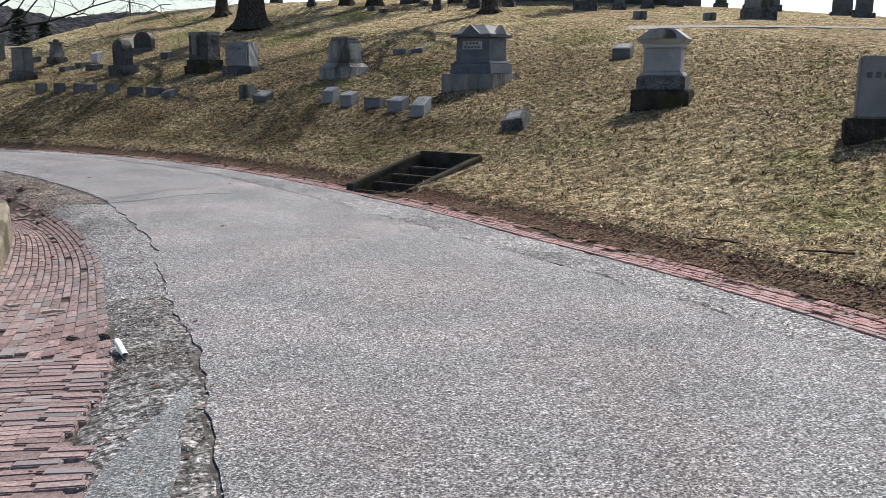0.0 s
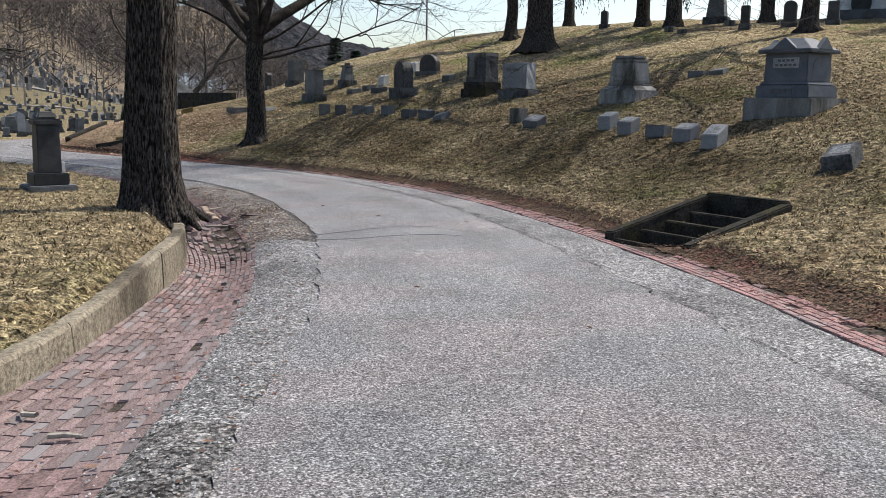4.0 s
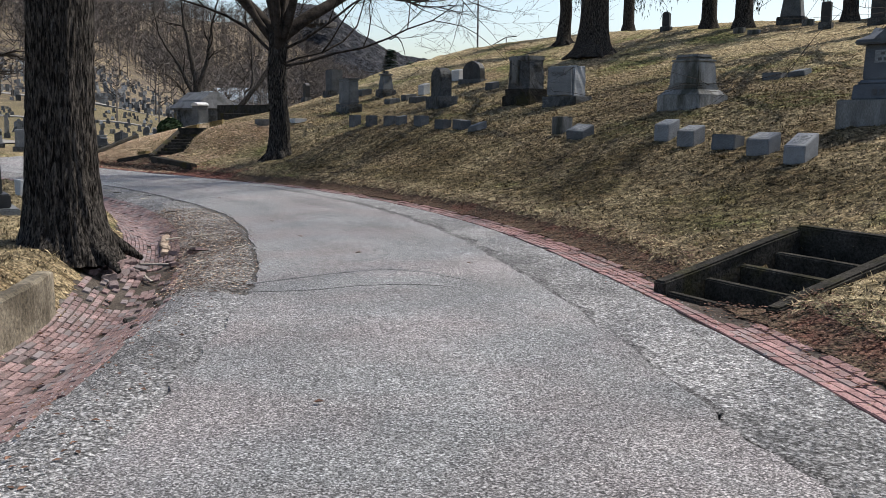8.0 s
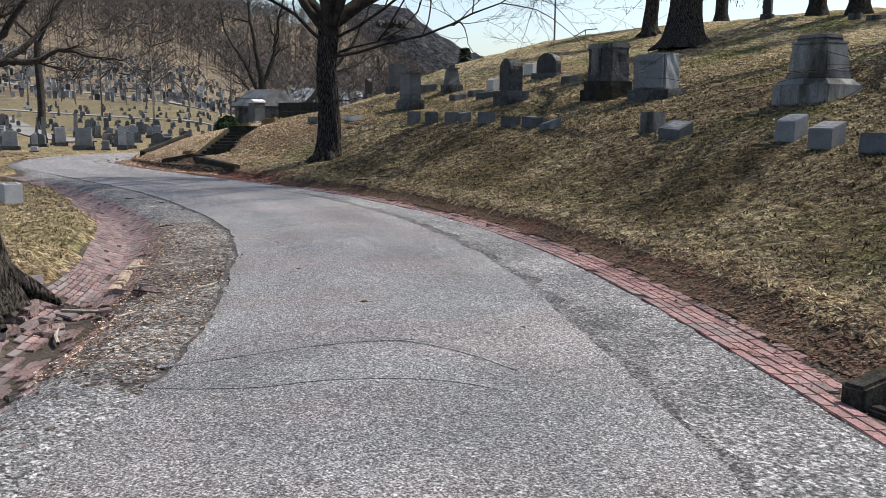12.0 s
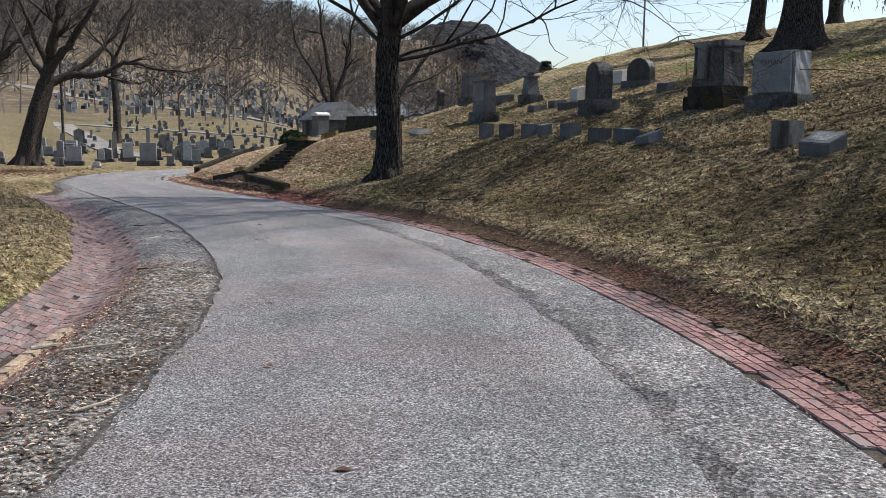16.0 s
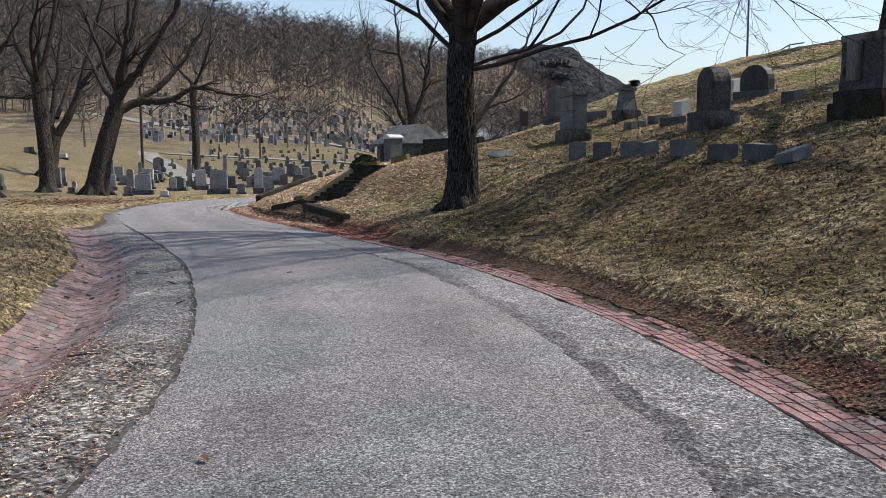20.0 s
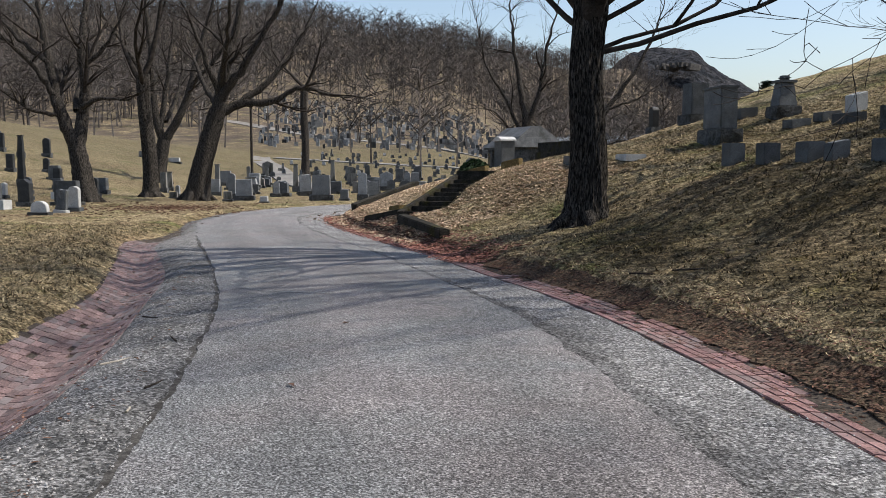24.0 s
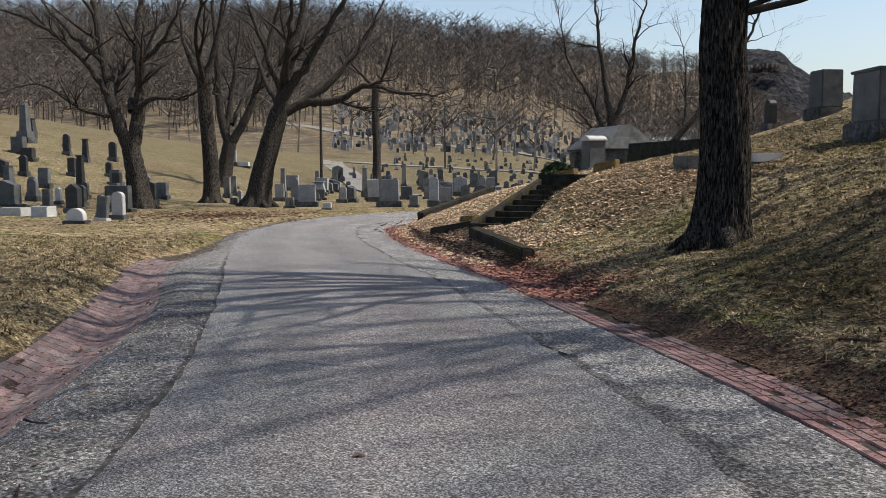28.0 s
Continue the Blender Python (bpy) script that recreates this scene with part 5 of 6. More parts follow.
LABEL_OLD = "old weathered headstone among the graves by the trees"
headstone(*vp(42, -20.3), 1.7, 1.2, 35, "gabled", GRANITE, 0.5, "wide gabled grey headstone among old graves", 0.1, "old graves")
marker(-46.5, 31.6, 1.0, 0.32, 30, 0.6, 0, PALE, "pale flat-topped marble slab on the lawn", "old graves")
marker(-45.5, 32.3, 0.75, 0.38, 30, 0.5, 0, PALE, "low rounded pale marble marker on the lawn", "old graves")
headstone(-38.6, 31.2, 0.75, 0.48, 40, "tablet", PALE, 0.3, "short white marble headstone on the lawn", 0.1, "old graves")
headstone(-39.8, 32.4, 0.5, 0.85, 40, "block", GRANITE, 0.22, "leaning rough slab headstone on a white base", 0.12, "old graves", PALE, (0, 6))
headstone(-41.2, 33.5, 0.55, 0.95, 40, "tablet", PALE, 0.3, "pale weathered round-headed headstone", 0.15, "old graves", GRANITE)
headstone(-47.8, 36.0, 1.4, 1.1, 40, "die", GRANITE, 0.4, "broad dark grey headstone among old graves", 0.15, "old graves")
headstone(-47.6, 34.1, 0.7, 1.2, 40, "gabled", BLACKSTONE, 0.35, "pointed dark headstone among old graves", 0.2, "old graves")
for v, p, w, h, k, m in ((50, -22, 0.8, 1.1, "die", GRANITE), (53, -24.5, 0.6, 1.2, "tablet", BLACKSTONE), (50, -20, 0.5, 1.9, "column", BLACKSTONE), (47, -21.3, 0.6, 1.0, "tablet", GRANITE), (47, -18.6, 0.5, 0.9, "tablet", GRANITE), (62, -24.4, 0.5, 1.5, "column", BLACKSTONE), (64, -26.5, 0.6, 1.3, "die", BLACKSTONE), (60, -28, 1.2, 1.1, "die", GRANITE), (58, -26.5, 1.1, 0.8, "die", BLACKSTONE), (56, -29, 0.6, 1.2, "tablet", GRANITE), (66, -24, 0.7, 1.4, "tablet", BLACKSTONE), (70, -29, 0.6, 1.0, "tablet", BLACKSTONE), (54, -19.5, 0.9, 0.9, "die", GRANITE), (50, -18, 0.6, 1.2, "die", BLACKSTONE), (44, -18.7, 0.35, 0.8, "tablet", PALE), (46, -16.7, 0.6, 1.0, "die", GRANITE), (50, -15.5, 0.8, 0.9, "die", GRANITE), (57, -21, 0.5, 0.9, "tablet", BLACKSTONE), (73, -33, 0.8, 1.4, "column", BLACKSTONE), (40, -17.5, 0.5, 0.9, "die", GRANITE), (43, -17.2, 0.6, 1.0, "tablet", BLACKSTONE), (45, -20.4, 0.7, 1.1, "tablet", GRANITE), (48, -23, 0.6, 1.3, "column", GRANITE), (52, -25.3, 0.9, 1.0, "gabled", BLACKSTONE), (55, -22.5, 0.6, 1.1, "die", BLACKSTONE), (46, -14.8, 0.6, 1.1, "tablet", BLACKSTONE), (52, -17, 0.5, 1.0, "tablet", GRANITE)):
    headstone(*vp(v, p), w, h, 40 + random.uniform(-8, 8), k, m, None, LABEL_OLD, None, "old graves")
obelisk(*vp(68, -31.2), 1.2, 2.9, 40, GRANITE, "pale obelisk on a broad base among old graves", "old graves")
part_cloth = thing("marker_flag", *vp(41, -15.2), 20, "small leaning pale grave sign", "sign")
part("plate", box(0.55, 0.03, 0.15, 0.5, 0.004), PALE, part_cloth)
part("post", box(0.03, 0.03, -0.1, 0.3, 0.004), METAL, part_cloth)
# graves beyond the bend
LABEL_MID = "grey granite headstone beyond the bend of the lane"
for x, y, w, h, k, m in ((-46.0, 48.9, 1.25, 1.35, "die", LIGHTGRANITE), (-44.8, 49.5, 0.56, 0.6, "die", LIGHTGRANITE), (-44.6, 50.6, 0.62, 1.5, "tablet", LIGHTGRANITE), (-46.4, 52.8, 1.0, 0.95, "die", LIGHTGRANITE), (-56.8, 63.2, 1.2, 1.4, "gabled", LIGHTGRANITE), (-48.2, 45.5, 1.1, 1.1, "die", LIGHTGRANITE), (-44.9, 44.5, 0.5, 0.32, "die", PALE), (-47.7, 44.2, 0.55, 0.5, "die", STAINED), (-52.7, 43.9, 0.55, 0.36, "die", STAINED), (-55.5, 45.7, 0.3, 0.65, "tablet", LIGHTGRANITE), (-59.3, 56.9, 0.5, 1.9, "column", STAINED), (-74.4, 64.9, 1.2, 1.4, "gabled", STAINED), (-50.0, 45.9, 0.5, 1.4, "tablet", LIGHTGRANITE), (-67.1, 56.0, 1.3, 1.1, "die", LIGHTGRANITE), (-60.5, 51.4, 0.45, 1.8, "column", STAINED), (-69.5, 59.7, 0.4, 1.3, "tablet", STAINED), (-68.0, 60.4, 0.4, 1.3, "tablet", STAINED), (-64.0, 63.9, 0.5, 1.9, "column", STAINED), (-58.8, 57.6, 0.55, 1.1, "die", LIGHTGRANITE), (-52.0, 50.2, 0.5, 0.9, "tablet", LIGHTGRANITE), (-54.5, 54.0, 0.6, 0.8, "die", LIGHTGRANITE), (-51.5, 57.5, 0.7, 1.0, "die", LIGHTGRANITE), (-60.5, 47.5, 0.5, 1.3, "die", STAINED), (-62.5, 49.0, 0.5, 1.2, "column", STAINED), (-63.0, 54.0, 0.9, 0.7, "die", LIGHTGRANITE), (-56.0, 48.5, 0.7, 1.0, "die", LIGHTGRANITE), (-85.0, 60.5, 1.2, 1.4, "die", LIGHTGRANITE), (-86.5, 59.5, 1.2, 0.6, "die", STAINED), (-84.5, 61.5, 1.2, 0.5, "die", PALE)):
    headstone(x, y, w, h, 48 + random.uniform(-6, 6), k, m, None, LABEL_MID, None, "graves beyond the bend")

rng = random.Random(55)
side = [Vector(vp(v, p)) for v, p in ((62, -2.5), (68, -5.5), (77, -7.4), (90, -9.6))]
for k in range(52):
    v, p = rng.uniform(50, 78), rng.uniform(-9, 5)
    x, y = vp(v, p)
    if min((Vector((x, y)) - (a + (b - a) * q)).length for a, b in zip(side, side[1:]) for q in (0, 0.25, 0.5, 0.75, 1)) < 2.2 or float(along(np.array([x]), np.array([y]), LA)[0][0]) > -1.5:
        continue
    headstone(x, y, rng.uniform(0.5, 1.2), rng.uniform(0.5, 1.3), 48 + rng.uniform(-8, 8), rng.choice(("die", "die", "tablet", "gabled", "column")), rng.choice((LIGHTGRANITE, GRANITE, GRANITE, STAINED)), None, LABEL_MID, None, "graves beyond the bend", lean=(rng.uniform(-3, 3), rng.uniform(-3, 3)))
# terraces of graves in the valley, and on the far slope
rng = random.Random(77)
protos = []
for k, (w, h, kd, m) in enumerate(((0.7, 0.9, "tablet", GRANITE), (0.9, 0.8, "die", STAINED), (0.5, 1.1, "column", GRANITE), (0.7, 0.8, "tablet", PALE), (0.8, 0.9, "gabled", GRANITE), (0.6, 0.7, "die", ROCKFACE))):
    protos.append(headstone(*vp(78 + k * 3, 10 + k * 2), w, h, 48, kd, m, None, "small headstone in a row in the valley", None, "valley graves"))
count = 0
for row in range(12):
    v = 72 + row * 4.4
    for k in range(30):
        p = -8 + k * 1.8 + rng.uniform(-0.8, 0.8)
        if rng.random() < 0.2 or p > v * 0.52 or count > 260:
            continue
        x, y = vp(v + rng.uniform(-0.6, 0.6), p)
        if float(along(np.array([x]), np.array([y]), RE)[0][0]) > -2 and x > -46:
            continue
        copy_thing(rng.choice(protos), pose(x, y, gz(x, y) - 0.12, rng.uniform(-3, 3), rng.uniform(-3, 3), 48 + rng.uniform(-8, 8)) @ Matrix.Diagonal((0.65, 0.65, rng.uniform(0.45, 0.75), 1)))
        count += 1
vs, fs = [], []
for i in range(1200):
    v = rng.uniform(136, 235)
    p = rng.uniform(-0.12, 0.42) * v
    x, y = vp(v, p)
    z, w, h = gz(x, y), rng.uniform(0.35, 0.8), rng.uniform(0.45, 1.3)
    a = radians(48 + rng.uniform(-15, 15))
    cx, cy = math.cos(a) * w / 2, math.sin(a) * w / 2
    j = len(vs)
    for zz in (z - 0.3, z + h):
        for s, q in ((-1, -0.2), (1, -0.2), (1, 0.2), (-1, 0.2)):
            vs.append((x + cx * s - cy * q * 2, y + cy * s + cx * q * 2, zz))
    fs += [(j + 4, j + 5, j + 6, j + 7)] + [(j + k, j + (k + 1) % 4, j + 4 + (k + 1) % 4, j + 4 + k) for k in range(4)]
FARSTONE = material("far_headstones", (0.1, 0.1, 0.098), (0.26, 0.26, 0.25), 0.5, 0.8, 0, 3, rand=0.85, island=True)
tagged(mesh_object("hillside_headstones", vs, fs, FARSTONE), "many small grey and white headstones on the far slope", "headstones", kind="stuff")


# side paths in the valley
def track(pts, w, mat, name, label, lift=0.1):
    line = refine(spline(pts, 10), 1)
    n = normals(line)
    tagged(ribbon(name, line - n * w / 2, line + n * w / 2, 4, mat, lift, 0.3), label, "path", kind="structure")


PATH = material("pale_gravel_path", (0.15, 0.143, 0.13), (0.2, 0.19, 0.175), 0.5, 0.9, 0.4, 12, depth=0.02)
track([vp(62, -2.5), vp(68, -5.5), vp(77, -7.4), vp(90, -9.6), vp(104, -12.5), vp(111, -13.5)], 2.3, PATH, "side_path", "pale gravel side path climbing between the graves")
track([vp(110, -11.5), vp(106.4, -5.6), vp(102.6, 1.2), vp(97.8, 7.1), vp(96, 20), vp(98, 48)], 1.7, PATH, "valley_path", "pale path crossing below the far slope")
track([vp(190, -35), vp(180, -25), vp(167.5, -15.5), vp(151, 3.2), vp(136, 18.7), vp(128, 60)], 2.6, PATH, "upper_path", "pale path along the far slope")
track([(6, 30.2), (9, 29.2), (13, 27), (20, 22)], 1.5, PATH, "hill_path", "pale gravel path across the hill", 0.03)

# ---- poles, rail, mausoleum, far houses ----
lp = thing("street_lamp", -21.2, 63.1, 0, "tall thin lamp pole behind the hill", "lamp")
tw = Wood()
tw.tube([Vector((0, 0, -1)), Vector((0, 0, 5.0))], [0.07, 0.05], 8)
raw_part("pole", tw.v, tw.f, METAL, lp)
part("lamp_head", box(0.5, 0.25, 4.95, 5.1, 0.03), METAL, lp)
hr = thing("handrail", -20.6, 60.5, -30, "thin metal handrail over the brow", "handrail")
tw = Wood()
for k in range(3):
    tw.tube([Vector((k * 1.6, 0, -0.5)), Vector((k * 1.6, 0, 0.95 + k * 0.5))], [0.03, 0.03], 6)
tw.tube([Vector((-0.6, 0, 0.75)), Vector((3.2, 0, 1.95)), Vector((4.1, 0, 1.95))], [0.03, 0.03, 0.03], 6)
raw_part("rail", tw.v, tw.f, METAL, hr)
up = thing("utility_pole", *vp(76, -10.2), 0, "dark wooden utility pole in the valley", "utility pole")
tw = Wood()
tw.tube([Vector((0, 0, -0.5)), Vector((0, 0, 7.5))], [0.13, 0.1], 10)
raw_part("pole", tw.v, tw.f, BARK, up)

ms = thing("mausoleum", 8.3, 49.5, -8, "grey stone mausoleum with a row of fluted columns", "mausoleum", sink=0.6)
part("plinth", box(9.6, 7.0, 0, 0.9, 0.04), GRANITE, ms)
part("wall", box(8.6, 5.6, 0.9, 5.4, 0.03, at=(0, 0.4)), GRANITE, ms)
for k in range(7):
    tw = Wood()
    x = -4.2 + k * 1.4
    tw.tube([Vector((x, -3.05, 0.9)), Vector((x, -3.05, 1.1)), Vector((x, -3.05, 5.0)), Vector((x, -3.05, 5.2))], [0.36, 0.3, 0.26, 0.34], 16, 0.03)
    raw_part("column", tw.v, tw.f, PALE, ms, "", True)
for k in range(3):
    part("window", box(0.5, 0.05, 2.4, 4.2, 0.01, at=(-2.8 + k * 2.8, -2.44)), WINDOWDARK, ms)
part("entablature", box(9.4, 6.9, 5.2, 5.9, 0.04), GRANITE, ms)
part("roof", box(9.8, 7.2, 5.9, 7.2, 0.03, 0.98, 0.05), SLATE, ms)


def house(x, y, w, d, h, turn, label):
    t = thing("house", x, y, turn, label, "house", "far houses", 0.5)
    part("wall", box(w, d, 0, h, 0.02), WHITEPAINT, t)
    part("roof", box(w * 1.08, d * 1.12, h, h + d * 0.42, 0.02, 0.98, 0.04), ROOFBLUE, t)
    for k in range(3):
        for z in (1.4, 4.2):
            if z < h - 1:
                part("window", box(0.9, 0.06, z, z + 1.3, 0.01, at=(-w * 0.3 + k * w * 0.3, -d / 2 - 0.02)), WINDOWDARK, t)
    return t


for v, p, w, d, h, tn in ((245, 57, 9, 6, 4, 40), (262, 64, 9, 6, 5, 60), (250, 70, 8, 6, 4, 30), (285, 76, 10, 7, 5, 45), (270, 80, 8, 6, 5, 55), (235, 51, 7, 5, 3.2, 48)):
    house(*vp(v, p), w, d, h, tn, "white house with a blue-grey roof far down the valley")


# ---- woods, mountain ----
def wood_tree(rng, x, y, h, vs, fs, limbs=13, twigs=4, thin=1.0):
    """One small bare tree of the far woods: stem, limbs and twigs as thin spikes."""
    z = gz(x, y)

    def spike(p, q, r):
        d = (q - p)
        a = d.orthogonal().normalized() * r
        b = d.cross(a).normalized() * r
        j = len(vs)
        vs.extend((p + a, p - a * 0.5 + b * 0.87, p - a * 0.5 - b * 0.87, q))
        fs.extend(((j, j + 1, j + 3), (j + 1, j + 2, j + 3), (j + 2, j, j + 3)))
    p0 = Vector((x, y, z - 0.5))
    top = p0 + Vector((rng.uniform(-1, 1), rng.uniform(-1, 1), h))
    spike(p0, top, thin * (0.09 + h * 0.006))
    for k in range(limbs):
        f = rng.uniform(0.3, 0.95)
        q = p0.lerp(top, f)
        a = rng.uniform(0, 6.28)
        e = q + Vector((math.cos(a), math.sin(a), rng.uniform(0.0, 1.0))) * h * 0.34 * (1.15 - f * 0.6)
        spike(q, e, thin * (0.05 + 0.004 * h))
        for m in range(twigs):
            g = q.lerp(e, rng.uniform(0.3, 1))
            spike(g, g + Vector((rng.uniform(-1, 1), rng.uniform(-1, 1), rng.uniform(-0.2, 1.0))) * h * 0.16, thin * 0.05)


def woods():
    rng = random.Random(5)
    vs, fs = [], []
    for i in range(1750):
        v = 170 + 130 * rng.random() ** 0.8
        p = rng.uniform(-0.75, 0.4) * v
        if p > -0.14 * v and rng.random() < 0.97 - 0.9 * max(0, (v - 205) / 75):
            continue
        x, y = vp(v, p)
        wood_tree(rng, x, y, rng.uniform(7, 14), vs, fs)
    for i in range(6200):
        v = 285 + 330 * rng.random()
        x, y = vp(v, rng.uniform(-0.6, 0.42) * v)
        wood_tree(rng, x, y, rng.uniform(9, 15), vs, fs, 9, 2, 1.25)
    tagged(mesh_object("far_woods", vs, fs, WOODS), "dense bare brown winter woods on the far hillside", "woods", kind="stuff")
    vs, fs = [], []
    for i in range(46):
        v = rng.uniform(95, 160)
        p = rng.uniform(-0.6, 0.4) * v
        x, y = vp(v, p)
        wood_tree(rng, x, y, rng.uniform(7, 13), vs, fs)
    for i in range(160):                    # beyond the meadow and behind the hill
        a = rng.uniform(0.25, 2.6)
        r = rng.uniform(130, 210)
        x, y = 10 + math.cos(a) * r, 30 + math.sin(a) * r
        wood_tree(rng, x, y, rng.uniform(6, 10), vs, fs)
    tagged(mesh_object("scattered_trees", vs, fs, WOODS), "scattered bare trees in the valley and behind the hill", "woods", kind="stuff")


woods()


def mountain():
    """A wooded ridge with a flat cliff top, far off."""
    fx, fy = -0.51, 0.86
    rx, ry = 0.86, 0.51
    vs, fs = [], []
    cols, rows = 260, 40
    prof_a = [-0.62, -0.4, -0.25, -0.12, -0.065, -0.056, -0.044, -0.017, 0.014, 0.025, 0.033, 0.05, 0.08, 0.1, 0.14, 0.2, 0.3, 0.45]
    prof_h = [115, 98, 80, 70, 71, 79, 85, 88, 86, 84, 77, 68, 57, 51, 45, 50, 54, 56]
    for i in range(cols + 1):
        a = -0.62 + 1.07 * i / cols
        hh = float(np.interp(a, prof_a, prof_h))
        for k in range(rows + 1):
            q = k / rows
            dist = 560 + 200 * q
            x, y = -5 + (fx + rx * a) * dist, 15 + (fy + ry * a) * dist
            z = -4 + hh * math.sin(min(q * 1.25, 1) * math.pi / 2) ** 1.3 + noise.noise((x * 0.03, y * 0.03, 0)) * 1.6 * (q + 0.2)
            z += noise.noise((x * 0.16, y * 0.16, 1)) * 1.7 + noise.noise((x * 0.5, y * 0.5, 4)) * 1.6
            vs.append((x, y, z))
    for i in range(cols):
        for k in range(rows):
            j = i * (rows + 1) + k
            fs.append((j, j + rows + 1, j + rows + 2, j + 1))
    tagged(mesh_object("backdrop", vs, fs, MOUNTAIN, True), "far wooded ridge with a flat rocky top", "mountain", kind="structure")


mountain()


def cliff():
    """A pale broken rock band under the ridge's flat top."""
    rng = random.Random(12)
    vs, fs = [], []
    for k in range(34):
        a = -0.012 + 0.034 * k / 33
        dist = 640 + rng.uniform(-4, 4)
        x, y = -5 + (-0.51 + 0.86 * a) * dist, 15 + (0.86 + 0.51 * a) * dist
        z, h, w = 62 + rng.uniform(-1.5, 1.5) - 60 * abs(a - 0.006), rng.uniform(1, 3.2), rng.uniform(0.3, 0.9)
        j = len(vs)
        for q in (-w, w):
            vs += [(x + 0.86 * q, y + 0.51 * q - 6, z), (x + 0.86 * q, y + 0.51 * q - 6, z + h), (x + 0.86 * q, y + 0.51 * q + 8, z + h), (x + 0.86 * q, y + 0.51 * q + 8, z)]
        fs += [(j, j + 4, j + 5, j + 1), (j + 1, j + 5, j + 6, j + 2), (j, j + 1, j + 2, j + 3), (j + 4, j + 7, j + 6, j + 5)]
    tagged(mesh_object("backdrop_cliff", vs, fs, CLIFF), "pale broken cliff band under the ridge top", "cliff", kind="structure")


cliff()

rng = random.Random(9)
vs, fs = [], []
for k in range(3):
    x0, y0 = (-52.0 + k * 2.5, 114.0 + k)
    z0, h = gz(x0, y0), 10 - k * 1.5
    for i in range(1200):
        q = rng.random()
        a, rad = rng.uniform(0, 6.28), (1 - q) * 2.4 * rng.uniform(0.3, 1)
        p = Vector((x0 + math.cos(a) * rad, y0 + math.sin(a) * rad, z0 + h * (0.15 + 0.85 * q)))
        j = len(vs)
        vs += [p, p + Vector((math.cos(a + 0.4), math.sin(a + 0.4), -0.2)) * 0.7, p + Vector((math.cos(a - 0.4), math.sin(a - 0.4), -0.2)) * 0.7]
        fs.append((j, j + 1, j + 2))
tagged(mesh_object("far_pines", vs, fs, NEEDLE), "dark evergreen pines beyond the slope", "pines", kind="stuff")


# ---- bricks of the gutters ----
def brick_mesh(name, sx, sy, sz, mat):
    bm = box(sx, sy, -sz, 0, 0.006)
    me = bpy.data.meshes.new(name)
    bm.to_mesh(me)
    bm.free()
    me.materials.append(mat)
    return me


def lay_bricks(parent, a_line, b_line, sel, cols, near, skip, lift, seed, mats):
    """Rows of bricks lengthways along a gutter, between two lines; the near stretch as single parts, the rest joined."""
    rng = random.Random(seed)
    me = brick_mesh("brick", 0.188, 0.1, 0.055, mats[0])
    items = []
    for k in range(cols):
        f = (k + 0.5) / cols
        line = (a_line + (b_line - a_line) * f)[sel[0]:sel[1] + 1]
        wide = np.hypot(*(b_line - a_line)[sel[0]:sel[1] + 1].T) / cols
        acc = np.concatenate([[0], np.cumsum(np.hypot(*np.diff(line, axis=0).T))])
        s = 0.1 * (k % 2) + rng.uniform(0, 0.03)
        while s < acc[-1] - 0.2:
            x, y = np.interp(s, acc, line[:, 0]), np.interp(s, acc, line[:, 1])
            x2, y2 = np.interp(s + 0.1, acc, line[:, 0]), np.interp(s + 0.1, acc, line[:, 1])
            items.append((float(x), float(y), math.atan2(y2 - y, x2 - x), s, f, float(np.interp(s, acc, wide))))
            s += 0.203 + rng.uniform(-0.003, 0.004)
    xy = np.array([(c[0], c[1]) for c in items])
    nx = np.array([(-math.sin(c[2]), math.cos(c[2])) for c in items])
    z, zl = height(xy[:, 0], xy[:, 1]), height(xy[:, 0] + nx[:, 0] * 0.05, xy[:, 1] + nx[:, 1] * 0.05)
    zr = height(xy[:, 0] - nx[:, 0] * 0.05, xy[:, 1] - nx[:, 1] * 0.05)
    zf = height(xy[:, 0] + nx[:, 1] * 0.1, xy[:, 1] - nx[:, 0] * 0.1)
    zk = height(xy[:, 0] - nx[:, 1] * 0.1, xy[:, 1] + nx[:, 0] * 0.1)
    jv, jf, single = [], [], 0
    src_v, src_f = [v.co.copy() for v in me.vertices], [tuple(p.vertices) for p in me.polygons]
    for (x, y, an, s, f, wd), zl_, zr_, zf_, zk_ in zip(items, zl, zr, zf, zk):
        if skip(x, y, s, f, rng):
            continue
        roll, pit = math.degrees(math.atan2(zl_ - zr_, 0.1)), -math.degrees(math.atan2(zf_ - zk_, 0.2))
        m = pose(x, y, (zl_ + zr_ + zf_ + zk_) / 4 + lift + rng.uniform(-0.002, 0.003), roll + rng.uniform(-0.8, 0.8), pit + rng.uniform(-0.5, 0.5), math.degrees(an) + rng.uniform(-1, 1))
        m = m @ Matrix.Diagonal((rng.uniform(1.035, 1.075), min(max((wd - 0.009) / 0.1, 0.5), 1.35), 1, 1))
        if near(x, y) and single < 300:
            ob = new("brick", me)
            ob.parent = parent
            ob.matrix_basis = m
            single += 1
        else:
            j = len(jv)
            jv += [m @ v for v in src_v]
            jf += [tuple(j + q for q in p) for p in src_f]
    if jv:
        ob = raw_part("bricks", jv, jf, mats[1], parent, "rows of worn red paving bricks")
        ob["kind"] = "stuff"


def where(line, y):
    return int(np.argmin(np.abs(line[:, 1] - y)))


def bare_left(x, y, s, f, rng):
    if 13.0 < y < 15.6:
        return rng.random() < 0.3 + 0.4 * f
    return rng.random() < 0.02 + 0.10 * (f > 0.85)


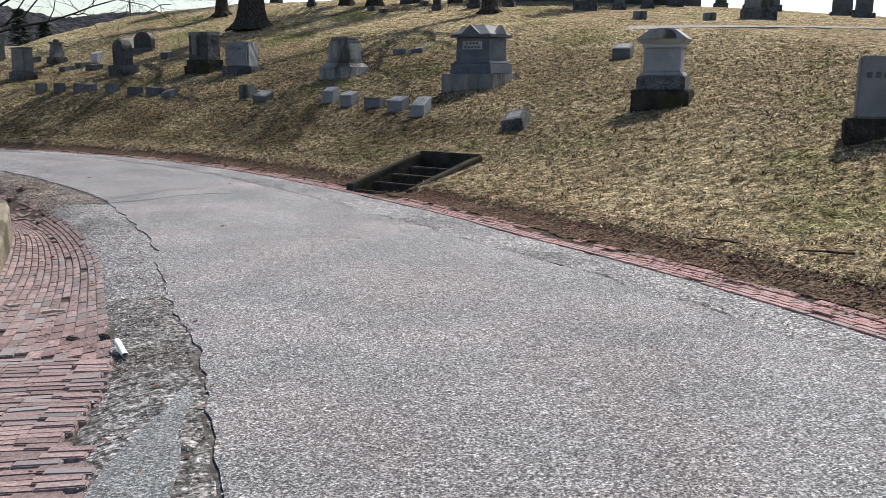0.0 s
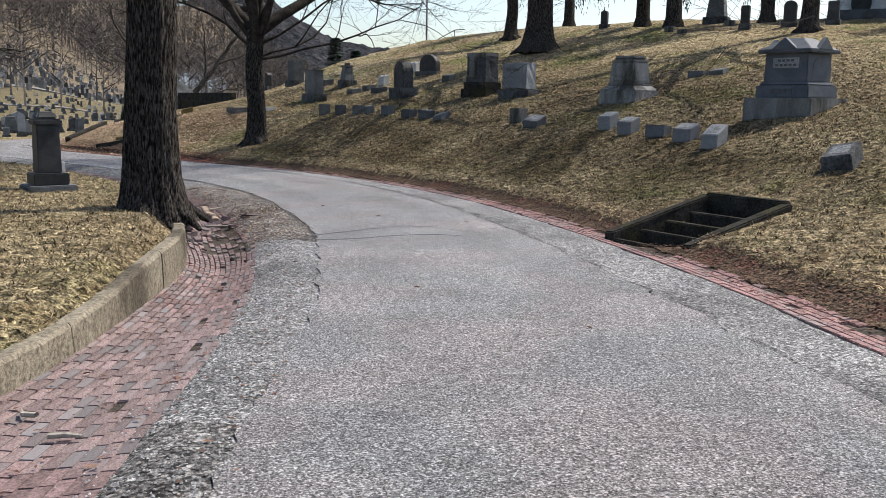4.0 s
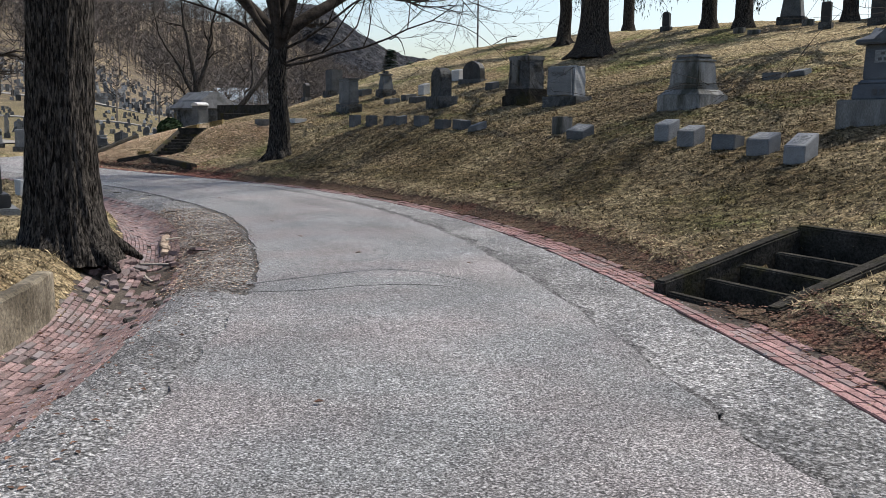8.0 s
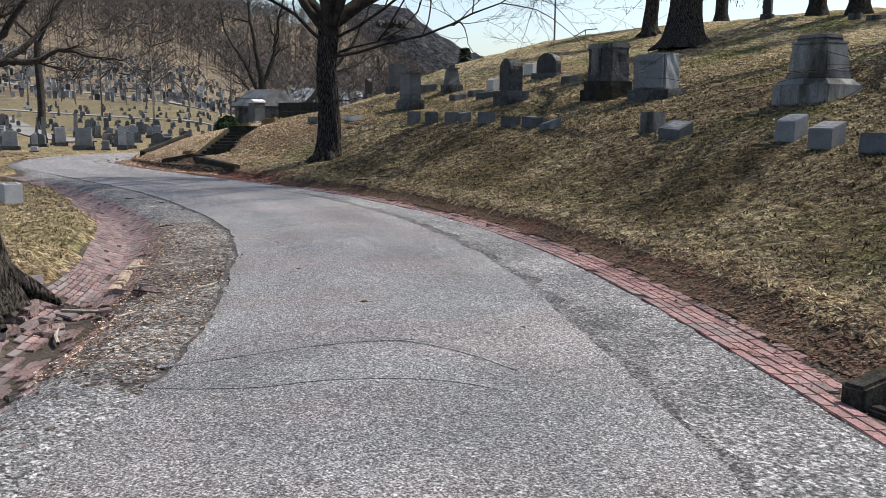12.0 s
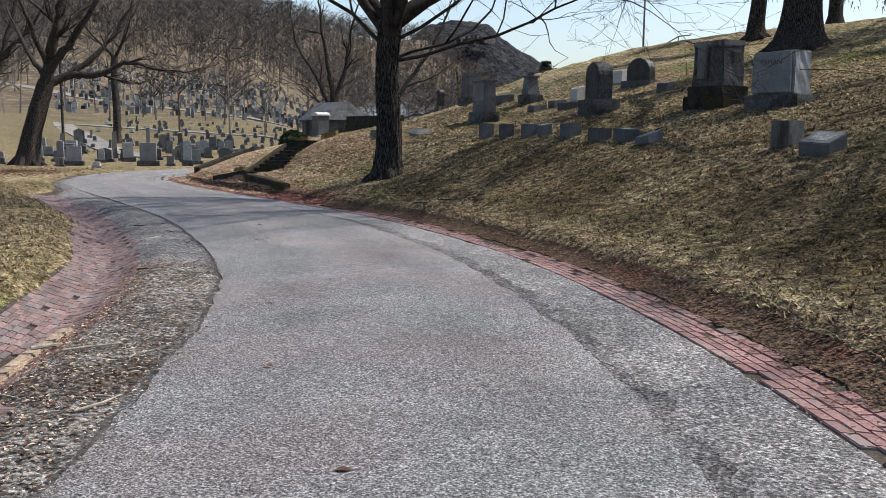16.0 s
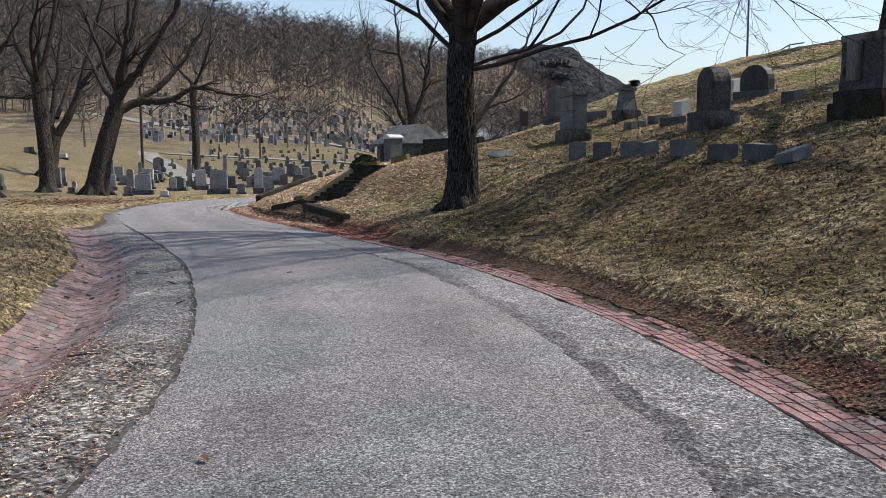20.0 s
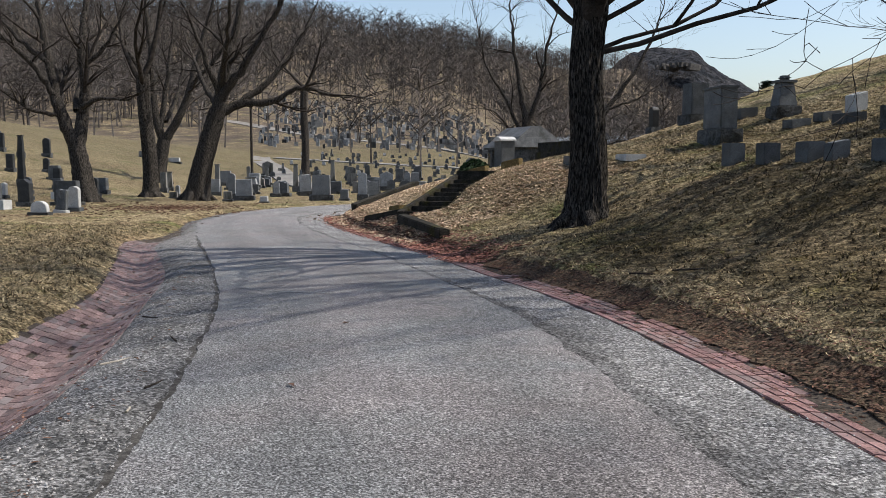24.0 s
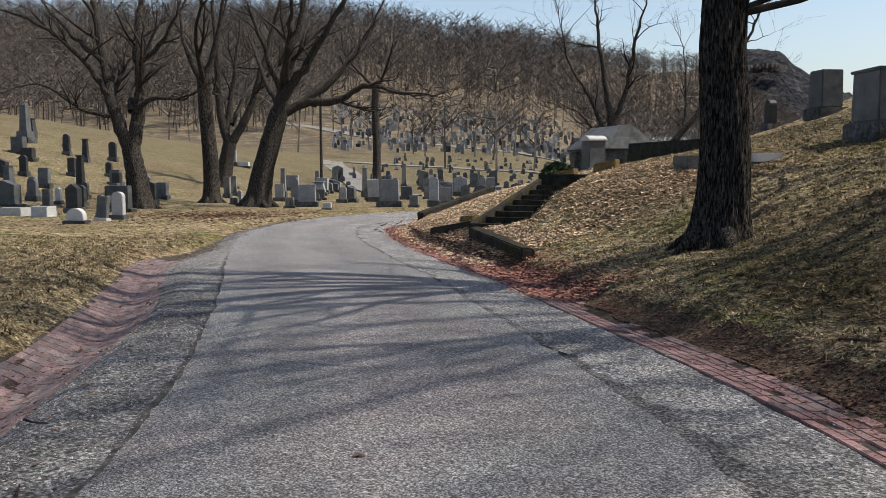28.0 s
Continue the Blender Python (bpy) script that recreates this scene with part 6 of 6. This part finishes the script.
def bare_right(x, y, s, f, rng):
    h = noise.noise((x * 0.5, y * 0.5, 4))
    if 13.8 < y < 15.3:
        return f > 0.35
    return rng.random() < (0.6 if (h > 0.2 and f > 0.55) else 0.03) or (f > 0.8 and rng.random() < 0.3)


lay_bricks(gutter_left, GO4, GI4, (where(GO4, 5.75), where(GO4, 28.6)), 14, lambda x, y: 6.2 < y < 9.4, bare_left, 0.004, 1, (BRICK, BRICKS))
lay_bricks(gutter_right, RE4 + NR * 0.02, RE4 + NR * 0.5, (where(RE4, 2.0), where(RE4, 34.5)), 5, lambda x, y: 4.5 < y < 13.5, bare_right, 0.004, 2, (REDBRICK, REDBRICKS))


# brick apron of on-edge bricks at the start of the gutter
def apron():
    rng = random.Random(4)
    me = brick_mesh("edge_brick", 0.2, 0.06, 0.09, BRICK)
    ap = tagged(mesh_object("apron", [(-4.2, 0.5, -0.25), (-1.5, 0.5, -0.2), (-2.0, 5.75, -0.34), (-3.5, 5.75, -0.36)], [(0, 1, 2, 3)], DIRT), "brick apron of bricks laid on edge beside the lane", "apron", kind="structure")
    n, y = 0, 2.6
    while y < 5.8:
        g, o = float(np.interp(y, GI4[:, 1], GI4[:, 0])), float(np.interp(y, GO4[:, 1], GO4[:, 0]))
        x = o + rng.uniform(0, 0.12)
        while x < g - 0.05 and n < 300:
            an = 8 + rng.uniform(-3, 3)
            ob = new("brick", me)
            ob.parent = ap
            ob.matrix_basis = pose(x, y, gz(x, y) + 0.03 + rng.uniform(-0.005, 0.005), rng.uniform(-2, 2), rng.uniform(-1.5, 1.5), an)
            n += 1
            x += 0.207
        y += 0.066 if y > 3.4 else 0.0661


apron()

# ---- marks and loose things on the ground ----
def mark(pts, w, seed):
    line = refine(spline(pts, 8), 1)
    n = normals(line)
    tagged(ribbon("tyre_mark", line - n * w / 2, line + n * w / 2, 2, TYRE, 0.0035, -0.002, 0.02, None, lane_top), "faint dark curved tyre mark on asphalt", "tyre mark", kind="structure")


mark([(-5.26, 13.7), (-4.95, 14.15), (-4.62, 14.6), (-4.28, 14.88), (-3.8, 14.8), (-3.31, 14.57)], 0.055, 1)
mark([(-5.0, 13.37), (-4.46, 13.58), (-4.12, 13.91), (-3.66, 14.13), (-3.17, 14.17)], 0.05, 2)
mark([(-16.8, 25.1), (-16.13, 25.17), (-15.66, 25.28), (-15.33, 25.45)], 0.06, 4)

pp = thing("plastic_pipe", -1.95, 5.25, 118, "short piece of white plastic pipe lying on gravel", "pipe", sink=-0.02)
tw = Wood()
tw.tube([Vector((-0.16, 0, 0.02)), Vector((0.16, 0, 0.025))], [0.02, 0.02], 12)
raw_part("pipe_piece", tw.v, tw.f, PVC, pp)


def stick(x, y, turn, length, r, mat, label):
    rng = random.Random(int(abs(x * 100)))
    t = thing("stick", x, y, turn, label, "stick", "fallen sticks", -0.02)
    w = Wood()
    w.tube([Vector((-length / 2, 0, r)), Vector((0, rng.uniform(-0.04, 0.04), r * 1.3)), Vector((length / 2, 0, r))], [r, r * 0.9, r * 0.5], 7)
    raw_part("stem", w.v, w.f, mat, t)


DEADWOOD = material("bleached_dead_wood", (0.27, 0.24, 0.2), (0.36, 0.33, 0.28), 6, 0.9, 0.4, 40)
for x, y, tn, ln in ((-8.75, 17.0, 70, 0.3), (-7.4, 15.2, 20, 0.7), (-7.2, 14.6, 140, 0.5), (-2.9, 6.5, 20, 0.16), (-3.3, 6.7, 170, 0.12)):
    stick(x, y, tn, ln, 0.016, DEADWOOD, "bleached stick lying on dirt beside the lane")
rng = random.Random(31)
for k in range(16):
    i = rng.randrange(where(LA4, 14.5), where(LA4, 24.5))
    q = GI4[i] + (LA4[i] - GI4[i]) * rng.uniform(0.15, 0.85)
    stick(float(q[0]), float(q[1]), rng.uniform(0, 180), rng.uniform(0.15, 0.4), 0.008, rng.choice((DEADWOOD, TWIG)), "thin broken stick lying on gritty dirt")
for x, y, tn, ln in ((2.6, 8.3, 140, 0.5), (3.2, 7.4, 160, 0.45), (-12.4, 28.3, 60, 0.5), (-13.0, 28.2, 30, 0.3)):
    stick(x, y, tn, ln, 0.011, TWIG, "dark fallen branch at the foot of the bank")


def chunk(x, y, s, mat, label, name="rubble_piece", category="rubble"):
    t = thing(name, x, y, random.uniform(0, 180), label, category, "rubble by the gutter", 0.01)
    part("piece", cut(box(s, s * 0.6, 0, s * 0.4, 0.01, 0.8), s * 0.12), mat, t)


for x, y, s in ((-5.7, 12.6, 0.2), (-5.3, 12.2, 0.14), (-5.9, 13.2, 0.16), (-2.2, 5.7, 0.22), (-2.45, 5.75, 0.16), (-1.95, 5.9, 0.12), (-6.6, 13.3, 0.15), (-7.0, 13.6, 0.18)):
    chunk(x, y, s * 0.65, TARLINE, "dark broken piece of asphalt by the gutter")
for x, y, s in ((-8.05, 15.0, 0.2), (-7.9, 14.9, 0.18), (-8.3, 15.2, 0.2), (-7.75, 14.7, 0.17), (-8.6, 15.5, 0.2), (-7.5, 14.4, 0.16), (-7.4, 14.2, 0.18)):
    chunk(x, y, s, BRICK, "loose worn paving brick heaved up by tree roots", "loose_brick", "brick")
rng = random.Random(21)
for k in range(26):
    x, y = -7.85 + rng.gauss(0, 0.3), 14.85 + rng.gauss(0, 0.5)
    t = thing("loose_brick", x, y, rng.uniform(0, 180), "loose worn paving brick heaved up by tree roots", "brick", "rubble by the gutter", 0.01, (rng.uniform(-14, 14), rng.uniform(-14, 14)))
    part("piece", box(0.19, 0.095, 0, 0.055, 0.008), BRICK, t)
TANBRICK = material("tan_edging_brick", (0.25, 0.19, 0.14), (0.34, 0.27, 0.2), 5, 0.9, 0.6, 40, c3=(0.17, 0.13, 0.1), spot=0.55, rand=0.2, depth=0.01, contrast=1.3)
for k in range(9):
    t = thing("edging_brick", -8.22 - 0.135 * k, 16.12 + 0.165 * k + 0.03 * math.sin(k), 128 + 3 * math.sin(k * 2.0), "tan edging brick along the gutter's rim", "brick", "edging bricks", 0.0, (rng.uniform(-5, 5), rng.uniform(-5, 5)))
    part("piece", box(0.2, 0.11, 0, 0.06, 0.012, 0.94), TANBRICK, t)
for x, y in ((-0.9, 9.4), (-6.7, 17.06), (-8.2, 18.67), (-11.93, 22.4), (-3.7, 15.6), (1.2, 5.0), (-13.6, 24.2), (-5.2, 15.9), (-2.6, 10.5)):
    t = thing("fallen_leaf", x, y, random.uniform(0, 180), "curled dark brown leaf lying on asphalt", "leaf", "leaves on the lane", -0.055)
    w = random.uniform(0.03, 0.05)
    raw_part("blade", [(-w, 0, 0), (0, -w * 0.5, 0.012), (w, 0, 0.004), (0, w * 0.5, 0.014)], [(0, 1, 2, 3)], LEAFLITTER, t)


def scatter(name, n, place, size, mat, label, seed, lift=0.02, flat=True):
    rng = random.Random(seed)
    pts = [q for q in (place(rng) for _ in range(n)) if q is not None]
    xy = np.array(pts)
    z = height(xy[:, 0], xy[:, 1])
    vs, fs = [], []
    for (x, y), zz in zip(pts, z):
        a, s = rng.uniform(0, 6.28), size * rng.uniform(0.5, 1.4)
        c, d = math.cos(a) * s, math.sin(a) * s
        zz += lift
        j = len(vs)
        t = rng.uniform(0, 0.5) * s
        vs += [(x - c, y - d, zz), (x + d * 0.5, y - c * 0.5, zz + t), (x + c, y + d, zz), (x - d * 0.5, y + c * 0.5, zz + t * 0.6)]
        fs.append((j, j + 1, j + 2, j + 3))
    return tagged(mesh_object(name, vs, fs, mat), label, "leaf litter", kind="stuff")


def bank_foot(rng):
    i = rng.randrange(20, len(RE4) - 50)
    o = abs(rng.gauss(0.76, 0.24))
    return tuple(RE4[i] + NR[i] * o + np.array((rng.uniform(-0.15, 0.15), rng.uniform(-0.15, 0.15))))


NG = normals(GI4)


def gutter_mid(rng):
    i = rng.randrange(30, len(GI4) - 70)
    f = rng.uniform(-0.2, 1.6)
    return tuple(GO4[i] + (GI4[i] - GO4[i]) * f)


def bend_foot(rng):
    i = rng.randrange(where(RE4, 29.5), where(RE4, 39.0))
    o = abs(rng.gauss(0.55, 0.35))
    return tuple(RE4[i] + NR[i] * o + np.array((rng.uniform(-0.2, 0.2), rng.uniform(-0.2, 0.2))))


REDLEAF = material("russet_leaf_bits", (0.26, 0.11, 0.085), (0.32, 0.16, 0.125), 3, 0.9, 0, 30, rand=0.45, island=True)
scatter("leaf_litter", 7000, bend_foot, 0.04, REDLEAF, "russet leaf bits and brick dust at the bend", 6)
scatter("leaf_litter", 26000, bank_foot, 0.02, LEAFLITTER, "brown fallen leaves along the foot of the bank", 1)
def under_trees(rng):
    a, r = rng.uniform(0, 6.28), abs(rng.gauss(0, 6))
    return -41 + math.cos(a) * r, 37.5 + math.sin(a) * r * 0.7


def stair_bank(rng):
    i = rng.randrange(where(RE4, 31.5), where(RE4, 41.0))
    o = rng.uniform(1.1, 5.5) if rng.random() < 0.8 else rng.uniform(0.5, 1.3)
    x, y = RE4[i] + NR[i] * o + np.array((rng.uniform(-0.3, 0.3), rng.uniform(-0.3, 0.3)))
    for cx, cy, turn, w, ln in STAIRS:
        c, t = math.cos(radians(turn)), math.sin(radians(turn))
        if abs((x - cx) * c + (y - cy) * t) < w / 2 + 0.1 and -0.1 < -(x - cx) * t + (y - cy) * c < ln + 0.1:
            return None
    return float(x), float(y)


TANLEAF = material("pale_tan_leaves", (0.44, 0.325, 0.22), (0.54, 0.42, 0.3), 2, 0.9, 0, 30, rand=0.4, island=True)
scatter("leaf_litter", 26000, stair_bank, 0.05, TANLEAF, "pale tan leaves spread over the bank by the steps", 5, 0.025)
scatter("leaf_litter", 5000, under_trees, 0.06, LEAFLITTER, "brown fallen leaves on grass under the trees", 3)
def verge_bits(rng):
    i = rng.randrange(where(LA4, 13.4), where(LA4, 20.5))
    f = rng.uniform(-0.1, 0.95) if rng.random() < 0.75 else rng.uniform(-0.1, 0.25)
    return tuple(GI4[i] + (LA4[i] - GI4[i]) * f + np.array((rng.uniform(-0.2, 0.2), rng.uniform(-0.2, 0.2))))


scatter("leaf_litter", 5200, verge_bits, 0.014, LEAFLITTER, "brown leaf bits on the gritty verge", 8, 0.022)
scatter("leaf_litter", 1700, verge_bits, 0.015, TANLEAF, "pale straw bits on the gritty verge", 9, 0.022)
scatter("leaf_litter", 2200, gutter_mid, 0.02, LEAFLITTER, "brown fallen leaves and bits in the gutter", 2)


def gravel():
    """Loose stones on the dirt strip and the asphalt's rims."""
    rng = random.Random(8)
    pts = []
    NL = normals(LA4)
    for _ in range(16000):
        i = rng.randrange(20, len(LA4) - 85)
        e = np.array((rng.uniform(-0.3, 0.3), rng.uniform(-0.3, 0.3)))
        if rng.random() < 0.75:
            f = rng.uniform(0.1, 0.95)
            pts.append(tuple(GI4[i] + (LA4[i] - GI4[i]) * f + e))
        else:
            pts.append(tuple(RE4[i] - NR[i] * abs(rng.gauss(0.3, 0.25)) + e))
    xy = np.array(pts)
    z = height(xy[:, 0], xy[:, 1])
    vs, fs = [], []
    for (x, y), zz in zip(pts, z):
        s = rng.uniform(0.003, 0.011)
        j = len(vs)
        zz += 0.016
        vs += [(x + s, y, zz), (x, y + s * rng.uniform(0.6, 1.2), zz), (x - s, y, zz), (x, y - s * rng.uniform(0.6, 1.2), zz), (x, y, zz + s * rng.uniform(0.6, 1.2))]
        fs += [(j, j + 1, j + 4), (j + 1, j + 2, j + 4), (j + 2, j + 3, j + 4), (j + 3, j, j + 4)]
    PEBBLE = material("loose_gravel", (0.22, 0.21, 0.2), (0.34, 0.33, 0.32), 8, 0.9, 0, 40, rand=0.5, island=True)
    tagged(mesh_object("loose_gravel", vs, fs, PEBBLE), "loose gravel on dirt beside the lane", "gravel", kind="stuff")


gravel()


# ---- grass blades ----
def blades():
    rng = np.random.RandomState(3)
    n = 1780000
    x, y = rng.uniform(-30, 9, n), rng.uniform(2, 44, n)
    d, u = along(x, y, RE)
    g, _ = along(x, y, GO)
    thin = np.where(d > 0, 1 - step(4, 17, d), 1 - step(3, 13, -g))
    keep = ((d > 0.84) | (g < -0.14)) & (rng.uniform(0, 1, n) < thin)
    x, y, d, u, g = x[keep], y[keep], d[keep], u[keep], g[keep]
    z = height(x, y) - 0.004
    z = z + np.array([lumps(a, b) for a, b in zip(x.tolist(), y.tolist())])
    tuft = np.array([noise.noise((a * 8, b * 8, 3)) for a, b in zip(x.tolist(), y.tolist())])
    m = len(x)
    grow = 1 + 0.06 * np.maximum(np.where(d > 0, d, -g) - 3, 0)
    a = rng.uniform(0, 2 * np.pi, m)
    w, h = rng.uniform(0.004, 0.012, m) * grow, rng.uniform(0.006, 0.034, m) * np.clip(1 + 2.4 * tuft, 0.3, 2.4)
    reach = rng.uniform(0.03, 0.09, m) * grow
    v = np.empty((m, 3, 3))
    v[:, 0] = np.stack([x - np.sin(a) * w, y + np.cos(a) * w, z], 1)
    v[:, 1] = np.stack([x + np.sin(a) * w, y - np.cos(a) * w, z], 1)
    v[:, 2] = np.stack([x + np.cos(a) * reach, y + np.sin(a) * reach, z + h], 1)
    me = bpy.data.meshes.new("grass")
    me.vertices.add(m * 3)
    me.vertices.foreach_set("co", v.ravel())
    me.loops.add(m * 3)
    me.loops.foreach_set("vertex_index", np.arange(m * 3))
    me.polygons.add(m)
    me.polygons.foreach_set("loop_start", np.arange(0, m * 3, 3))
    me.materials.append(BLADE)
    me.materials.append(OLIVESHADEBLADE)
    # darker olive blades gather where the bank's shade is painted
    olive = rng.uniform(0, 1, m) < np.where(d > 0, 0.1 + 0.86 * moss_and_shade(d, u), 0.4)
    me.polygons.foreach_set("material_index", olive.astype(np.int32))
    me.update(calc_edges=True)
    tagged(new("grass", me), "short matted straw-coloured winter grass", "grass", kind="stuff")


blades()


# a wedge of bluish patched asphalt beside the crack
def patch():
    BLUEGREY = material("blue_grey_asphalt", (0.13, 0.137, 0.14), (0.175, 0.181, 0.184), 1.5, 0.9, 1.0, 70, depth=0.02, contrast=1.2, crisp=0.1, stones=(110, 0.5, 1.8))
    l, r = ((-1.36, 4.5), (-1.42, 1.5)), ((-1.32, 4.5), (-0.66, 1.5))
    vs, fs = [], []
    n = 14
    for i in range(n + 1):
        k = i / n
        p, q = Vector(l[0]).lerp(Vector(l[1]), k), Vector(r[0]).lerp(Vector(r[1]), k)
        for j in range(5):
            c = p.lerp(q, j / 4)
            c = c + Vector((noise.noise((c.x * 5, c.y * 5, 0)), noise.noise((c.x * 5, c.y * 5, 9)))) * 0.05
            vs.append((c.x, c.y, gz(c.x, c.y) + 0.02 + 0.008 * noise.noise((c.x * 0.9, c.y * 0.9, 1))))
    for i in range(n):
        for j in range(4):
            a = i * 5 + j
            fs.append((a, a + 1, a + 6, a + 5))
    tagged(mesh_object("asphalt_patch", vs, fs, BLUEGREY, True), "wedge of smooth blue-grey asphalt beside the lane", "road", kind="structure")


patch()
